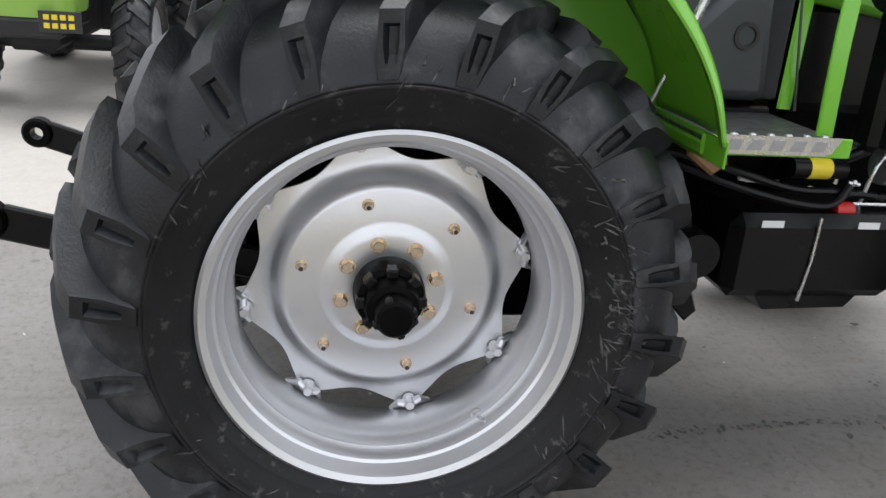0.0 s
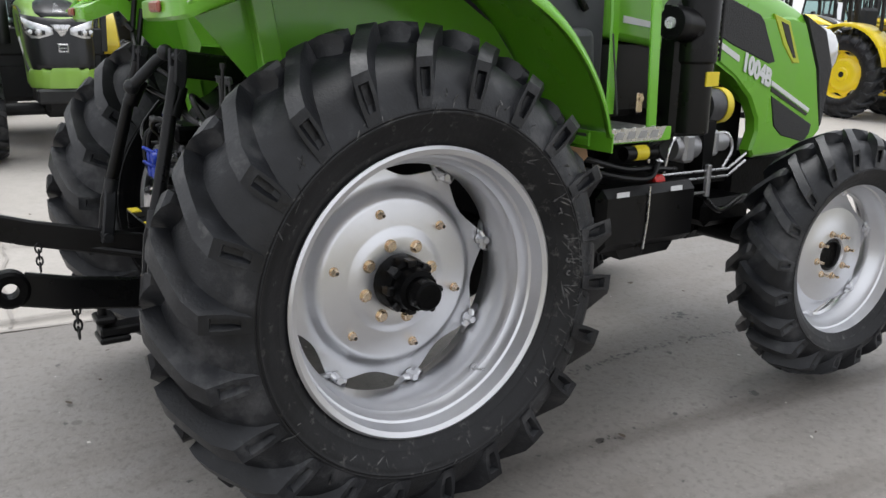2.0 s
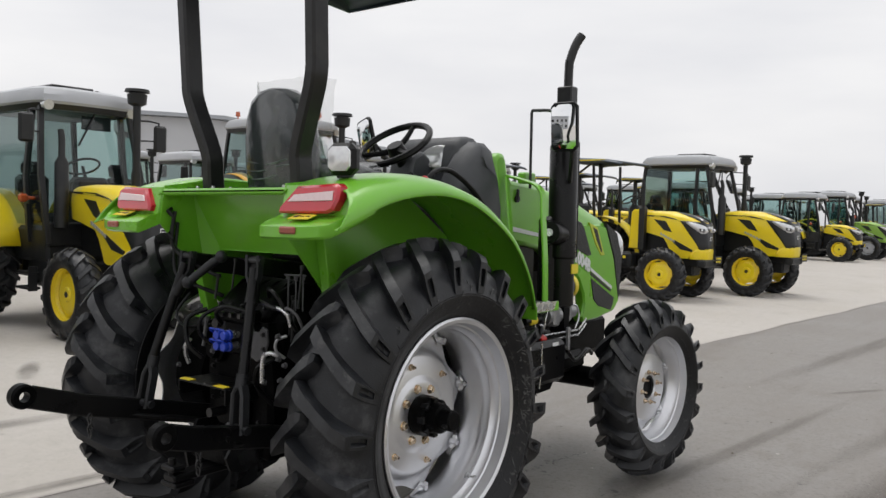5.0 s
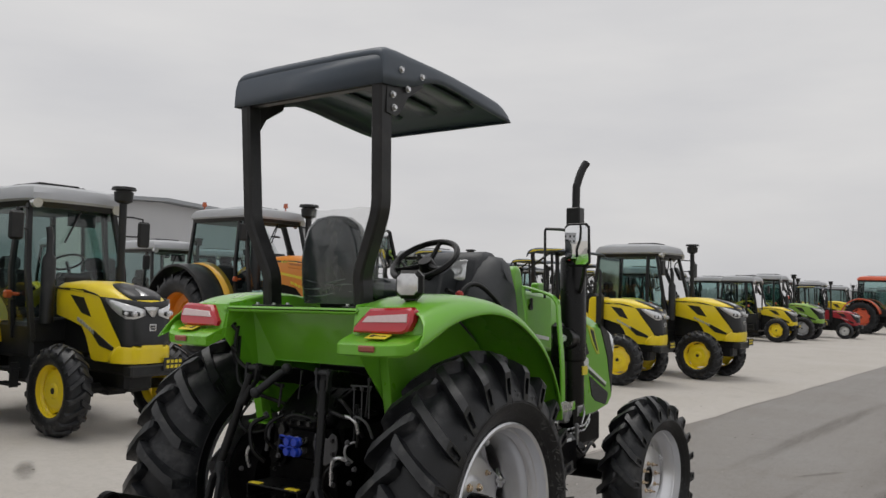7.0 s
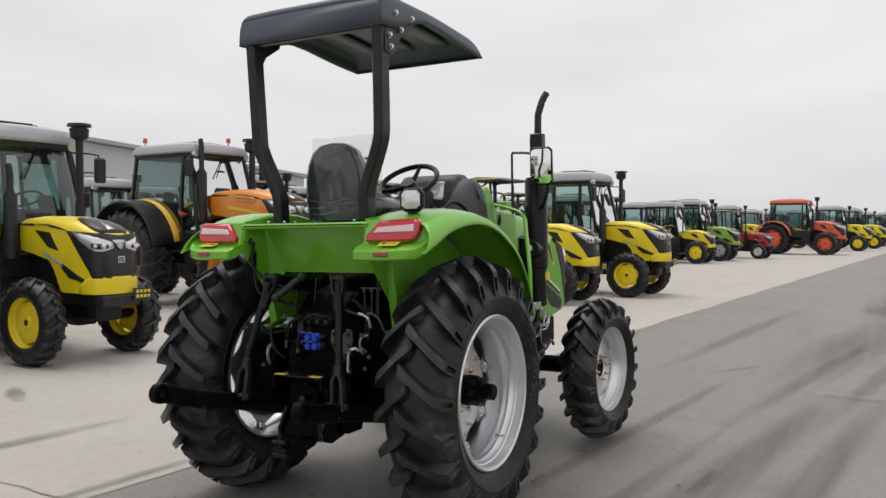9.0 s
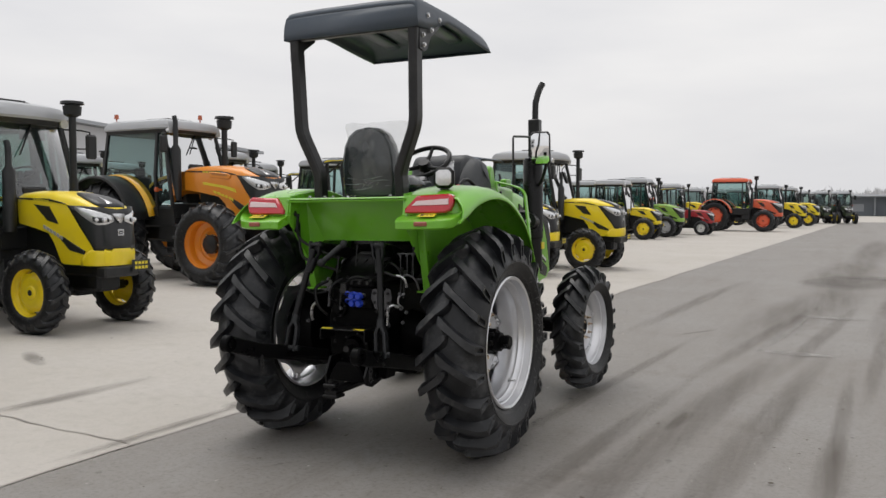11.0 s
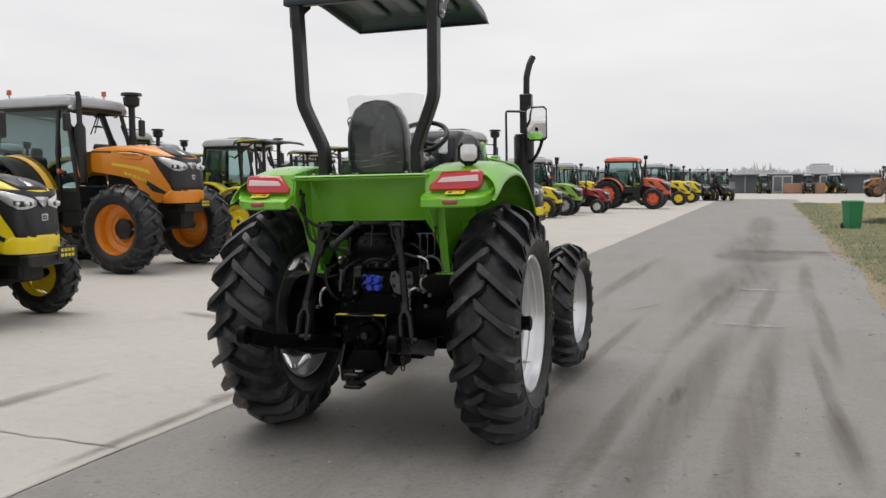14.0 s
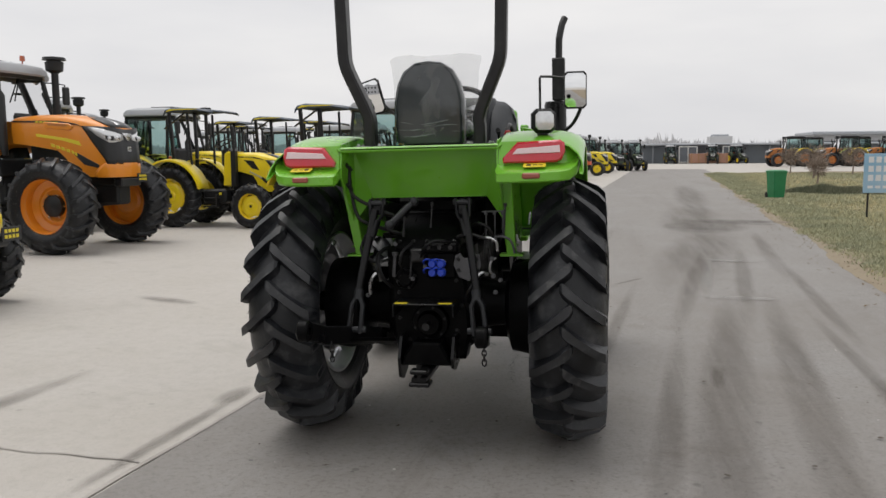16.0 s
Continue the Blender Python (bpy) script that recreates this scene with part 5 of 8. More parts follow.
for s in (1, -1):
    x = lambda d: s * (0.312 + d)
    part("side_panel", G().prism([(1.56, 1.31), (1.72, 1.235), (1.85, 1.165), (1.96, 1.08), (2.02, 0.99), (2.03, 0.93), (2.00, 0.85), (2.02, 0.818), (2.20, 0.822), (2.43, 0.855), (2.50, 0.915), (2.452, 1.08), (2.418, 1.20), (2.30, 1.40), (2.20, 1.42), (1.80, 1.42)], "x", x(-0.07), x(0.0), None, 0.012), GREEN, bonnet, "green bonnet side skirt")
    part("vent", G().prism([(1.70, 1.505), (1.81, 1.472), (1.97, 1.425), (2.00, 1.40), (2.10, 1.23), (2.06, 1.222), (1.81, 1.30), (1.70, 1.345)], "x", x(-0.02), x(0.004), None, 0.004), MESH, bonnet, "black mesh side vent")
    part("vent", G().prism([(2.10, 1.085), (2.42, 0.945), (2.41, 0.90), (2.375, 0.865), (2.20, 0.905), (2.14, 0.95)], "x", x(-0.02), x(0.004), None, 0.004), MESH, bonnet, "black lower side vent")
    part("vent", G().prism([(2.06, 1.43), (2.175, 1.40), (2.275, 1.222), (2.225, 1.222), (2.145, 1.30)], "x", x(-0.02), x(0.004), None, 0.004), LIME_YELLOW, bonnet, "yellow-lined notch vent")
    part("vent", G().prism([(2.11, 1.400), (2.165, 1.385), (2.240, 1.245), (2.222, 1.245), (2.160, 1.32)], "x", x(0.0), x(0.006), None, 0.002), INK, bonnet)
    part("stripe", G().prism([(1.70, 1.330), (1.862, 1.256), (1.862, 1.230), (1.70, 1.304)], "x", x(-0.01), x(0.003)), WHITE, bonnet, "white slanting decal stripe")
    part("stripe", G().prism([(2.095, 1.150), (2.39, 1.018), (2.385, 1.000), (2.095, 1.130)], "x", x(-0.01), x(0.003)), WHITE, bonnet, "white slanting decal stripe")
    part("stripe", G().prism([(2.095, 1.124), (2.38, 0.996), (2.37, 0.986), (2.095, 1.104)], "x", x(-0.01), x(0.0035)), INK, bonnet, "black slanting decal stripe")
    writing("model_number", "1004B", 0.112, WHITE, bonnet, Matrix(((0, 0, s, x(0.005)), (s, 0, 0, 1.980), (-0.40, 0.92, 0, 1.194), (0, 0, 0, 1))), "white slanted model number", 0.0015, 0.12, 0.70, 0.0060)
    part("nose_mask", G().prism([(2.30, 1.432), (2.47, 1.368), (2.55, 1.20), (2.535, 1.08), (2.52, 0.95), (2.50, 0.92), (2.455, 1.08), (2.425, 1.20)], "x", s * 0.24, s * 0.306, None, 0.012), MESH, bonnet, "black nose mask")
    part("headlight", G().ball((s * 0.225, 2.560, 1.265), 0.095, 16, s=(0.72, 1.0, 1.18)), LAMP_GLASS, bonnet, "large clear headlamp")
g = G().rings([[(-0.2, 2.50, 1.36), (0.2, 2.50, 1.36)], [(-0.215, 2.57, 1.27), (0.215, 2.57, 1.27)], [(-0.225, 2.60, 1.10), (0.225, 2.60, 1.10)], [(-0.20, 2.56, 0.92), (0.20, 2.56, 0.92)]], closed=False)
part("grille", g, INK, bonnet, "black front grille", thick=0.03)

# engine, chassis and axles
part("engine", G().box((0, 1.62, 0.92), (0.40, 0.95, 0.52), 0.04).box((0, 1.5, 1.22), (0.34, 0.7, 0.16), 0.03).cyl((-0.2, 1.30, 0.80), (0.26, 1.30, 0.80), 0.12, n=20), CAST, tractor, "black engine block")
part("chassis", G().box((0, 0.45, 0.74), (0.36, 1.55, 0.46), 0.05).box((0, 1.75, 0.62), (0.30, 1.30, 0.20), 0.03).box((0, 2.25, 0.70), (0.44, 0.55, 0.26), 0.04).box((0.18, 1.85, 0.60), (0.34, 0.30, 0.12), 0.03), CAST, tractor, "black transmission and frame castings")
g = G().cyl((-0.70, 1.955, 0.50), (0.70, 1.955, 0.50), 0.062, n=20).box((0, 1.955, 0.52), (0.30, 0.26, 0.20), 0.05)
for s in (1, -1):
    g.cyl((s * 0.62, 1.955, 0.36), (s * 0.62, 1.955, 0.66), 0.075, n=18).cyl((s * 0.55, 1.955, 0.52), (s * 0.78, 1.955, 0.522), 0.085, n=20)
part("front_axle", g, CAST, tractor, "black driven front axle")
axle = part("rear_axle", G().box((0, -0.10, 0.80), (0.42, 0.46, 0.52), 0.05), CAST, tractor, "black rear axle housing")
for s in (1, -1):
    part("axle_trumpet", G().lathe([(0.16, 0.17), (0.30, 0.125), (0.40, 0.115), (0.40, 0.15), (0.43, 0.15), (0.43, 0.10)], 28, Matrix.Translation((0, 0, 0.69)) @ Matrix.Diagonal((s, 1, 1, 1))), CAST, axle)
part("floor", G().box((0.0, 0.62, 1.04), (0.74, 0.82, 0.03), 0.006), BLACK, tractor, "black floor plate")

# underbody: sumps and unseen far tank, added to deepen the shade below
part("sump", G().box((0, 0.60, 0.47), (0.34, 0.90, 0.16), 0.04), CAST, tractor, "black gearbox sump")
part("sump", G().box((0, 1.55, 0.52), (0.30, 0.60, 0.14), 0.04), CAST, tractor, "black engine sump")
part("side_tank", G().box((-0.44, 1.05, 0.68), (0.26, 0.62, 0.30), 0.04), BLACK, tractor, "black tank on the far side")
part("skid", G().prism([(0.20, 0.72), (0.55, 0.72), (0.62, 0.50), (0.50, 0.44), (0.28, 0.44)], "x", 0.20, 0.36, None, 0.01), CAST, tractor)
# right side fittings
tank = part("fuel_tank", G().box((0.44, 1.13, 0.70), (0.26, 0.50, 0.23), 0.03).prism([(0.98, 0.60), (1.30, 0.60), (1.26, 0.552), (1.02, 0.545)], "x", 0.22, 0.54), BLACK, tractor, "black fuel tank")
part("strap", G().tube([(0.573, 1.11, 0.815), (0.574, 1.108, 0.70), (0.572, 1.095, 0.585)], 0.005, 8), STEEL, tank, "bright strap rod")
for y in (0.98, 1.25):
    part("label_plate", G().box((0.572, y, 0.795), (0.002, 0.06, 0.018)), WHITE, tank)
part("oil_filter", G().cyl((0.42, 1.52, 1.07), (0.42, 1.64, 1.07), 0.066, n=22), DARK_ALU, tractor, "silver canister filter")
part("filter_band", G().cyl((0.42, 1.60, 1.07), (0.42, 1.635, 1.07), 0.070, n=22), STICKER, tractor, "yellow band round the filter")
part("hydraulic_pump", G().cyl((0.44, 1.34, 0.92), (0.44, 1.47, 0.92), 0.048, n=18).box((0.44, 1.40, 0.92), (0.11, 0.06, 0.11), 0.012), ALU, tractor, "cast aluminium hydraulic pump")
part("hydraulic_pump", G().cyl((0.44, 1.54, 0.93), (0.44, 1.64, 0.93), 0.040, n=18).box((0.44, 1.56, 0.93), (0.09, 0.04, 0.10), 0.012), ALU, tractor, "small cast aluminium pump")
part("pump_bracket", G().prism([(1.47, 1.02), (1.54, 1.02), (1.53, 0.86), (1.48, 0.82)], "x", 0.40, 0.49), BLACK, tractor)
for dz, k in ((0.0, 0), (-0.028, 1), (-0.085, 2)):
    pts = [(0.50, 1.20, 0.832 + dz), (0.50, 1.62, 0.828 + dz), (0.49, 1.70, 0.862 + dz), (0.47, 1.76, 0.875 + dz)] if k < 2 else [(0.50, 1.36, 0.745), (0.50, 1.50, 0.745)]
    part("steel_pipe", G().tube(pts, 0.0052, 10), STEEL, tractor, "bright hydraulic pipe")
part("pipe_clip", G().box((0.503, 1.50, 0.79), (0.022, 0.022, 0.125), 0.004), ALU, tractor)
part("steel_pipe", G().tube(curve([(0.47, 1.28, 0.80), (0.48, 1.30, 0.93), (0.46, 1.36, 0.975), (0.44, 1.40, 0.965)], 4), 0.006, 8), STEEL, tractor)
part("steel_pipe", G().tube(curve([(0.44, 1.60, 0.965), (0.47, 1.64, 0.96), (0.48, 1.66, 0.90), (0.49, 1.60, 0.835)], 4), 0.006, 8), STEEL, tractor)
part("red_cap", G().cyl((0.505, 1.185, 0.815), (0.505, 1.235, 0.815), 0.024, n=12), REDCAP, tractor, "small red plastic cap")
part("coupling", G().cyl((0.50, 1.04, 0.925), (0.50, 1.19, 0.925), 0.026, n=14), BLACK, tractor)
part("coupling_label", G().cyl((0.50, 1.085, 0.925), (0.50, 1.145, 0.925), 0.0275, n=14), STICKER, tractor, "yellow label round a hose coupling")
part("brown_casting", G().prism([(0.76, 0.99), (0.84, 1.00), (0.86, 0.93), (0.82, 0.90), (0.75, 0.95)], "x", 0.44, 0.52, None, 0.01), BRASS, tractor, "unpainted brown cast bracket")
for pts in ([(0.47, 0.62, 0.98), (0.50, 0.86, 0.92), (0.50, 1.05, 0.87), (0.49, 1.20, 0.86), (0.46, 1.36, 0.84)], [(0.45, 0.70, 0.93), (0.52, 0.95, 0.86), (0.52, 1.15, 0.83), (0.50, 1.22, 0.88)], [(0.48, 1.16, 0.93), (0.53, 1.22, 0.98), (0.47, 1.30, 1.0), (0.40, 1.36, 0.95)], [(0.50, 1.50, 0.72), (0.50, 1.60, 0.66), (0.48, 1.76, 0.70), (0.46, 1.86, 0.66)]):
    part("hose", G().tube(curve(pts, 6), 0.011, 8), BLACK, tractor, "black rubber hose")
part("drop_bracket", G().prism([(0.74, 0.78), (0.80, 0.78), (0.82, 0.62), (0.86, 0.52), (0.83, 0.49), (0.76, 0.56), (0.73, 0.64)], "x", 0.46, 0.50, None, 0.006).cyl((0.44, 0.80, 0.70), (0.56, 0.80, 0.70), 0.06, n=18), BLACK, tractor)
part("pedal_rod", G().tube([(0.44, 1.055, 1.06), (0.44, 1.010, 1.34)], 0.0035, 8), DARK_ALU, tractor)
part("hand_lever", G().tube([(0.44, 0.66, 1.06), (0.46, 0.72, 1.24)], 0.006, 8).tube([(0.46, 0.72, 1.24), (0.468, 0.75, 1.33)], 0.012, 8), STEEL, tractor, "thin hand lever with a pale grip")

# silencer, exhaust stack and mirrors
g = G().lathe([(0.99, 0.0), (0.99, 0.05), (1.0, 0.066), (1.24, 0.066), (1.25, 0.074), (1.82, 0.074), (1.84, 0.064), (1.84, 0.0)], 30, Matrix(((0, 0, 1, 0.575), (0, 1, 0, 1.285), (1, 0, 0, 0), (0, 0, 0, 1))))
g.box((0.52, 1.27, 1.22), (0.10, 0.14, 0.48), 0.02)
muf = part("silencer", g, BLACK, tractor, "tall black silencer canister beside the bonnet")
part("elbow", G().tube(curve([(0.575, 1.285, 1.36), (0.580, 1.21, 1.372), (0.590, 1.13, 1.378)], 4), [0.064, 0.064, 0.063, 0.062, 0.061, 0.060, 0.060, 0.060, 0.056], 18), BLACK, muf, "black intake elbow")
part("elbow_cap", G().cyl((0.590, 1.130, 1.378), (0.592, 1.122, 1.379), 0.020, n=14), STEEL, muf)
part("sticker", G().prism([(1.27, 1.215), (1.335, 1.215), (1.335, 1.165), (1.27, 1.165)], "x", 0.640, 0.646), STICKER, muf, "yellow warning sticker")
g = G()
for k in range(30):
    z = 1.27 + 0.019 * k
    g.box((0.600, 1.354, z), (0.044, 0.004, 0.011), 0.001)
part("guard", g.box((0.577, 1.354, 1.55), (0.006, 0.010, 0.60), 0.002).box((0.624, 1.354, 1.55), (0.006, 0.010, 0.60), 0.002), BLACK, muf, "black slotted guard strip")
part("heat_shield", G().box((0.600, 1.26, 1.985), (0.085, 0.07, 0.28), 0.006), SATIN, muf, "black box sleeve round the pipe")
part("exhaust_pipe", G().tube(curve([(0.600, 1.262, 1.80), (0.603, 1.264, 2.20), (0.608, 1.272, 2.27), (0.622, 1.298, 2.345), (0.640, 1.325, 2.395)], 5), 0.023, 16), SATIN, muf, "black exhaust pipe with a curved tip")


def mirror(s, m):
    g = G()
    out = lambda k, y: [(x * k, y, z * k) for x, z in ((-0.052, -0.115), (0.052, -0.115), (0.070, -0.096), (0.070, 0.096), (0.052, 0.115), (-0.052, 0.115), (-0.070, 0.096), (-0.070, -0.096))]
    g.rings([out(1.0, -0.004), out(1.035, 0.002), out(1.02, 0.014), out(0.75, 0.028)])
    shell = part("mirror_shell", g, BLACK, tractor, "black rear-view mirror", m)
    # bowed pane
    g = G()
    rows = []
    for i in range(13):
        v = -0.107 + 0.214 * i / 12
        w = 0.0655 - 0.018 * max(0.0, abs(v) - 0.089) / 0.018
        rows.append([(w * u, -0.0050 - 0.0075 * (1 - (v / 0.107) ** 2) - 0.003 * (1 - u * u), v) for u in (-1, -0.75, -0.5, -0.25, 0, 0.25, 0.5, 0.75, 1)])
    part("mirror_glass", g.rings(rows, closed=False), MIRROR, shell, "bowed mirror pane", smooth=80)
    return shell


mirror(1, pose(0.717, 1.035, 1.894, 3.5, 0, 3))
mirror(-1, pose(-0.642, 1.075, 1.900, 5, -14, -14))
part("mirror_arm", G().bar([(0.485, 1.105, 1.60), (0.485, 1.105, 1.985), (0.490, 1.105, 1.995), (0.58, 1.085, 1.988), (0.67, 1.060, 1.975)], 0.016, 0.016, up=(0.2, 1, 0.1)), SATIN, tractor, "thin black mirror arm")
part("mirror_arm", G().tube(curve([(0.745, 1.06, 1.82), (0.745, 1.07, 1.77), (0.70, 1.14, 1.69), (0.64, 1.24, 1.64)], 5), 0.012, 8), SATIN, tractor)
part("mirror_arm", G().tube([(-0.36, 1.12, 1.66), (-0.52, 1.11, 1.80), (-0.645, 1.10, 1.91)], 0.010, 8), SATIN, tractor)

# work lamp on the fender
lamp_m = pose(0.606, -0.345, 1.648, 0, 0, 16)
lamp = part("work_lamp", G().box((0, 0.0, 0), (0.118, 0.07, 0.118), 0.024), BLACK, tractor, "black square work lamp with a clear lens", lamp_m)
octo = ((-0.028, -0.045), (0.028, -0.045), (0.045, -0.028), (0.045, 0.028), (0.028, 0.045), (-0.028, 0.045), (-0.045, 0.028), (-0.045, -0.028))
part("lens", G().rings([[(k * x, y, k * z) for x, z in octo] for k, y in ((1.0, -0.031), (0.97, -0.039), (0.7, -0.043), (0.2, -0.045))]), LAMP_GLASS, lamp, "clear lamp lens")
part("stem", G().cyl((0, 0.01, -0.075), (0, 0.01, -0.03), 0.012, n=10).box((0, 0.015, -0.062), (0.05, 0.05, 0.012), 0.004), SATIN, lamp)

# rear linkage
FORK = material("oiled_grey_steel", (0.018, 0.019, 0.021), 0.38, metal=0.3, second=(0.030, 0.031, 0.034), scale=25, bump=0.1, bump_scale=80, spec=0.4)
for s in (1, -1):
    link = part("lower_link", G().bar([(s * 0.27, -0.02, 0.50), (s * 0.30, -0.45, 0.60), (s * 0.36 if s > 0 else -0.385, -0.80, 0.672), (s * 0.37 if s > 0 else -0.395, -0.90 if s > 0 else -1.0, 0.700 if s > 0 else 0.735)], 0.026, 0.088), BLACK, tractor, "black lower lift link")
    end = (s * 0.372 if s > 0 else -0.397, -0.93 if s > 0 else -1.03, 0.706 if s > 0 else 0.742)
    part("link_ball", G().lathe([(-0.026, 0.020), (-0.026, 0.040), (-0.018, 0.048), (0.018, 0.048), (0.026, 0.040), (0.026, 0.020)], 20, Matrix.Translation(end), True), CAST, link)
    g = G()
    x0, y0, z0 = s * 0.36, -0.78, 0.622
    for k in range(4):
        g.tube([(x0 + 0.010 * math.cos(a) * (k % 2), y0 + 0.010 * math.cos(a) * (1 - k % 2), z0 - 0.022 * k + 0.017 * math.sin(a)) for a in (2 * math.pi * j / 8 for j in range(9))], 0.0035, 6, caps=(False, False))
    part("chain", g, SATIN, link, "short hanging chain")
    part("lift_arm", G().bar([(s * 0.15, 0.02, 1.16), (s * 0.185, -0.20, 1.215), (s * 0.215, -0.43, 1.245)], 0.035, 0.075), BLACK, tractor, "black lift arm")
    rod = part("lift_rod", G().tube([(s * 0.225, -0.44, 1.235), (s * 0.268, -0.50, 1.00), (s * 0.296, -0.545, 0.83)], [0.018, 0.020, 0.020], 12).cyl((s * 0.222, -0.436, 1.18), (s * 0.245, -0.47, 1.10), 0.026, n=12), BLACK, tractor, "black lift rod")
    g = G().cyl((s * 0.290, -0.540, 0.85), (s * 0.294, -0.550, 0.80), 0.024, n=12)
    for d in (-0.030, 0.030):
        g.bar([(s * 0.294 + d * 0.25, -0.548, 0.815), (s * 0.297 + d * 0.9, -0.556, 0.775), (s * 0.312 + d, -0.575, 0.635)], 0.020, 0.040, up=(0, 1, 0.2))
    g.cyl((s * 0.310 - 0.058, -0.574, 0.655), (s * 0.310 + 0.058, -0.574, 0.655), 0.016, n=10)
    part("clevis", g, FORK, rod, "grey-black fork end")
    g = G()
    for d in (-0.034, 0.034):
        g.bar([(s * 0.215 + d, -0.43, 1.285), (s * 0.220 + d * 0.9, -0.437, 1.205), (s * 0.228 + d * 0.3, -0.445, 1.165)], 0.012, 0.036, up=(0, 1, 0))
    part("clevis", g.cyl((s * 0.215 - 0.045, -0.43, 1.265), (s * 0.215 + 0.045, -0.43, 1.265), 0.013, n=10), FORK, rod)
    part("check_chain", G().tube([(s * 0.18, -0.20, 0.52), (s * 0.27, -0.42, 0.57), (s * 0.34, -0.62, 0.61)], 0.012, 8), BLACK, tractor)
part("top_link", G().tube([(-0.035, -0.40, 1.265), (-0.060, -0.42, 1.245), (-0.135, -0.48, 1.165)], [0.014, 0.018, 0.018], 12).ball((-0.035, -0.40, 1.268), 0.026, 10).ball((-0.140, -0.485, 1.160), 0.026, 10), FORK, tractor, "folded top link")
# dark seat box and gearbox top that close the gap under the platform
part("seat_box", G().box((0, 0.36, 1.28), (0.66, 0.46, 0.46), 0.03).box((0, 0.16, 1.16), (0.50, 0.30, 0.26), 0.04), CAST, tractor, "black seat box over the gearbox")
for x, z in ((0.318, 1.208), (0.362, 1.208), (0.402, 1.208)):
    part("control_rod", G().cyl((x, -0.35, z - 0.13), (x + 0.002, -0.35, z), 0.0035, n=8).cyl((x, -0.35, z - 0.012), (x, -0.35, z + 0.004), 0.009, n=6), DARK_ALU, tractor, "thin control rod")
part("rod_rail", G().tube([(0.300, -0.352, 1.212), (0.420, -0.352, 1.214)], 0.004, 8), DARK_ALU, tractor)
part("hydraulic_line", G().tube(curve([(0.310, -0.41, 1.090), (0.350, -0.41, 1.085), (0.376, -0.40, 1.062), (0.378, -0.39, 1.020)], 4), 0.0075, 8), STEEL, tractor, "bright bent pipe")


def flange(name, x, y, z, r, depth, bolts, parent, mat=None):
    """A round cast cover that faces rearwards, with its ring of bolts."""
    ob = part(name, G().lathe([(0.0, r), (depth * 0.35, r), (depth * 0.5, r * 0.94), (depth * 0.55, r * 0.70), (depth, r * 0.55), (depth, 0.0)], 28), mat or CAST, parent, "", pose(x, y, z, 0, 0, -90))
    for k in range(bolts):
        a = 2 * math.pi * k / bolts + 0.3
        part("bolt", BOLT, SATIN, ob, "", pose(depth * 0.4, r * 0.84 * math.cos(a), r * 0.84 * math.sin(a)))
    return ob


BOLT = mesh_of("bolt", hex_bolt(0.008, 0.011), SATIN)
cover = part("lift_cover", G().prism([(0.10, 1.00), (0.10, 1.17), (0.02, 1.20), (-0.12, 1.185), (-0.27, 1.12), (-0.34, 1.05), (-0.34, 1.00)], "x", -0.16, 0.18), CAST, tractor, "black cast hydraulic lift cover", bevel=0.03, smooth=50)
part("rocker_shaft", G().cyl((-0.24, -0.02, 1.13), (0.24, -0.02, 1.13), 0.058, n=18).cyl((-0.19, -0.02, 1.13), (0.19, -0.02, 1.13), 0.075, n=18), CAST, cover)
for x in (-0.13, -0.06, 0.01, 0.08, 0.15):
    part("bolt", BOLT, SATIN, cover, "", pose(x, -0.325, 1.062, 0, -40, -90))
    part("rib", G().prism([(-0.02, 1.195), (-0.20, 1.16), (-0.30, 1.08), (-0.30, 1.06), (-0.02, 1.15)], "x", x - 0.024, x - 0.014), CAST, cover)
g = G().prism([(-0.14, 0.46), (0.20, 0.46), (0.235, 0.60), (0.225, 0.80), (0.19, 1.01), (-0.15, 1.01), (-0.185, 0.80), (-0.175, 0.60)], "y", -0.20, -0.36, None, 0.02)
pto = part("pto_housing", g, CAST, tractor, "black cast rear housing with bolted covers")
for k in range(11):
    a = 2 * math.pi * k / 11
    part("bolt", BOLT, SATIN, pto, "", pose(0.025 + 0.165 * math.cos(a), -0.36, 0.74 + 0.235 * math.sin(a), 0, 0, -90))
flange("shaft_cover", 0.03, -0.36, 0.655, 0.095, 0.075, 6, pto)
part("output_shaft", G().cyl((0.03, -0.42, 0.655), (0.03, -0.50, 0.655), 0.019, n=12), SATIN, pto, "splined output shaft")
flange("side_cap", -0.09, -0.36, 0.88, 0.055, 0.05, 4, pto)
part("valve_block", G().box((0.10, -0.39, 0.952), (0.15, 0.075, 0.135), 0.010).box((0.10, -0.405, 1.04), (0.18, 0.08, 0.05), 0.010), CAST, tractor, "black hydraulic valve block")
part("valve_block", G().box((-0.02, -0.385, 1.00), (0.08, 0.07, 0.07), 0.010).cyl((-0.02, -0.41, 1.0), (-0.02, -0.44, 1.0), 0.02, n=12), SATIN, tractor)
for x in (0.045, 0.10, 0.155):
    part("spool_end", G().cyl((x, -0.44, 1.045), (x, -0.458, 1.045), 0.011, n=10), SATIN, tractor)
shield = part("pto_shield", G().box((0.025, -0.455, 0.772), (0.30, 0.16, 0.008), 0.002).box((-0.125, -0.455, 0.74), (0.008, 0.16, 0.06), 0.002).box((0.175, -0.455, 0.74), (0.008, 0.16, 0.06), 0.002), BLACK, tractor, "black power take-off shield")
for x in (-0.085, 0.135):
    part("sticker", G().box((x, -0.520, 0.778), (0.065, 0.030, 0.003)), STICKER, shield, "yellow warning sticker")
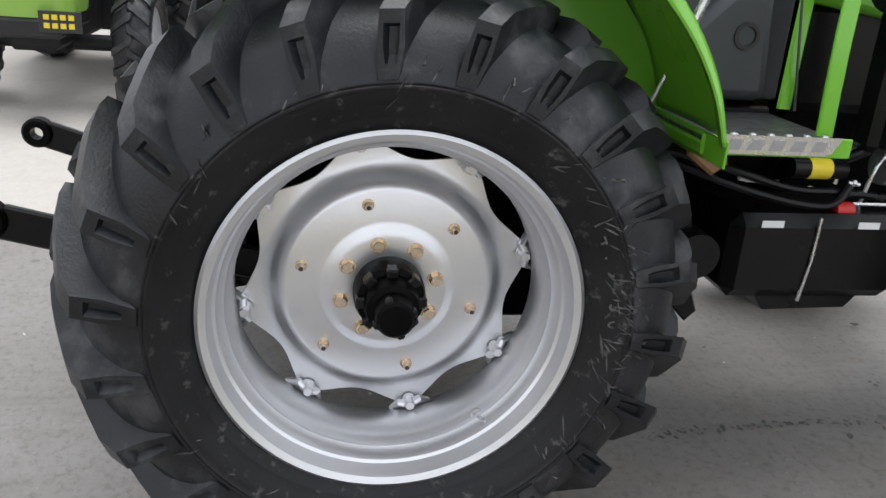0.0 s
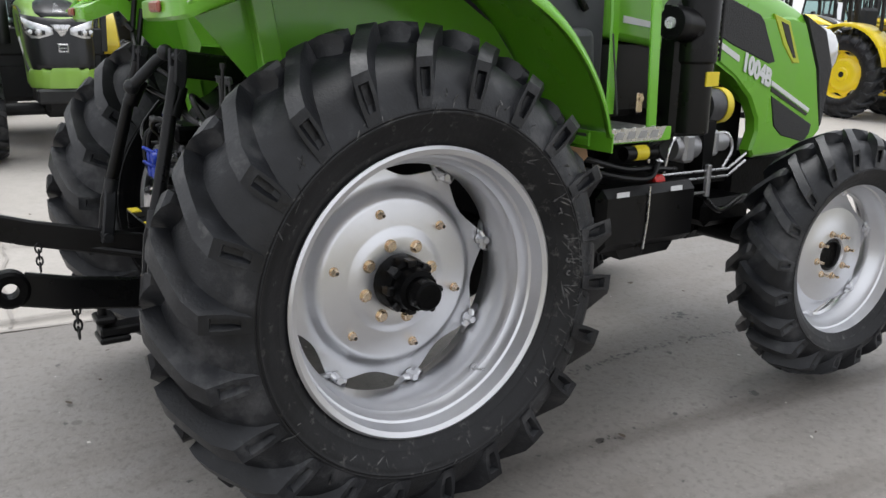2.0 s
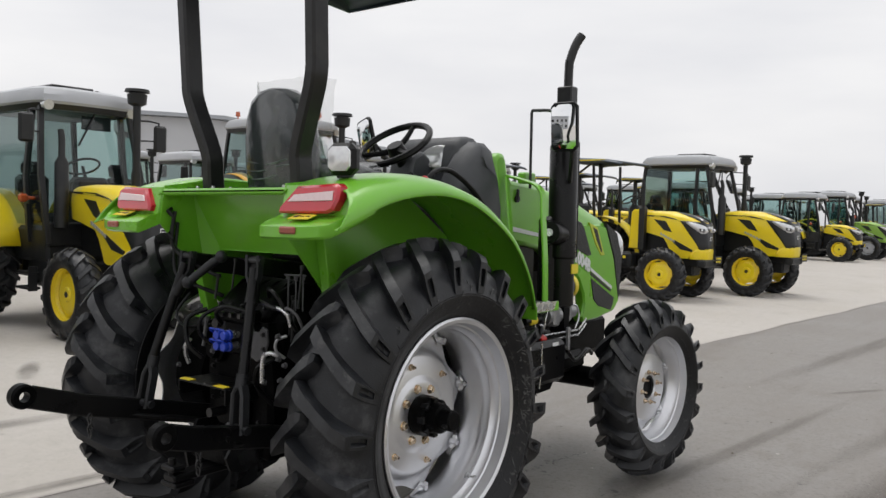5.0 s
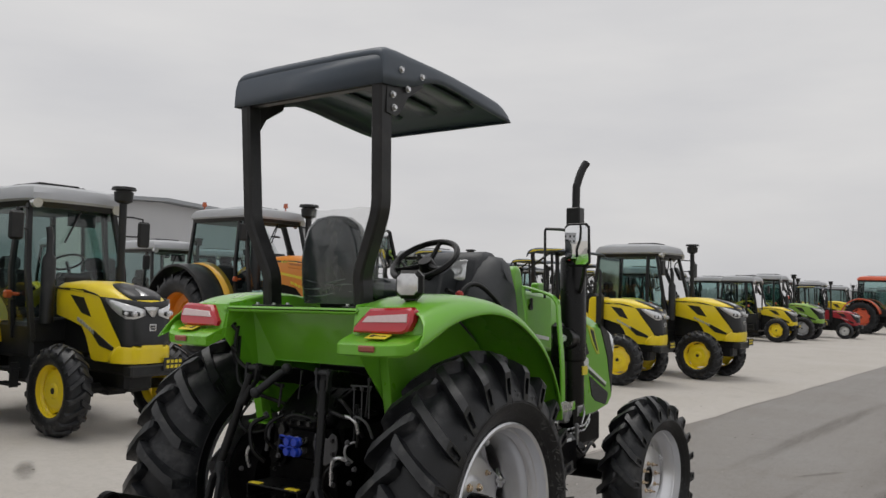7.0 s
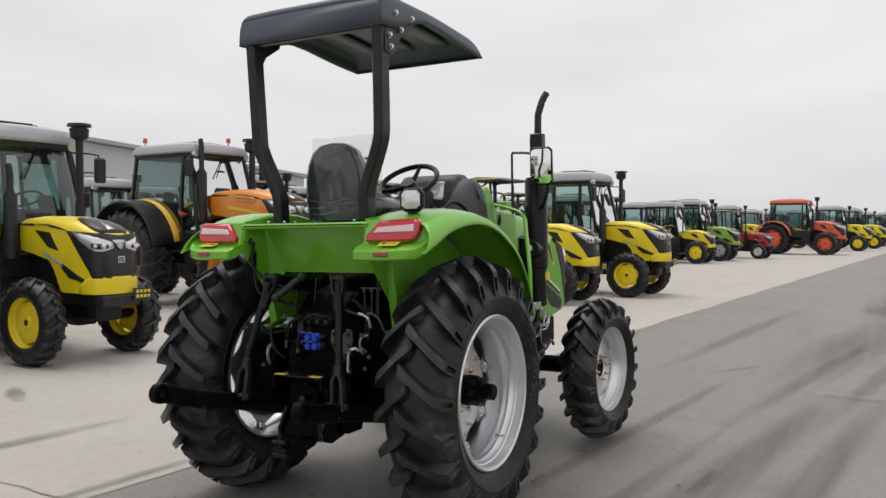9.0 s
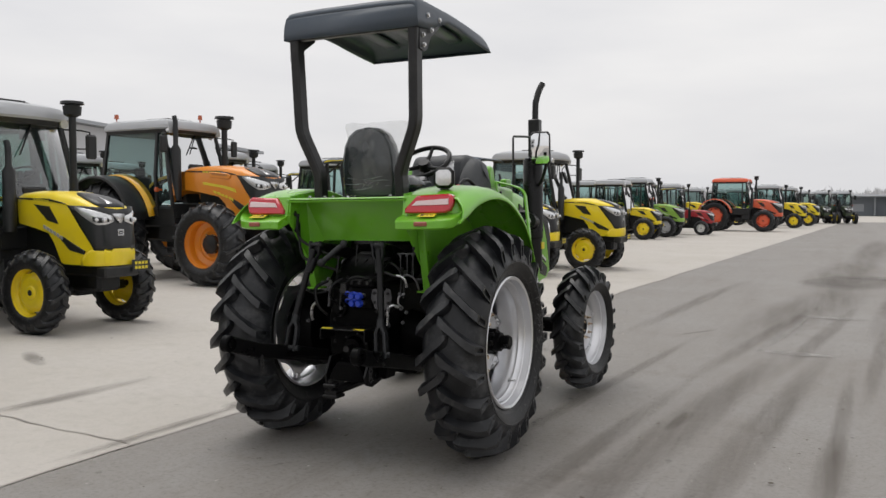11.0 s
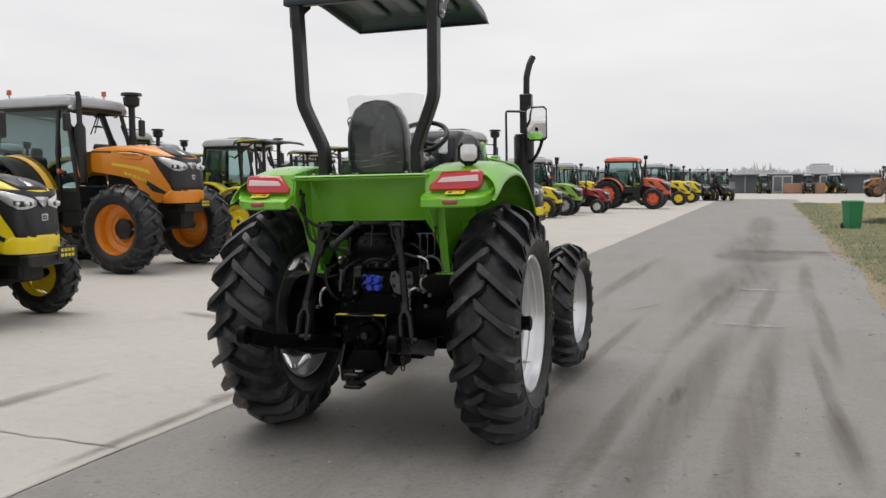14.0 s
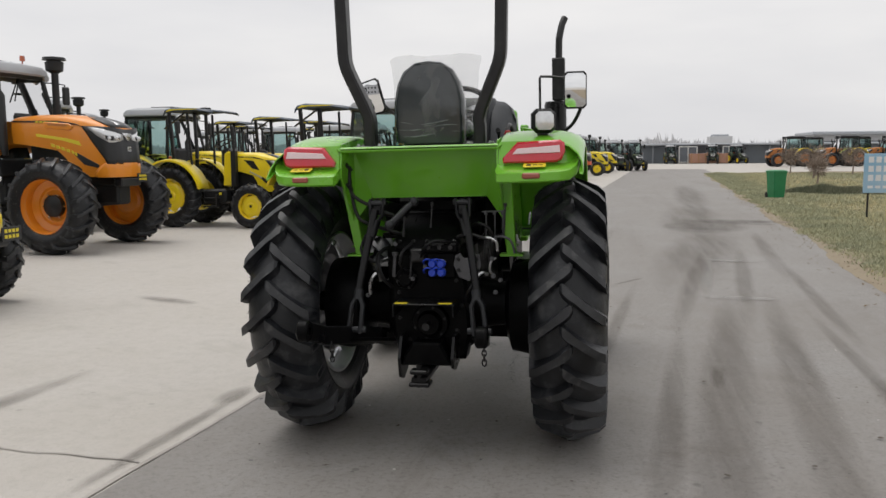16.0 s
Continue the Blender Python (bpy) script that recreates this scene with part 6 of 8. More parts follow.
drawbar = part("drawbar", G().prism([(-0.10, 0.46), (0.16, 0.46), (0.13, 0.52), (0.10, 0.575), (-0.04, 0.575), (-0.08, 0.52)], "y", -0.30, -0.50, None, 0.012), CAST, tractor, "black drawbar block")
part("bar", G().box((0.03, -0.46, 0.435), (0.075, 0.44, 0.030), 0.006), BLACK, drawbar)
part("jaw", G().box((0.03, -0.66, 0.475), (0.085, 0.06, 0.022), 0.006).box((0.03, -0.64, 0.412), (0.10, 0.09, 0.020), 0.005).cyl((0.03, -0.665, 0.40), (0.03, -0.665, 0.51), 0.014, n=12), BLACK, drawbar)
part("side_plate", G().prism([(-0.26, 0.60), (-0.46, 0.60), (-0.52, 0.50), (-0.50, 0.40), (-0.44, 0.38), (-0.30, 0.44)], "x", -0.112, -0.098), BLACK, drawbar)
part("side_plate", G().prism([(-0.26, 0.60), (-0.46, 0.60), (-0.52, 0.50), (-0.50, 0.45), (-0.44, 0.43), (-0.30, 0.46)], "x", 0.155, 0.169), BLACK, drawbar)
plate = part("valve_plate", G().prism([(0.165, 0.955), (0.175, 1.005), (0.200, 1.015), (0.22, 0.99), (0.25, 0.99), (0.272, 1.015), (0.296, 1.005), (0.303, 0.955), (0.285, 0.90), (0.24, 0.875), (0.19, 0.895)], "y", -0.425, -0.437, None, 0.003), DARK_ALU, tractor, "grey two-lobed valve plate")
for x, z in ((0.190, 0.985), (0.280, 0.985), (0.190, 0.93), (0.282, 0.93)):
    part("bolt", BOLT, STEEL, plate, "", pose(x, -0.437, z, 0, 0, -90))
for x in (0.068, 0.112):
    for z in (0.925, 0.968):
        cap = part("coupler", G().cyl((x, -0.40, z), (x, -0.475, z), 0.015, n=14), STEEL, tractor)
        part("cap", G().lathe([(0.0, 0.0), (0.0, 0.016), (0.006, 0.019), (0.020, 0.0185), (0.024, 0.022), (0.034, 0.021), (0.036, 0.0)], 16, pose(x, -0.50, z, 0, 0, 90)).tube(curve([(x, -0.49, z + 0.018), (x - 0.022, -0.507, z + 0.026), (x - 0.042, -0.49, z + 0.012), (x - 0.046, -0.455, z - 0.006)], 4), 0.0045, 6), BLUE, cap, "blue rubber dust cap")
for x, y, z, l, r in ((-0.15, -0.40, 0.95, 0.12, 0.009), (0.33, -0.34, 1.03, 0.16, 0.006), (0.305, -0.33, 1.05, 0.15, 0.005), (0.41, -0.38, 1.17, 0.16, 0.005), (-0.06, -0.42, 0.94, 0.11, 0.006), (-0.10, -0.38, 1.14, 0.10, 0.006), (0.05, -0.41, 1.20, 0.12, 0.004)):
    part("control_rod", G().cyl((x, y, z - l / 2), (x + 0.008, y + 0.01, z + l / 2), r, n=8).cyl((x + 0.008, y + 0.01, z + l / 2 - 0.012), (x + 0.008, y + 0.01, z + l / 2 + 0.004), r * 1.8, n=8), SATIN if r < 0.008 else DARK_ALU, tractor)
for pts, mt, r in (([(0.36, -0.40, 1.085), (0.41, -0.43, 1.095), (0.45, -0.42, 1.07), (0.465, -0.40, 1.01)], DARK_ALU, 0.006),
                   ([(0.33, -0.40, 0.905), (0.30, -0.43, 0.915), (0.282, -0.44, 0.89), (0.278, -0.44, 0.80)], STEEL, 0.009),
                   ([(0.37, -0.40, 0.985), (0.35, -0.43, 0.97), (0.345, -0.43, 0.93), (0.36, -0.40, 0.90)], ALU, 0.006),
                   ([(-0.24, -0.40, 0.91), (-0.26, -0.41, 0.885), (-0.275, -0.40, 0.84), (-0.28, -0.38, 0.80)], STEEL, 0.009),
                   ([(0.18, -0.40, 1.09), (0.24, -0.43, 1.11), (0.31, -0.42, 1.09), (0.35, -0.38, 1.08)], SATIN, 0.009),
                   ([(-0.36, -0.40, 1.45), (-0.35, -0.42, 1.32), (-0.25, -0.42, 1.25), (-0.10, -0.36, 1.18)], BLACK, 0.009),
                   ([(-0.37, -0.38, 1.40), (-0.33, -0.42, 1.22), (-0.26, -0.42, 1.16), (-0.1, -0.34, 1.1)], BLACK, 0.009),
                   ([(0.0, -0.42, 1.0), (0.03, -0.47, 1.05), (0.09, -0.47, 1.08), (0.16, -0.42, 1.06)], BLACK, 0.009),
                   ([(0.30, -0.36, 0.90), (0.26, -0.44, 0.86), (0.22, -0.42, 0.78), (0.24, -0.36, 0.70)], BLACK, 0.010),
                   ([(-0.18, -0.36, 1.04), (-0.22, -0.43, 1.00), (-0.20, -0.44, 0.90), (-0.16, -0.40, 0.84)], BLACK, 0.010),
                   ([(0.22, -0.36, 1.12), (0.29, -0.42, 1.16), (0.35, -0.42, 1.12), (0.38, -0.36, 1.00)], BLACK, 0.008),
                   ([(-0.05, -0.40, 1.06), (-0.09, -0.45, 1.02), (-0.10, -0.45, 0.95), (-0.07, -0.40, 0.90)], BLACK, 0.008),
                   ([(-0.30, -0.36, 1.10), (-0.31, -0.42, 1.02), (-0.24, -0.43, 0.97), (-0.17, -0.38, 0.98)], BLACK, 0.007)):
    part("hydraulic_line", G().tube(curve(pts, 6), r, 8), mt, tractor)
FITTING = mesh_of("fitting", hex_bolt(0.009, 0.015), DARK_ALU)
for x, z in ((0.278, 0.80), (0.36, 0.90), (0.395, 0.88), (0.37, 0.82), (0.355, 0.985), (-0.28, 0.80), (-0.13, 1.06), (0.02, 0.945), (-0.045, 0.885)):
    part("fitting", FITTING, STEEL, tractor, "", pose(x, -0.425, z, 0, 0, -90))
for z in (1.46, 1.36):
    part("hose_clip", G().tube([(-0.372, -0.41, z), (-0.36, -0.435, z - 0.01), (-0.345, -0.42, z - 0.03)], 0.009, 8), BLACK, tractor)


# ---- the parked tractors ----
DARKGREEN = material("dark_green_paint", (0.05, 0.075, 0.035), 0.4, second=(0.04, 0.06, 0.03), scale=4)
FENDER_YELLOW = material("amber_yellow_paint", (0.80, 0.44, 0.014), 0.34, second=(0.74, 0.40, 0.014), scale=3, coat=0.3)
# Parked-row blacks, raised to put the haze over them into the colour
LIFTED_BLACK = material("haze_lifted_black", (0.0105, 0.0112, 0.0122), 0.42, second=(0.017, 0.0178, 0.019), scale=7, amount=0.7, dirt=(0.05, 0.048, 0.045), dirt_amount=0.25, dirt_scale=5, spec=0.4)
LIFTED_CAST = material("haze_lifted_casting", (0.007, 0.0074, 0.008), 0.5, second=(0.014, 0.0145, 0.015), scale=9, amount=0.7, bump=0.2, bump_scale=60, spec=0.3)
MASK = material("black_gloss_plastic", (0.011, 0.0115, 0.013), 0.34, second=(0.017, 0.0175, 0.019), scale=12)


def yard_tractor(name, m, label, paint, rim, roof="cab", wb=2.2, rf=0.49, wf=0.27, rr=0.74, wr=0.38, track=1.25, top=2.68, nose=0.55, hood_z=1.40, hood_w=0.27,
                 roof_mat=None, stack="precleaner", stack_z=2.75, stripe=None, fender_paint=None, vents=True, hub=None, plate=True, group="parked tractors", flash=None, beacon=False, dish=0.24, two_tone=False, back=0.69, jaw=0.476):
    """A parked tractor: +x forwards, the origin on the ground under the front axle."""
    T = thing(name, m, label, "tractor", group)
    fender_paint = fender_paint or paint
    lug = 0.035
    m_near = m.translation.y < 15
    for ax, R, W, n in ((0.0, rf, wf, 18), (-wb, rr, wr, 20)):
        rimr = R * (0.56 if ax == 0 else 0.54)
        tr = track if ax == 0 else track + 0.04
        shapes = {}
        for s in (1, -1):
            w_m = pose(ax, -s * tr / 2, R - 0.012, 0, 0, -90 if s > 0 else 90)
            # wheel axis x points outwards
            if s not in shapes:
                shapes[s] = tyre_mesh(tyre_shape(R, W, rimr, n, lug * R / 0.5, -1 * s, 40, False, 0.05, 0.085, 12), R, rimr, lug * R / 0.5)
            rg = rim_shape(rimr + 0.004, W * 0.36, -W * 0.34, 40, 0.03)
            wh = part("front_wheel" if ax == 0 else "rear_wheel", rg, rim, T, "", w_m)
            part("tyre", shapes[s], RUBBER, wh)
            if dish > 0.1:
                # pressed disc that bulges outwards, with slots at its rim
                prof = [(W * dish, 0.03), (W * dish, rimr * 0.24), (W * (dish - 0.05), rimr * 0.30), (W * (dish - 0.03), rimr * 0.50), (W * (dish - 0.04), rimr * 0.62), (W * (dish - 0.10), rimr * 0.72), (W * (dish - 0.15), rimr * 0.78)]
                part("disc", disc_shape(prof, rimr * 0.97, rimr * 0.80, 6 if ax == 0 else 8, 0.2, 0.01, 48), rim, wh)
            else:
                part("disc", G().lathe([(W * (dish - 0.16), 0.0), (W * (dish - 0.16), rimr * 0.50), (W * (dish - 0.10), rimr * 0.60), (W * (dish - 0.12), rimr * 0.72), (W * (dish - 0.06), rimr * 0.86), (W * (dish - 0.04), rimr * 0.97)], 40), rim, wh)
            hb = G().cyl((W * (dish - 0.05), 0, 0), (W * (dish + 0.012), 0, 0), rimr * 0.15, rimr * 0.12, 12) if dish > 0.1 else G().lathe([(W * (dish - 0.16), rimr * 0.42), (W * (dish - 0.02), rimr * 0.40), (W * (dish + 0.02), rimr * 0.30), (W * (dish + 0.03), 0.0)], 20)
            part("hub", hb, hub or LIFTED_BLACK, wh)
            if s > 0:
                nut = mesh_of("wheel_nut", G().cyl((W * (dish - 0.11), 0, 0), (W * (dish - 0.05), 0, 0), 0.015, n=6), ZINC)
                for k in range(6 if m_near else 0):
                    part("wheel_nut", nut, ZINC, wh, "", pose(0, rimr * 0.45 * math.cos(k * 1.047), rimr * 0.45 * math.sin(k * 1.047)))
    # bonnet: a lofted hood that slopes to the nose; the flanks step down to a deep jaw
    hz, hw = hood_z, hood_w
    x1 = nose
    X = lambda x: x * back / 0.69 if x < 0 else x * nose / 0.70
    Z = lambda z: hz * (jaw + (z - 0.78) / 0.86 * (1 - jaw))
    rings = []
    CREST = ((-0.69, 1.0, 1.605, 1.25), (-0.64, 1.02, 1.625, 1.24), (-0.45, 1.02, 1.642, 1.205), (-0.17, 1.02, 1.640, 1.14), (-0.08, 1.02, 1.634, 1.03), (0.04, 1.02, 1.622, 0.80), (0.10, 1.02, 1.612, 0.78), (0.25, 1.02, 1.588, 0.78), (0.42, 1.0, 1.540, 0.78), (0.54, 0.95, 1.490, 0.79), (0.61, 0.86, 1.440, 0.80), (0.645, 0.74, 1.395, 0.82))
    for x, w, zt, zb in CREST:
        p, q = Z(zb), Z(zt)
        rings.append([(X(x), y * hw * w, p + (q - p) * z) for y, z in ((-0.97, 0), (-1.0, 0.30), (-1.01, 0.62), (-0.985, 0.80), (-0.93, 0.895), (-0.80, 0.955), (-0.45, 0.995), (0.45, 0.995), (0.80, 0.955), (0.93, 0.895), (0.985, 0.80), (1.01, 0.62), (1.0, 0.30), (0.97, 0))])
    bon = part("bonnet", G().rings(rings), paint, T, "", smooth=38)

    def crest(x):
        for (xa, _, za, _), (xb, _, zb_, _) in zip(CREST, CREST[1:]):
            if x <= xb:
                return Z(za + (zb_ - za) * (x - xa) / (xb - xa))
        return Z(CREST[-1][2])

    def front(q, z, out=0.0):
        """A place on the nose: q runs from the middle (0) round to the flank (1 or -1)."""
        plan = ((0.0, 0.030, 0.0), (0.30, 0.018, 0.46), (0.48, -0.012, 0.70), (0.62, -0.075, 0.90), (0.76, -0.18, 1.01), (1.0, -0.54, 1.035))
        k = abs(q)
        for (q0, xa, ya), (q1, xb, yb) in zip(plan, plan[1:]):
            if k <= q1:
                u = (k - q0) / (q1 - q0)
                dx, y = xa + (xb - xa) * u, ya + (yb - ya) * u
                break
        lean = 0.20 * max(0.0, z - 1.05) * (1 - 0.9 * k)
        return (x1 + (dx - lean) * nose / 0.70 + out * (1 - k), (1 if q > 0 else -1) * (y * hw + out * k), Z(z))
    # black mask round the nose, running up to a point on each flank
    rows = []
    for z_mid, z_side, q_end in ((1.425, 1.470, 0.975), (1.36, 1.40, 0.93), (1.25, 1.25, 0.85), (1.10, 1.10, 0.765), (1.00, 1.02, 0.70), (0.93, 0.955, 0.655)):
        row = []
        for k in range(-20, 21):
            f = abs(k) / 20
            row.append(front(q_end * k / 20, z_mid + (z_side - z_mid) * f + (0.022 if z_mid < 0.95 and 0.25 < f < 0.75 else 0.0), 0.010))
        rows.append(row)
    part("nose_mask", G().rings(rows, closed=False), MASK, bon, "black nose mask", thick=0.012, smooth=40)
    # painted jaw under the mask
    rows = []
    for z, q_end, out in ((0.965, 0.70, 0.004), (0.945, 0.74, 0.012), (0.90, 0.80, 0.014), (0.83, 0.84, 0.012), (0.775, 0.84, 0.0), (0.77, 0.80, -0.05)):
        rows.append([front(q_end * k / 20, z + (0.0 if z < 0.88 else 0.020 * (abs(k) < 8) - 0.012 * (8 <= abs(k) < 12)), out) for k in range(-20, 21)])
    part("apron", G().rings(rows, closed=False), paint, bon, "painted lower lip", thick=0.012, smooth=40)
    for s in (1, -1):
        qs = (0.16, 0.30, 0.44, 0.58, 0.70, 0.80, 0.88)
        g = G().rings([[front(s * q, z, 0.022) for q, z in zip(qs, up)] for up in ((1.345, 1.365, 1.385, 1.405, 1.425, 1.442, 1.458), (1.315, 1.315, 1.325, 1.335, 1.365, 1.40, 1.445), (1.285, 1.262, 1.245, 1.245, 1.290, 1.35, 1.430))], closed=False)
        lamp = part("headlight", g, LAMP_GLASS, bon, "clear wrap-round headlamp", thick=0.016, smooth=60)
        part("lens_recess", G().rings([[front(s * q, z, 0.030) for q, z in zip((0.30, 0.42, 0.54, 0.64), up)] for up in ((1.318, 1.325, 1.332, 1.338), (1.280, 1.272, 1.270, 1.290))], closed=False), INK, lamp, "", thick=0.010)
        p = front(s * 0.42, 1.300, 0.040)
        part("bulb", G().ball(p, 0.030 * hz / 1.5, 10), STEEL, lamp)
        p = front(s * 0.57, 1.305, 0.036)
        part("bulb", G().ball(p, 0.022 * hz / 1.5, 8), LAMP_GLASS, lamp)
        if vents:
            side = lambda d: s * (hw * 1.025 + d)
            F = lambda x, z: (X(x), Z(z))
            if not flash:
                part("vent", G().prism([F(-0.40, 1.480), F(-0.13, 1.455), F(0.03, 1.245), F(-0.17, 1.285)], "y", side(-0.05), side(0.003), None, 0.003), MASK, bon, "black side vent")
            part("vent", G().prism([F(0.02, 1.095), F(0.10, 1.105), F(0.47, 0.945), F(0.46, 0.905), F(0.21, 0.945)], "y", side(-0.05), side(0.002), None, 0.003), MASK, bon, "black lower vent")
            part("stripe", G().prism([F(-0.68, 1.555), F(-0.68, 1.540), F(-0.10, 1.510), F(0.16, 1.478), F(0.06, 1.505), F(-0.15, 1.545)], "y", side(-0.05), side(0.003)), MASK, bon, "black stripe")
            if flash:
                part("decal", G().prism([F(x, z) for x, z in ((-0.40, 1.375), (-0.40, 1.335), (-0.10, 1.275), (0.02, 1.235), (0.18, 1.20), (0.13, 1.265), (-0.05, 1.305))], "y", side(-0.03), side(0.005)), flash, bon, "slanting decal stripe")
                part("scoop", G().prism([F(-0.30, 1.535), F(-0.02, 1.505), F(0.03, 1.470), F(0.02, 1.425), F(-0.02, 1.410), F(-0.29, 1.445)], "y", side(-0.05), side(0.016), None, 0.012), paint, bon, "raised scoop on the flank")
                part("scoop_slot", G().prism([F(-0.27, 1.515), F(-0.05, 1.492), F(-0.02, 1.468), F(-0.05, 1.462), F(-0.25, 1.482)], "y", side(-0.04), side(0.018)), DULL_ORANGE, bon)
            g = G()
            for k in range(6):
                x, z = -0.24 + 0.058 * k, 1.238 - 0.024 * k
                g.prism([F(x, z), F(x + 0.038, z - 0.012), F(x + 0.044, z - 0.055), F(x + 0.006, z - 0.043)], "y", side(-0.04), side(0.006))
            part("decal", g, stripe or (BARREL if paint is YELLOW else WHITE), bon)
            g = G()
            for k in range(6):
                x = -0.40 + 0.045 * k
                g.prism([F(x, 1.546 - 0.003 * k), F(x + 0.034, 1.544 - 0.003 * k), F(x + 0.034, 1.520 - 0.003 * k), F(x, 1.522 - 0.003 * k)], "y", side(-0.04), side(0.005))
            part("decal", g, STICKER, bon)
    inlay = [[(X(x), y * hw * w * 0.95, crest(x) + 0.004 - 0.05 * (abs(y) > 0.9) * w * hw) for y in (-1, -0.5, 0, 0.5, 1)] for x, w in ((0.06, 0.30), (0.14, 0.52), (0.28, 0.68), (0.42, 0.74), (0.53, 0.72), (0.60, 0.55))]
    part("bonnet_inlay", G().rings(inlay, closed=False), MASK, bon, "black bonnet inlay", thick=0.010)
    mid = (crest(0.52) + 0.012, crest(0.63) + 0.012)
    part("emblem", G().rings([[(X(0.34), -0.006, crest(0.34) + 0.012), (X(0.34), 0.006, crest(0.34) + 0.012)], [(X(0.52), -0.035, mid[0]), (X(0.52), 0.035, mid[0])], [(X(0.62), -0.12, mid[1] - 0.012), (X(0.62), 0.12, mid[1] - 0.012)], [front(-0.16, 1.36, 0.03), front(0.16, 1.36, 0.03)], [front(-0.03, 1.27, 0.03), front(0.03, 1.27, 0.03)]], closed=False), STEEL, bon, "bright pointed emblem", thick=0.008)
    bx, by, bz = front(0.001, 1.155, 0.012)
    g = G()
    for dz in (-0.030, 0.030):
        g.box((bx, 0, bz + dz), (0.012, 0.085, 0.016), 0.004)
    for dy in (-0.036, 0.036):
        g.box((bx, dy, bz), (0.012, 0.014, 0.075), 0.004)
    part("badge", g.box((bx, 0, bz), (0.010, 0.050, 0.010)), STEEL, bon, "small bright badge")
    # frame, axle, engine
    part("chassis", G().box((-wb * 0.35, 0, rf + 0.14), (wb * 1.15, 0.34, 0.34), 0.04).box((0.16, 0, Z(0.72)), (0.86, 0.42, 0.16), 0.03).box((-0.30, 0, Z(1.05)), (0.90 * back / 0.69, 0.36, hz * 0.30), 0.04).box((0.05, 0, rf + 0.10), (0.6, 0.34, 0.24), 0.03).box((-wb, 0, rr), (0.5, 0.5, 0.5), 0.08), LIFTED_CAST, T)
    part("front_axle", G().cyl((0, -track / 2, rf - 0.02), (0, track / 2, rf - 0.02), 0.06, n=12).box((0, 0, rf), (0.22, 0.3, 0.2), 0.04), LIFTED_CAST, T)
    part("rear_axle", G().cyl((-wb, -track / 2, rr), (-wb, track / 2, rr), 0.09, n=12), LIFTED_CAST, T)
    part("front_weight", G().box((x1 - 0.04, 0, Z(0.70)), (0.16, 0.50, 0.13), 0.02), LIFTED_BLACK, T)
    if plate:
        pl = part("notice_board", G().box((x1 + 0.06, 0.26, Z(0.76)), (0.012, 0.27, 0.14), 0.003), INK, T, "small black notice board")
        for i in range(4):
            for j in range(2):
                part("print_bar", G().box((x1 + 0.068, 0.175 + 0.052 * i, Z(0.76) + 0.03 - 0.055 * j), (0.003, 0.036, 0.034)), STICKER, pl)
    # rear fenders
    for s in (1, -1):
        rings = []
        for k in range(15):
            a = radians(12 + 150 * k / 14)
            q = rr + 0.10
            x, z = -wb + q * math.cos(a), rr - 0.012 + q * math.sin(a)
            y0, y1 = s * (track / 2 - wr / 2 - 0.02), s * (track / 2 + wr / 2 + 0.03)
            rings.append([(x, y0, z), (x, y0 * 0.3 + y1 * 0.7, z + 0.01), (x, y1 - s * 0.02, z - 0.005), (x - 0.05 * math.cos(a), y1, z - 0.05 * math.sin(a))])
        fen = part("fender", G().rings(rings, closed=False), fender_paint if not two_tone else LIFTED_BLACK, T, "", thick=0.012, smooth=50)
        if two_tone:
            band = []
            for k in range(13):
                a = radians(14 + 122 * k / 12)
                for_r = lambda q_: (-wb + q_ * math.cos(a), rr - 0.012 + q_ * math.sin(a))
                (xa, za_), (xb, zb_) = for_r(rr + 0.108), for_r(rr + 0.03)
                y0, y1 = s * (track / 2 - wr / 2 - 0.06), s * (track / 2 - wr * 0.22)
                band.append([(xb, y0, zb_ + 0.06), (xa, y0 + s * 0.02, za_ + 0.05), (xa, y1, za_ + 0.012)])
            part("fender_band", G().rings(band, closed=False), FENDER_YELLOW, fen, "yellow inner fender band", thick=0.012, smooth=50)
        part("step", G().box((-wb * 0.52, s * 0.50, 0.62), (0.36, 0.26, 0.03), 0.006).box((-wb * 0.52, s * 0.58, 0.45), (0.32, 0.14, 0.03), 0.006).box((-wb * 0.52 + 0.16, s * 0.60, 0.56), (0.03, 0.10, 0.28), 0.005), LIFTED_BLACK, T)
    part("side_box", G().box((-wb * 0.50, -0.36, 0.66), (0.55, 0.26, 0.30), 0.04), LIFTED_BLACK, T)
    part("side_mark", G().box((-wb * 0.42, -0.495, 0.72), (0.06, 0.004, 0.05)), STICKER, T)
    rm = roof_mat or ROOF_GREY
    cx0, cx1 = -wb - 0.26 - 0.15 * beacon, -back - 0.05
    fl = rr * 2 * 0.62
    part("seat", G().box((-wb + 0.05, 0, fl + 0.30), (0.42, 0.44, 0.12), 0.04).box((-wb - 0.16, 0, fl + 0.58), (0.12, 0.42, 0.52), 0.05), FABRIC, T)
    part("dash", G().box((cx1 - 0.16, 0, hz * 0.93), (0.24, 0.44, 0.40), 0.06), LIFTED_BLACK, T)
    ring_pts = [(0.19 * math.cos(a), 0.19 * math.sin(a), 0) for a in (2 * math.pi * j / 16 for j in range(17))]
    part("steering_wheel", G().tube(ring_pts, 0.014, 6, caps=(False, False)).cyl((0, 0, -0.3), (0, 0, 0), 0.02, n=8), LIFTED_BLACK, T, "", pose(cx1 - 0.32, 0, hz * 1.13, 0, -28, 0))
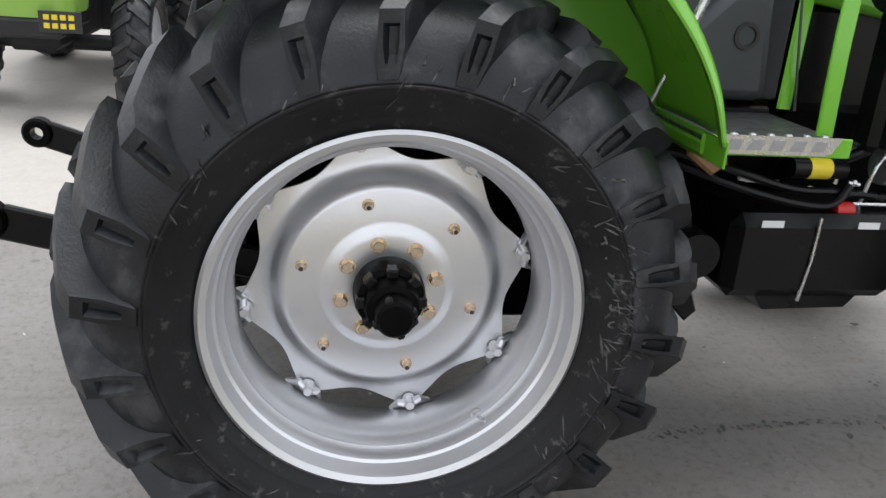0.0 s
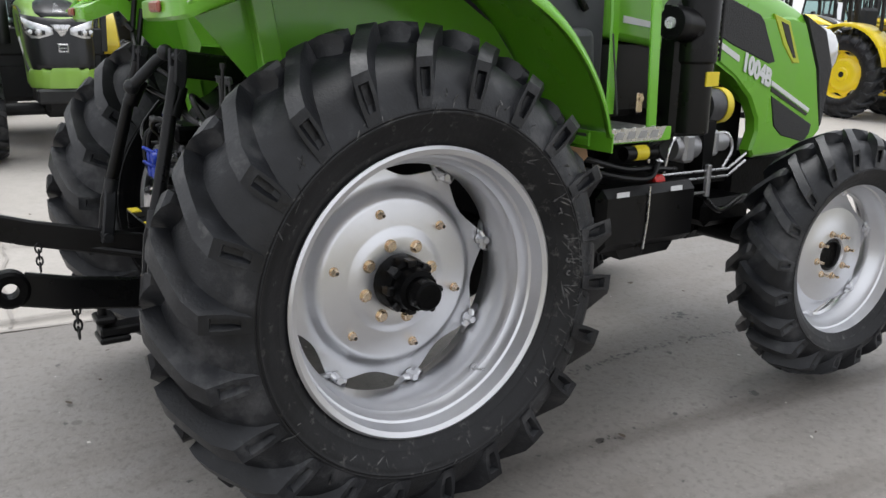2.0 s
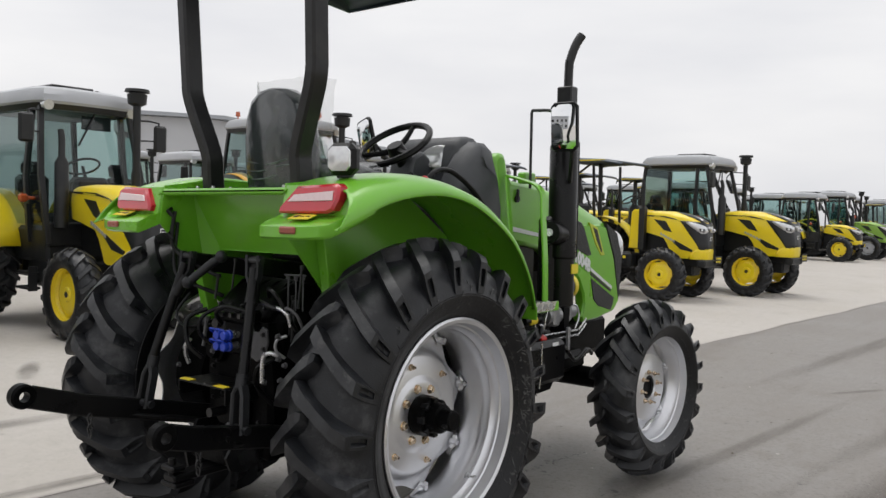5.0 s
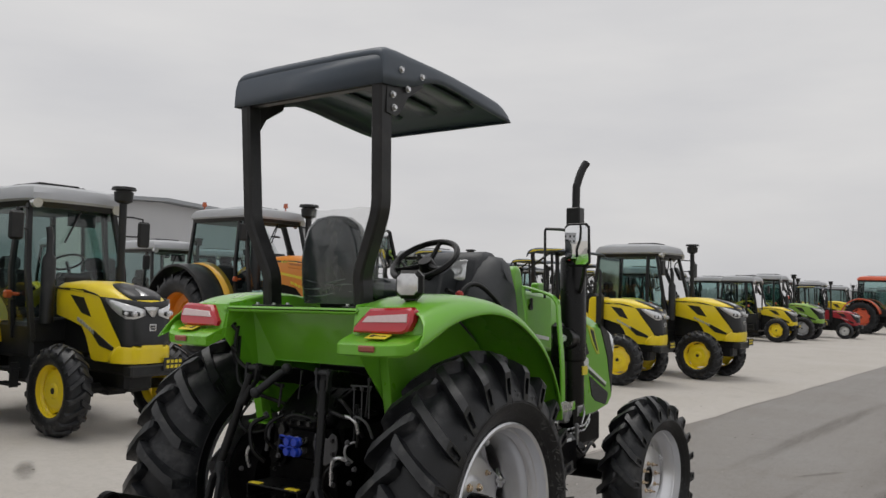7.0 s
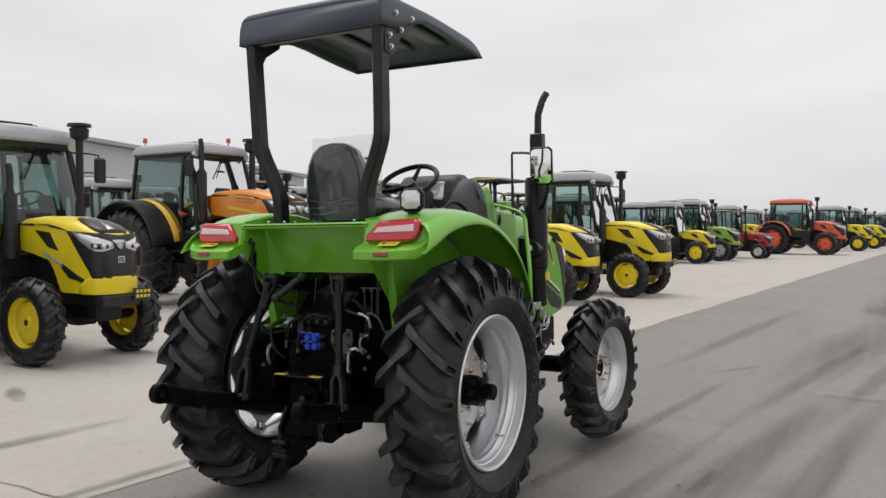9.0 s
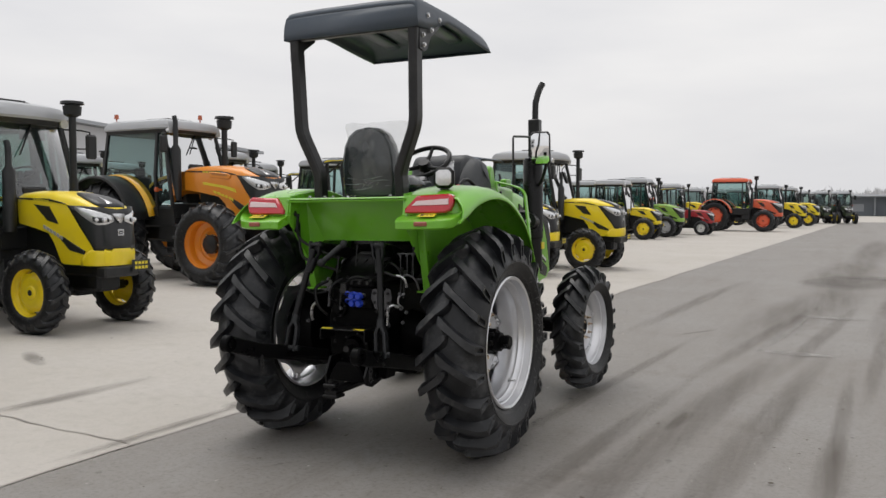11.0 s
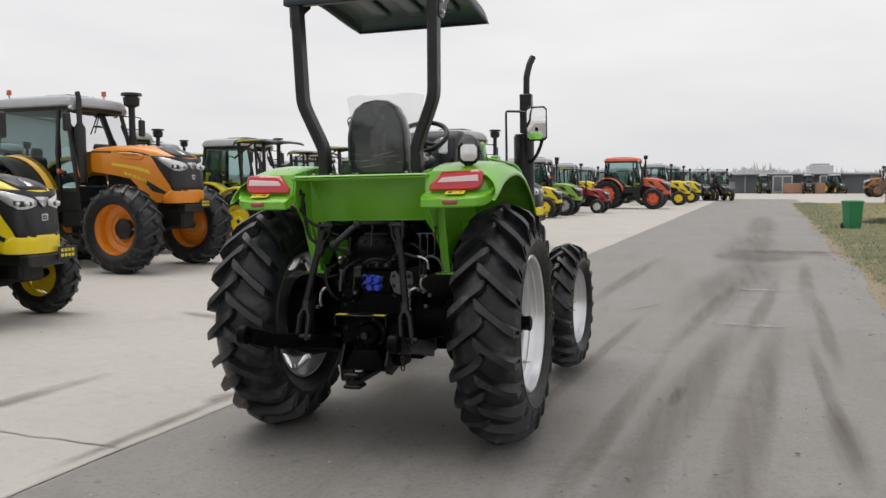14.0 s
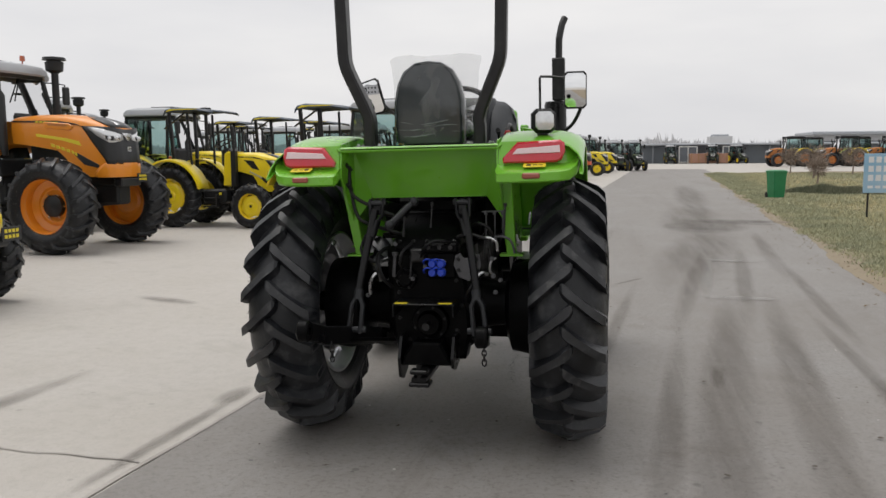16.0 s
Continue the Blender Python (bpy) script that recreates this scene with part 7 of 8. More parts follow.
    if roof == "cab":
        za, zb = fl + 0.05, top - 0.26
        ww, wt_ = 0.56 * (track / 1.28) ** 0.5, 0.53 * (track / 1.28) ** 0.5
        xm = (cx0 + cx1) / 2 + 0.10
        # front, middle and rear pillars, leaning inwards; the windscreen is raked
        corners = [(cx1 + 0.02, cx1 - 0.24), (cx1 - 0.42, cx1 - 0.44), (cx0 + 0.02, cx0 + 0.10)]
        for s in (1, -1):
            for xa, xb in corners:
                part("pillar", G().bar([(xa, s * ww, za), (lerp(xa, xb, 0.35), s * (ww + 0.04), lerp(za, zb, 0.5)), (xb, s * wt_, zb)], 0.06, 0.06, up=(1, 0, 0)), LIFTED_BLACK, T)
            g = G().rings([[(cx1 - 0.01, s * ww, za + 0.20), (cx0 + 0.06, s * ww, za + 0.20)], [(lerp(cx1 + 0.02, cx1 - 0.24, 0.35), s * (ww + 0.036), lerp(za, zb, 0.5)), (cx0 + 0.05, s * (ww + 0.036), lerp(za, zb, 0.5))], [(cx1 - 0.25, s * wt_, zb), (cx0 + 0.12, s * wt_, zb)]], closed=False)
            part("side_glass", g, CAB_GLASS, T, "teal tinted cab glass", shadow=False)
            part("door_handle", G().box((cx1 - 0.36, s * (ww + 0.045), lerp(za, zb, 0.30)), (0.10, 0.03, 0.05), 0.01), LIFTED_BLACK, T)
            part("mirror_bar", G().tube([(cx1 - 0.26, s * wt_, zb - 0.05), (cx1 - 0.05, s * (wt_ + 0.16), zb - 0.06), (cx1 + 0.02, s * (wt_ + 0.25), zb - 0.08), (cx1 + 0.02, s * (wt_ + 0.26), zb - 0.22)], 0.012, 6), LIFTED_BLACK, T)
            part("mirror_bar", G().tube([(cx1 - 0.20, s * wt_, zb - 0.30), (cx1 + 0.02, s * (wt_ + 0.25), zb - 0.30)], 0.010, 6), LIFTED_BLACK, T)
            part("mirror_shell", G().box((cx1 + 0.02, s * (wt_ + 0.27), zb - 0.27), (0.06, 0.17, 0.32), 0.025), LIFTED_BLACK, T)
            g = G().cyl((cx1 - 0.19, s * (wt_ - 0.03), zb + 0.02), (cx1 - 0.11, s * (wt_ - 0.03), zb + 0.01), 0.058, n=14)
            part("roof_lamp", g, LAMP_GLASS, T)
            part("marker_lamp", G().box((cx1 - 0.30, s * (ww + 0.13), za + 0.50), (0.06, 0.10, 0.09), 0.02).cyl((cx1 - 0.30, s * ww, za + 0.50), (cx1 - 0.30, s * (ww + 0.13), za + 0.50), 0.02, n=8), AMBER_LENS, T, "amber marker lamp on a stalk")
            part("rear_glass_bar", G().bar([(cx0 + 0.03, s * ww, za + 0.5), (xm - 0.1, s * (ww + 0.03), za + 0.22)], 0.03, 0.04, up=(0, 0, 1)), LIFTED_BLACK, T)
        part("windscreen", G().rings([[(cx1 + 0.02, -ww, za + 0.25), (cx1 + 0.02, ww, za + 0.25)], [(lerp(cx1 + 0.02, cx1 - 0.24, 0.35), -ww - 0.03, lerp(za, zb, 0.5)), (lerp(cx1 + 0.02, cx1 - 0.24, 0.35), ww + 0.03, lerp(za, zb, 0.5))], [(cx1 - 0.24, -wt_, zb), (cx1 - 0.24, wt_, zb)]], closed=False), CAB_GLASS, T, "teal tinted windscreen", shadow=False)
        part("rear_glass", G().rings([[(cx0 + 0.01, -ww, za + 0.25), (cx0 + 0.01, ww, za + 0.25)], [(cx0 + 0.09, -wt_, zb), (cx0 + 0.09, wt_, zb)]], closed=False), CAB_GLASS, T, "", shadow=False)
        part("cab_base", G().box((xm - 0.1, 0, za - 0.02), (cx1 - cx0, ww * 2, 0.40), 0.04).box((cx1 - 0.0, 0, za + 0.10), (0.06, ww * 2, 0.28), 0.02).box((cx1 - 0.24, 0, za - 0.30), (0.50, ww * 1.9, 0.40), 0.05), LIFTED_BLACK, T)
        part("wiper", G().tube([(cx1 - 0.22, 0.1, zb - 0.02), (cx1 - 0.10, -0.16, zb - 0.42)], 0.012, 6), LIFTED_BLACK, T)
        part("sun_visor", G().box((cx1 - 0.24, 0.12, zb - 0.14), (0.015, 0.36, 0.16), 0.005), LIFTED_BLACK, T)
        part("headrest", G().box((-wb - 0.18, 0, fl + 0.92), (0.10, 0.26, 0.18), 0.04), FABRIC, T)
        out = lambda k, z, e: [(x, y, z) for x, y in ((cx0 - 0.02 - e, -0.46 * k), (cx0 + 0.08 - e, -(wt_ + 0.08) * k), (cx1 - 0.30 + e, -(wt_ + 0.08) * k), (cx1 - 0.14 + e, -(wt_ + 0.02) * k), (cx1 - 0.08 + e, -0.30 * k), (cx1 - 0.06 + e, 0), (cx1 - 0.08 + e, 0.30 * k), (cx1 - 0.14 + e, (wt_ + 0.02) * k), (cx1 - 0.30 + e, (wt_ + 0.08) * k), (cx0 + 0.08 - e, (wt_ + 0.08) * k), (cx0 - 0.02 - e, 0.46 * k))]
        g = G().rings([out(0.96, zb + 0.03, 0), out(1.0, zb + 0.06, 0.015), out(0.99, zb + 0.13, 0.0), out(0.93, zb + 0.20, -0.06), out(0.80, top - 0.02, -0.20), out(0.62, top, -0.34)])
        part("roof", g, rm, T, "", smooth=30)
        part("visor", G().rings([out(0.93, zb - 0.03, -0.03), out(0.97, zb + 0.035, 0.0)]), LIFTED_BLACK, T, "dark roof lining and visor")
        part("roof_rail", G().tube([(cx0 + 0.3, 0.30, top - 0.01), (cx0 + 0.34, 0.30, top + 0.025), (cx1 - 0.55, 0.30, top + 0.015), (cx1 - 0.45, 0.30, top - 0.03)], 0.014, 6), LIFTED_BLACK, T)
        part("hatch", G().box((xm + 0.05, -0.08, top + 0.008), (0.62, 0.5, 0.03), 0.01), LIFTED_BLACK, T)
        if beacon:
            for bx_, y in ((cx0 + 0.10, -0.45), (cx1 - 0.45, 0.45)):
                part("beacon", G().cyl((bx_, y, top - 0.08), (bx_, y, top + 0.06), 0.012, n=8).cyl((bx_, y, top + 0.05), (bx_, y, top + 0.14), 0.048, 0.040, 12), AMBER_LENS, T, "orange flashing beacon")
    elif roof == "canopy":
        for s in (1, -1):
            part("roll_bar", G().bar([(-wb - 0.02, s * 0.42, fl + 0.2), (-wb - 0.03, s * 0.46, fl + 0.7), (-wb - 0.08, s * 0.50, top - 0.06)], 0.06, 0.07, up=(1, 0, 0)), SATIN, T)
            part("roll_bar", G().bar([(-wb + 0.42, s * 0.46, fl + 0.1), (-wb + 0.36, s * 0.50, top - 0.12)], 0.04, 0.045, up=(1, 0, 0)), SATIN, T) 
        rings = []
        for x, z in ((cx0 + 0.10, top - 0.09), (cx0 + 0.14, top - 0.03), (cx0 + 0.30, top), (cx1 - 0.60, top - 0.03), (cx1 - 0.36, top - 0.06), (cx1 - 0.24, top - 0.09)):
            dz = 0.10 if x < cx0 + 0.6 else 0.045
            rings.append([(x, -0.60, z - dz), (x, -0.58, z - 0.03), (x, -0.50, z), (x, 0.50, z), (x, 0.58, z - 0.03), (x, 0.60, z - dz)])
        rf_ = part("canopy", G().rings(rings, closed=False), CANOPY, T, "dark canopy roof", thick=0.02)
        for s in (1, -1):
            part("canopy_stripe", G().prism([(cx0 + 0.16, top - 0.10), (cx0 + 0.26, top - 0.045), (cx0 + 0.95, top - 0.040), (cx0 + 0.80, top - 0.062), (cx0 + 0.38, top - 0.066)], "y", s * 0.585, s * 0.606), STICKER, rf_)
        part("front_post", G().bar([(cx1 + 0.10, -hw - 0.06, hz * 0.55), (cx1 + 0.10, -hw - 0.06, hz * 1.02)], 0.12, 0.11, up=(1, 0, 0)), LIFTED_BLACK, T)
        part("canopy_brace", G().bar([(-wb - 0.20, -0.50, top - 0.45), (-wb + 0.30, -0.50, top - 0.12)], 0.03, 0.05, up=(0, 1, 0)), LIFTED_BLACK, T)
        part("cowl", G().prism([(cx1 - 0.20, hz * 0.55), (cx1 - 0.16, hz * 0.98), (cx1 - 0.10, hz * 1.01), (cx1 + 0.02, hz * 1.01), (cx1 + 0.05, hz * 0.55)], "y", -hw * 1.12, hw * 1.12, None, 0.03), paint, T)
    else:
        part("cowl", G().box((cx1, 0, hz * 0.85), (0.22, hw * 2.0, hz * 0.40), 0.05), paint, T)
    if stack == "precleaner":
        sx, sy = cx1 + 0.12, (hw + 0.12)
        k = hz / 1.64
        ex, pipe_top = (cx1 + 0.06, hz * 1.36) if not beacon else (cx1 - 0.06, top + 0.02)
        part("intake_pipe", G().cyl((sx, sy, hz * 0.7), (sx, sy, stack_z - 0.18), 0.045 * k, n=12).cyl((sx, sy, hz * 0.98), (sx, sy, hz * 1.10), 0.055 * k, n=12), LIFTED_BLACK, T)
        part("precleaner", G().lathe([(stack_z - 0.20 * k, 0.05 * k), (stack_z - 0.17 * k, 0.105 * k), (stack_z - 0.06 * k, 0.115 * k), (stack_z - 0.055 * k, 0.09 * k), (stack_z - 0.035 * k, 0.09 * k), (stack_z - 0.035 * k, 0.145 * k), (stack_z, 0.135 * k), (stack_z + 0.012, 0.0)], 20, Matrix(((0, 0, 1, sx), (0, 1, 0, sy), (1, 0, 0, 0), (0, 0, 0, 1)))), LIFTED_BLACK, T)
        part("exhaust", G().tube([(ex, -sy, hz * 0.70), (ex, -sy, hz * 1.14), (ex, -sy, hz * 1.18), (ex, -sy, pipe_top - 0.10), (ex - 0.03, -sy, pipe_top)], [0.075 * k, 0.075 * k, 0.036 * k, 0.036 * k, 0.034 * k], 12), LIFTED_BLACK, T)
    elif stack == "pipe":
        part("exhaust", G().tube([(cx1 + 0.10, -hw - 0.06, hz * 0.9), (cx1 + 0.10, -hw - 0.06, stack_z - 0.08), (cx1 + 0.07, -hw - 0.06, stack_z)], 0.028, 8), LIFTED_BLACK, T)
    return T


def at(x, y, h):
    return pose(x, y, 0, 0, 0, h)


# front row, from the near end of the yard
Y_CAB = yard_tractor("tractor", at(-5.58, 2.48, -1), "yellow cab tractor with black nose mask and grey roof", YELLOW, YELLOW, nose=0.655, hood_z=1.64, hood_w=0.31, top=2.76, stack_z=2.78, track=1.27, hub=INK)
Y_CAB2 = copy_thing(Y_CAB, at(-2.35, 14.15, -6))
ORANGE_CAB = yard_tractor("tractor", at(-7.45, 7.92, -4.5), "large orange cab tractor with wide tyres, orange rims and roof beacons", ORANGE, ORANGE, wb=2.75, rf=0.76, wf=0.54, rr=0.96, wr=0.60, track=1.90, top=3.12, nose=0.72, hood_z=2.20, hood_w=0.43, stack_z=3.22, fender_paint=YELLOW, stripe=STICKER, flash=STICKER, beacon=True, dish=0.02, two_tone=True, back=1.16, jaw=0.54)
LIME_CAB = yard_tractor("tractor", at(-6.15, 0.15, -2), "light green cab tractor with grey rims and yellow fenders", LIME, ROOF_GREY, nose=0.66, hood_z=1.50, top=2.70, stack_z=2.72, fender_paint=YELLOW)
LIME_CAB2 = copy_thing(LIME_CAB, at(-4.25, -2.02, -1))
Y_CANOPY = yard_tractor("tractor", at(-3.15, 11.80, -3), "small yellow open tractor with dark canopy roof", YELLOW, YELLOW, "canopy", wb=1.85, rf=0.475, wf=0.25, rr=0.68, wr=0.34, track=1.18, top=2.54, nose=0.62, hood_z=1.58, hood_w=0.25, stack="pipe", stack_z=2.12, back=0.58, jaw=0.475)
Y_CANOPY2 = copy_thing(Y_CANOPY, at(-6.25, 12.2, -4))
G_CAB = yard_tractor("tractor", at(-6.9, 24.4, -6), "green cab tractor with a grey roof in the front row", GREEN, YELLOW, nose=0.6, hood_z=1.42, top=2.6, stack_z=2.66)
Y_SMALL = yard_tractor("tractor", at(-4.45, 30.8, -4), "compact yellow cab tractor further down the row", YELLOW, YELLOW, wb=1.95, rf=0.47, wf=0.26, rr=0.66, wr=0.34, track=1.2, top=2.55, nose=0.55, hood_z=1.36, hood_w=0.25, stack="pipe", stack_z=2.2)
RED_SMALL = yard_tractor("tractor", at(-2.98, 37.2, -5), "small crimson open tractor with white wheels", RED, OFFWHITE, "canopy", wb=1.9, rf=0.36, wf=0.2, rr=0.62, wr=0.32, track=1.15, top=2.3, nose=0.45, hood_z=1.22, hood_w=0.24, stack="pipe", stack_z=1.9)
CORAL_CAB = yard_tractor("tractor", at(-0.65, 44.55, -4), "large red-orange cab tractor with red rims", CORAL, CORAL, wb=2.6, rf=0.62, wf=0.38, rr=0.86, wr=0.46, track=1.7, top=2.98, nose=0.85, hood_z=1.80, hood_w=0.38, stack_z=3.1, roof_mat=CORAL)
for x, y, h in ((0.55, 52.85, -4), (1.25, 59.5, -3)):
    copy_thing(Y_CAB, at(x, y, h))
copy_thing(LIME_CAB, at(-4.1, 33.9, -4))
DARK_CAB = yard_tractor("tractor", at(2.25, 67.0, -75), "dark green cab tractor facing down the road", DARKGREEN, YELLOW, nose=0.6, hood_z=1.42, top=2.6, stack_z=2.66)
copy_thing(DARK_CAB, at(0.9, 65.8, -70))
for x, y, h in ((10.2, 113, -88), (19.6, 114, -70), (15.5, 112, -95)):
    copy_thing(DARK_CAB, at(x, y, h))
copy_thing(DARK_CAB, at(3.8, 67.6, -75))

# deeper rows behind
rnd = random.Random(21)
for x, y, src in ((-11.9, 8.7, G_CAB), (-9.6, 11.2, Y_CAB), (-8.9, 15.6, Y_CAB), (-8.3, 18.6, Y_CANOPY), (-10.6, 13.6, G_CAB), (-6.2, 16.6, Y_CANOPY), (-5.9, 19.4, Y_CANOPY), (-5.4, 22.0, Y_SMALL), (-9.6, 22.0, Y_CANOPY), (-12.6, 19.5, Y_CANOPY),
                  (-8.2, 25.4, Y_CANOPY), (-7.4, 28.2, Y_SMALL), (-12.0, 26.5, LIME_CAB), (-7.9, 31.8, Y_CAB), (-6.6, 34.6, G_CAB), (-6.9, 38.0, Y_CANOPY), (-5.2, 40.4, LIME_CAB), (-9.8, 35.5, Y_SMALL), (-11.4, 30.4, Y_CAB),
                  (-5.0, 49.0, Y_CAB), (-4.4, 53.5, G_CAB), (-3.4, 58.0, Y_SMALL), (-2.6, 63.0, LIME_CAB), (-8.5, 46.0, Y_CANOPY), (-10.5, 42.0, LIME_CAB), (-15.8, 9.0, Y_CAB), (-16.0, 14.0, LIME_CAB), (-15.5, 21.0, Y_CANOPY), (-15.4, 29.0, G_CAB),
                  (-10.2, -0.6, G_CAB), (-10.0, -3.4, LIME_CAB), (-10.8, 2.4, Y_CAB), (-1.6, 68.0, Y_CAB), (-13.0, 36.0, Y_CANOPY), (-13.5, 44.0, Y_CAB), (-8.0, 55.0, G_CAB)):
    copy_thing(src, at(x, y, rnd.uniform(-8, 1)))

# orange machines across the far end, facing the road
OLD_ORANGE = yard_tractor("tractor", at(18.6, 87, 186), "large weathered orange cab tractor at the far end of the road", DULL_ORANGE, DULL_ORANGE, wb=2.65, rf=0.72, wf=0.44, rr=0.92, wr=0.52, track=1.85, top=3.15, nose=0.95, hood_z=1.95, hood_w=0.40, stack_z=3.1, roof_mat=BLACK, fender_paint=YELLOW, group="far tractors")
for x, y, h in ((23.5, 86, 190), (28.5, 88, 184), (26.0, 91, 188), (33.0, 86, 186), (37.5, 88, 182), (21.5, 92, 186)):
    copy_thing(OLD_ORANGE, at(x, y, h))

# ---- roadside things ----
BIN = material("green_bin_plastic", (0.015, 0.20, 0.07), 0.45, second=(0.012, 0.16, 0.055), scale=6)
wheelie = thing("litter_bin", pose(6.42, 23.9, 0.012, 0, 0, 20) @ Matrix.Diagonal((0.78, 0.9, 1.14, 1)), "green plastic wheeled litter bin standing on the verge", "bin")
rr_ = lambda z, k: [(x * k, y * k, z) for x, y in ((-0.26, -0.28), (0.26, -0.28), (0.29, -0.25), (0.29, 0.25), (0.26, 0.28), (-0.26, 0.28), (-0.29, 0.25), (-0.29, -0.25))]
part("body", G().rings([rr_(0.03, 0.80), rr_(0.10, 0.84), rr_(0.74, 1.0)]), BIN, wheelie)
part("lid", G().rings([rr_(0.74, 1.08), rr_(0.78, 1.08), rr_(0.81, 0.8)]), BIN, wheelie, "closed lid")
for s in (1, -1):
    part("wheel", G().cyl((s * 0.20, 0.27, 0.09), (s * 0.26, 0.27, 0.09), 0.09, n=14), RUBBER, wheelie)

PANEL_BLUE = material("faded_blue_sign", (0.25, 0.45, 0.62), 0.5, second=(0.45, 0.58, 0.68), scale=1.2, amount=0.8)
sign = thing("sign_board", pose(6.62, 15.13, 0.012, 0, 0, 6), "faded blue notice board on a thin post in the grass", "sign")
part("post", G().cyl((0, 0.03, 0), (0, 0.03, 1.42), 0.022, n=10).cyl((1.2, 0.03, 0), (1.2, 0.03, 1.42), 0.022, n=10), SATIN, sign)
board = part("board", G().box((0.55, 0, 1.02), (1.35, 0.03, 0.86), 0.008), PANEL_BLUE, sign)
for i in range(3):
    for j in range(4):
        part("print_bar", G().box((0.02 + 0.16 * i, -0.018, 1.32 - 0.20 * j), (0.11, 0.004, 0.13 if j < 3 else 0.06)), WHITE, board)

# far shed, hall and treeline
# Cladding grey is lifted and blued: distance haze is put into the colour
SHED = material("shed_cladding", (0.165, 0.185, 0.210), 0.6, second=(0.20, 0.22, 0.245), scale=0.6)
SHEDROOF = material("pale_shed_roof", (0.36, 0.38, 0.41), 0.6, second=(0.31, 0.33, 0.36), scale=0.4)
shed = thing("shed", pose(0, 0, 0), "long low dark shed with a pale roof edge behind the yard", "building")
part("wall", G().box((42, 124, 1.25), (92, 10, 2.5), 0.05), SHED, shed)
part("roof", G().box((42, 123.5, 2.68), (95, 13, 0.3), 0.1), SHEDROOF, shed)
for k in range(24):
    part("post", G().box((-8 + 4 * k, 118.6, 1.25), (0.2, 0.2, 2.5), 0.02), SHEDROOF, shed)
for k in range(7):
    part("window", G().box((6 + 12 * k, 118.95, 1.1), (1.4, 0.12, 1.0), 0.02), SHEDROOF, shed)
hall = thing("factory_hall", pose(0, 0, 0), "pale grey factory hall far behind the yard", "building")
HALL = material("pale_hall_cladding", (0.50, 0.51, 0.53), 0.6, second=(0.45, 0.46, 0.48), scale=0.3)
part("wall", G().prism([(-30, 0), (30, 0), (30, 7.0), (0, 8.6), (-30, 7.0)], "x", -100, -58, pose(0, 42, 0, 0, 0, 0)), HALL, hall)
part("roof", G().prism([(-31, 7.0), (0, 8.65), (31, 7.0), (31, 7.3), (0, 8.95), (-31, 7.3)], "x", -101, -57, pose(0, 42, 0)), SHEDROOF, hall)

# pale block behind the yard's near end, which the mirror shows
office = thing("office_building", pose(-34, -44, 0, 0, 0, -38), "pale office block with two rows of dark windows", "building")
part("wall", G().box((0, 0, 4.0), (34, 12, 8.0), 0.05), HALL, office)
part("roof", G().box((0, 0, 8.2), (34.8, 12.8, 0.4), 0.08), SHEDROOF, office)
for i in range(9):
    for z in (2.0, 5.6):
        w_ = part("window", G().box((-15 + 3.75 * i, 6.0, z), (1.7, 0.14, 1.5), 0.02), BLACK, office)
        part("sill", G().box((-15 + 3.75 * i, 6.08, z - 0.85), (1.9, 0.22, 0.08), 0.01), SHEDROOF, w_)

hall2 = thing("factory_hall", pose(0, 0, 0), "long pale blue-grey factory hall behind the far machines", "building")
part("wall", G().box((75, 178, 2.4), (66, 14, 4.8), 0.05), HALL, hall2)
part("roof", G().box((75, 177.5, 5.15), (67, 16, 0.7), 0.15), SHEDROOF, hall2)
for k in range(9):
    part("window", G().box((46 + 7 * k, 170.9, 3.2), (4.2, 0.2, 0.9), 0.03), SHED, hall2)
lodge = thing("site_building", pose(28.6, 205, 0), "small pale building far behind the shed", "building")
part("wall", G().box((0, 0, 2.7), (5.2, 6, 5.4), 0.05), HALL, lodge)
part("roof", G().box((0, 0, 5.6), (3.6, 5, 0.5), 0.1), SHEDROOF, lodge)

# crates and frames stacked in front of the shed
RUST = material("rust_brown_boards", (0.40, 0.22, 0.15), 0.7, second=(0.32, 0.17, 0.12), scale=3)
crate = thing("crate", pose(15.2, 114.5, 0), "low rust-brown crate of boards on the yard", "crate")
part("body", G().box((0, 0, 0.75), (5.0, 2.0, 1.3), 0.04), RUST, crate)
for k in range(6):
    part("batten", G().box((-2.3 + 0.92 * k, -1.03, 0.75), (0.16, 0.06, 1.35), 0.01), BRASS, crate)
for x, w in ((12.7, 2.4), (18.2, 1.6)):
    fr = thing("steel_frame", pose(x, 116.5, 0), "pale open steel transport frame", "frame", "transport frames")
    for u in (-w / 2, 0, w / 2):
        part("post", G().box((u, 0, 1.2), (0.14, 0.14, 2.4), 0.01), OFFWHITE, fr)
    for z in (0.2, 2.35):
        part("rail", G().box((0, 0, z), (w, 0.12, 0.12), 0.01), OFFWHITE, fr)
    part("panel", G().box((0, 0.5, 1.2), (w * 0.94, 0.05, 2.1), 0.01), SHED, fr)

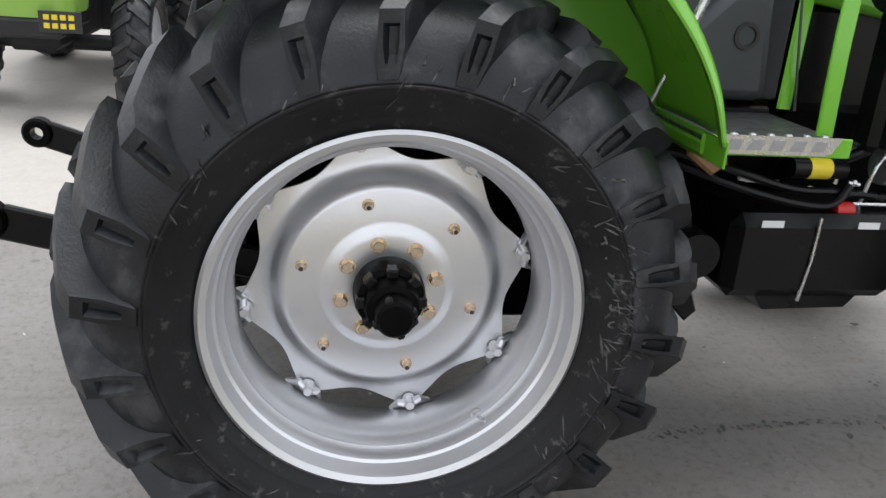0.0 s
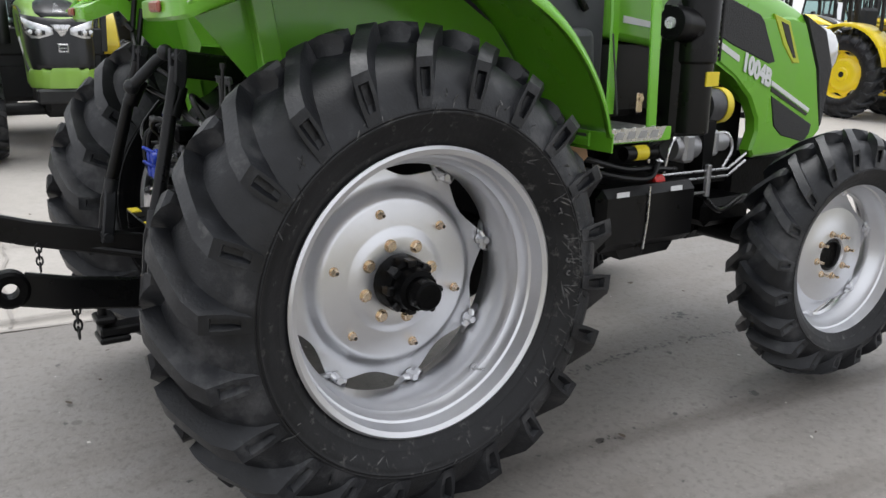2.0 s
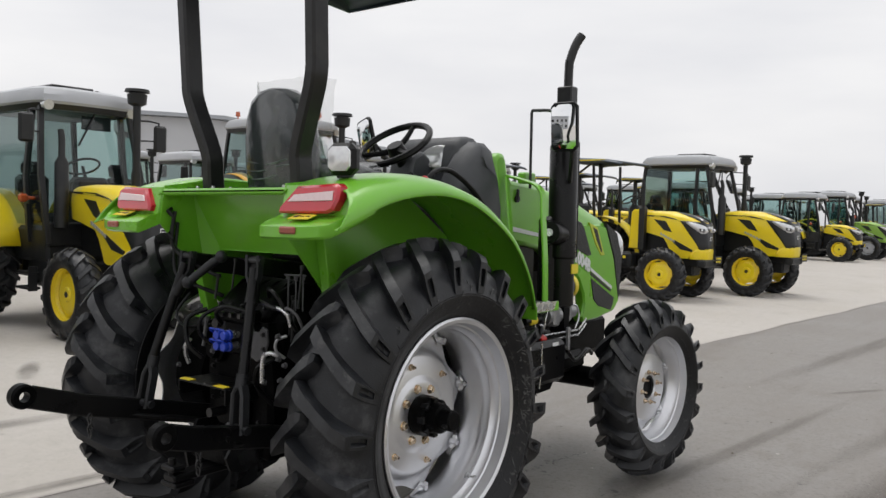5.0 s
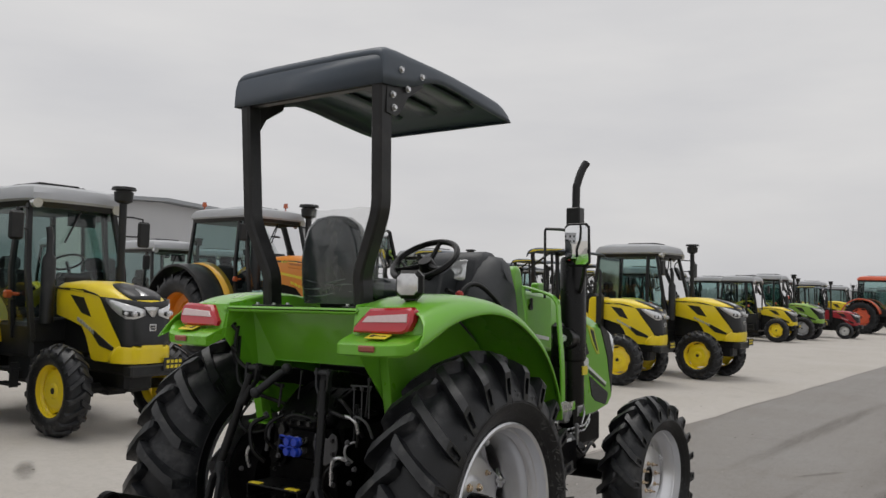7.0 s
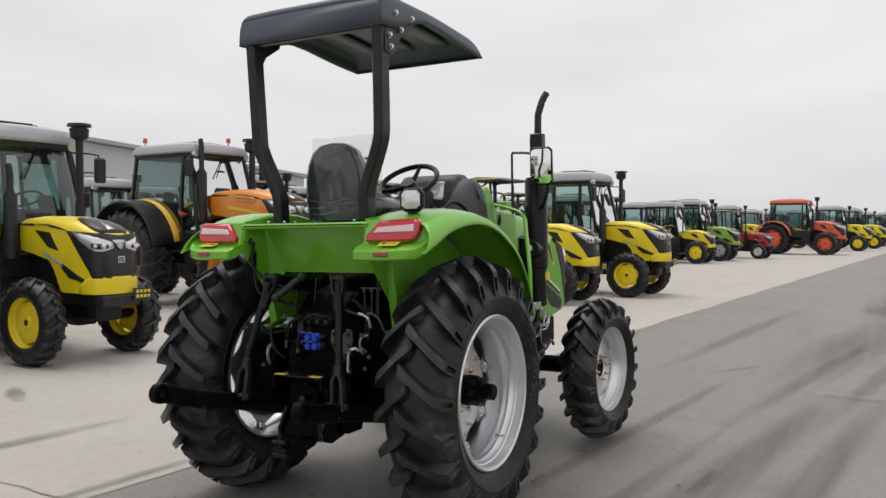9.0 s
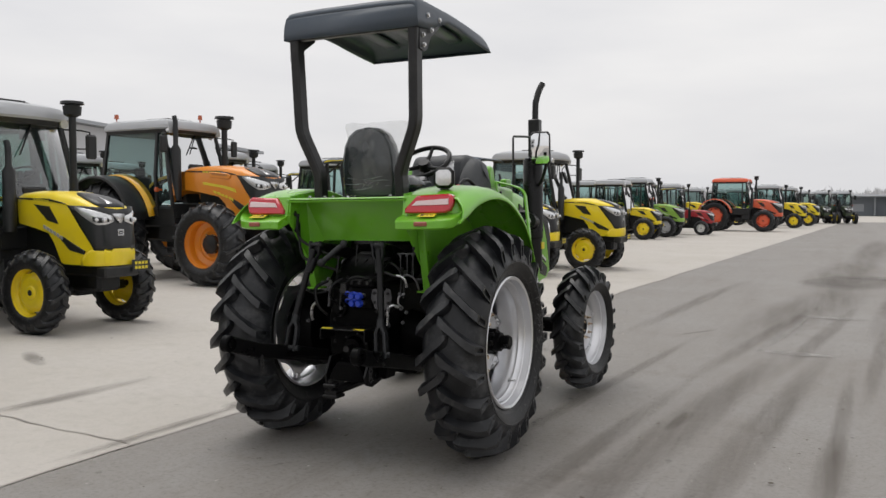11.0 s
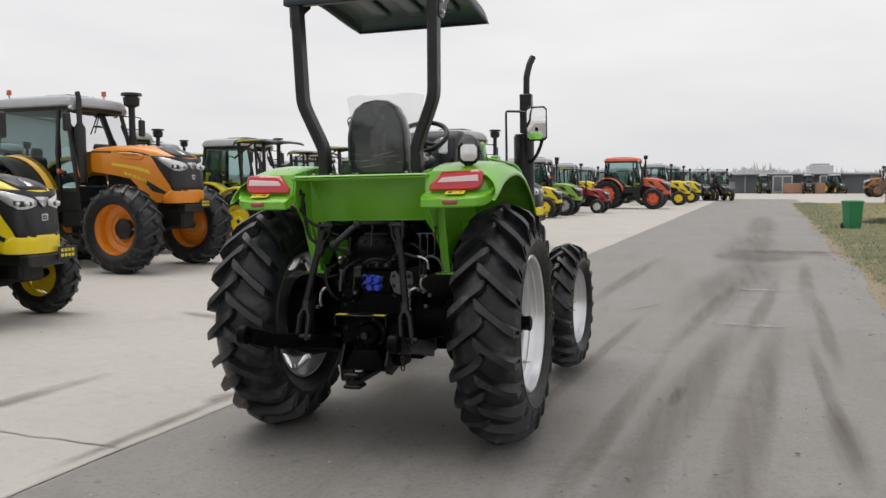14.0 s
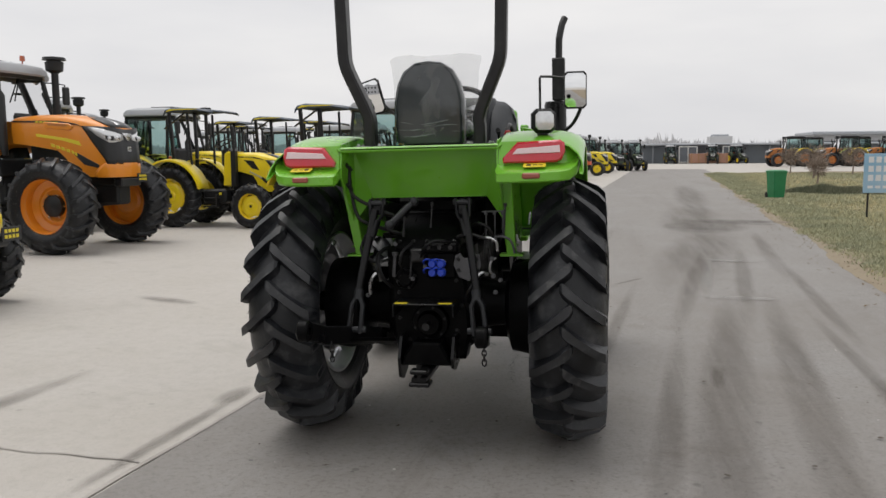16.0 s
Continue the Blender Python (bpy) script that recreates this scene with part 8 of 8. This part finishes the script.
# bare horizon trees: a fan of twigs on each stem, haze put into colour
TREES = material("haze_pale_trees", (0.54, 0.54, 0.555), 0.95, second=(0.60, 0.60, 0.61), scale=0.05)
rnd = random.Random(5)
vs, fs = [], []
for k in range(1500):
    x, y = rnd.uniform(-240, 320), rnd.uniform(290, 350)
    h = rnd.uniform(5.2, 7.6) * (0.92 + 0.3 * noise.noise((x * 0.03, 0, 0))) + 1.5 * rnd.random() ** 8
    for j in range(26):
        a = rnd.gauss(0, 0.75)
        l = h * rnd.uniform(0.30, 0.62) * max(0.3, math.cos(a * 0.7))
        z0 = h * rnd.uniform(0.15, 0.55)
        w = rnd.uniform(0.25, 0.6)
        px = x + rnd.uniform(-0.3, 0.3) * h
        n_ = len(vs)
        vs += [(px - w, y, z0), (px + w, y + rnd.uniform(-0.5, 0.5), z0), (px + l * math.sin(a), y, min(h, z0 + l * math.cos(a)))]
        fs.append((n_, n_ + 1, n_ + 2))
    n_ = len(vs)
    b_ = h * rnd.uniform(0.55, 0.75)
    vs += [(x - 2.5, y, 0), (x + 2.5, y, 0), (x + 1.6, y, b_), (x - 1.4, y, b_ * rnd.uniform(0.7, 1.1))]
    fs.append((n_, n_ + 1, n_ + 2, n_ + 3))
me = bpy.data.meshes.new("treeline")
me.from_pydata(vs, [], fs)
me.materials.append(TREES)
tagged(new("treeline", me), "bare treeline on the horizon, haze painted into its colour", "trees", kind="stuff")

# small bare bushes on the verge
TWIG = material("bare_twigs", (0.24, 0.19, 0.155), 0.9, second=(0.32, 0.27, 0.22), scale=20)


def bush(x, y, h, seed):
    rnd = random.Random(seed)
    T = thing("shrub", pose(x, y, 0.02), "small leafless shrub with a round twiggy crown on the verge", "shrub", "verge shrubs")
    stem = [(0, 0, 0), (0.03, 0.02, h * 0.22), (0.02, 0.0, h * 0.45)]
    part("trunk", G().tube(stem, [0.05, 0.04, 0.03], 7), TWIG, T)
    g = G()
    c = Vector((0.02, 0, h * 0.62))
    for k in range(520):
        # short crooked twigs that fill an uneven ball
        d = Vector((rnd.gauss(0, 1), rnd.gauss(0, 1), rnd.gauss(0, 1))).normalized()
        p = c + Vector((d.x * 0.42, d.y * 0.42, d.z * 0.36)) * h * rnd.uniform(0.15, 0.85)
        e = (d + Vector((rnd.uniform(-0.6, 0.6), rnd.uniform(-0.6, 0.6), rnd.uniform(-0.3, 0.7)))).normalized()
        l = h * rnd.uniform(0.08, 0.20)
        g.tube([p, p + e * l * 0.5 + Vector((rnd.uniform(-0.03, 0.03), 0, rnd.uniform(-0.02, 0.03))) * h, p + e * l], [0.014, 0.010, 0.005], 3)
    part("crown", g, TWIG, T)


for i, (x, y, h) in enumerate(((12.4, 44.5, 1.95), (13.6, 56.0, 1.9), (10.7, 36.5, 1.3), (16.5, 52.0, 1.9))):
    bush(x, y, h, 60 + i)

# grass: a dull green band along the dirt edge, ochre turf behind it, darker patches
STRAW = material("dry_grass", (0.56, 0.50, 0.295), 0.9, second=(0.48, 0.445, 0.255), scale=0.5, amount=1.0)
GREENISH = material("dull_green_grass", (0.305, 0.32, 0.21), 0.9, second=(0.42, 0.41, 0.26), scale=0.9, amount=1.0)


def dull(x, y):
    """How green the turf is at a place, 0 to 1."""
    d = x - verge_x(y)
    band = 0.85 * max(0.0, 1.0 - max(0.0, d - 0.9) / 1.1)
    return min(1.0, max(band, 0.10 + 0.6 * max(0.0, noise.noise((x * 0.22, y * 0.09, 7)))))


def grass(name, n, seed, mat, label, hmin, hmax, green):
    rnd = random.Random(seed)
    vs, fs = [], []
    while len(fs) < n:
        y = -8.0 + 66 * rnd.random() ** 1.15
        d = (0.12 + 0.75 * rnd.random() ** 1.2) + 0.25 * noise.noise((y * 0.8, 1, 0)) + rnd.random() ** 1.3 * (5 + 0.35 * y)
        x = verge_x(y) + d
        g_ = dull(x, y)
        if rnd.random() > (g_ if green else 1 - g_):
            continue
        z = 0.010 + min(0.012, d * 0.006)
        k_h = (0.45 + 0.8 * max(0.0, noise.noise((x * 0.7, y * 0.35, 3)) + 0.3)) * min(1.0, 0.45 + d * 0.5)
        for _ in range(5):
            h = rnd.uniform(hmin, hmax) * k_h
            a = rnd.uniform(0, 6.28)
            w = 0.006 + 0.0005 * y
            bx, by = x + rnd.uniform(-0.09, 0.09), y + rnd.uniform(-0.09, 0.09)
            lx, ly = rnd.uniform(-0.8, 0.8) * h, rnd.uniform(-0.8, 0.8) * h
            k = len(vs)
            vs += [(bx - w * math.cos(a), by - w * math.sin(a), z), (bx + w * math.cos(a), by + w * math.sin(a), z), (bx + lx, by + ly, z + h)]
            fs.append((k, k + 1, k + 2))
    me = bpy.data.meshes.new(name)
    me.from_pydata(vs, [], fs)
    me.materials.append(mat)
    return tagged(new(name, me), label, "grass", kind="stuff")


grass("dry_grass", 260000, 1, STRAW, "short dry ochre grass on the verge", 0.025, 0.08, False)
grass("green_grass", 230000, 2, GREENISH, "dull green grass tufts along the verge", 0.04, 0.13, True)

# a low dark tussock behind the bin
TUSSOCK = material("dark_tussock", (0.135, 0.15, 0.095), 0.9, second=(0.20, 0.205, 0.135), scale=1.4, amount=1.0)
rnd = random.Random(44)
vs, fs = [], []
for _ in range(9000):
    a, q = rnd.uniform(0, 6.28), rnd.random() ** 0.5
    u, v = 1.75 * q * math.cos(a), 0.8 * q * math.sin(a)
    h = (0.30 + 0.12 * noise.noise((u * 1.5, v * 1.5, 9))) * (1 - q ** 2.2) + rnd.uniform(0.03, 0.09)
    k, w, b = len(vs), rnd.uniform(0.010, 0.022), rnd.uniform(0, 6.28)
    lx, ly = rnd.uniform(-0.14, 0.14), rnd.uniform(-0.14, 0.14)
    vs += [(u - w * math.cos(b), v - w * math.sin(b), 0.0), (u + w * math.cos(b), v + w * math.sin(b), 0.0), (u + lx, v + ly, h)]
    fs.append((k, k + 1, k + 2))
me = bpy.data.meshes.new("tussock")
me.from_pydata(vs, [], fs)
me.materials.append(TUSSOCK)
tussock = new("tussock", me)
tussock.matrix_world = pose(8.75, 26.6, 0.015, 0, 0, -28)
tagged(tussock, "low dark green tussock of coarse grass on the verge", "grass", kind="stuff")
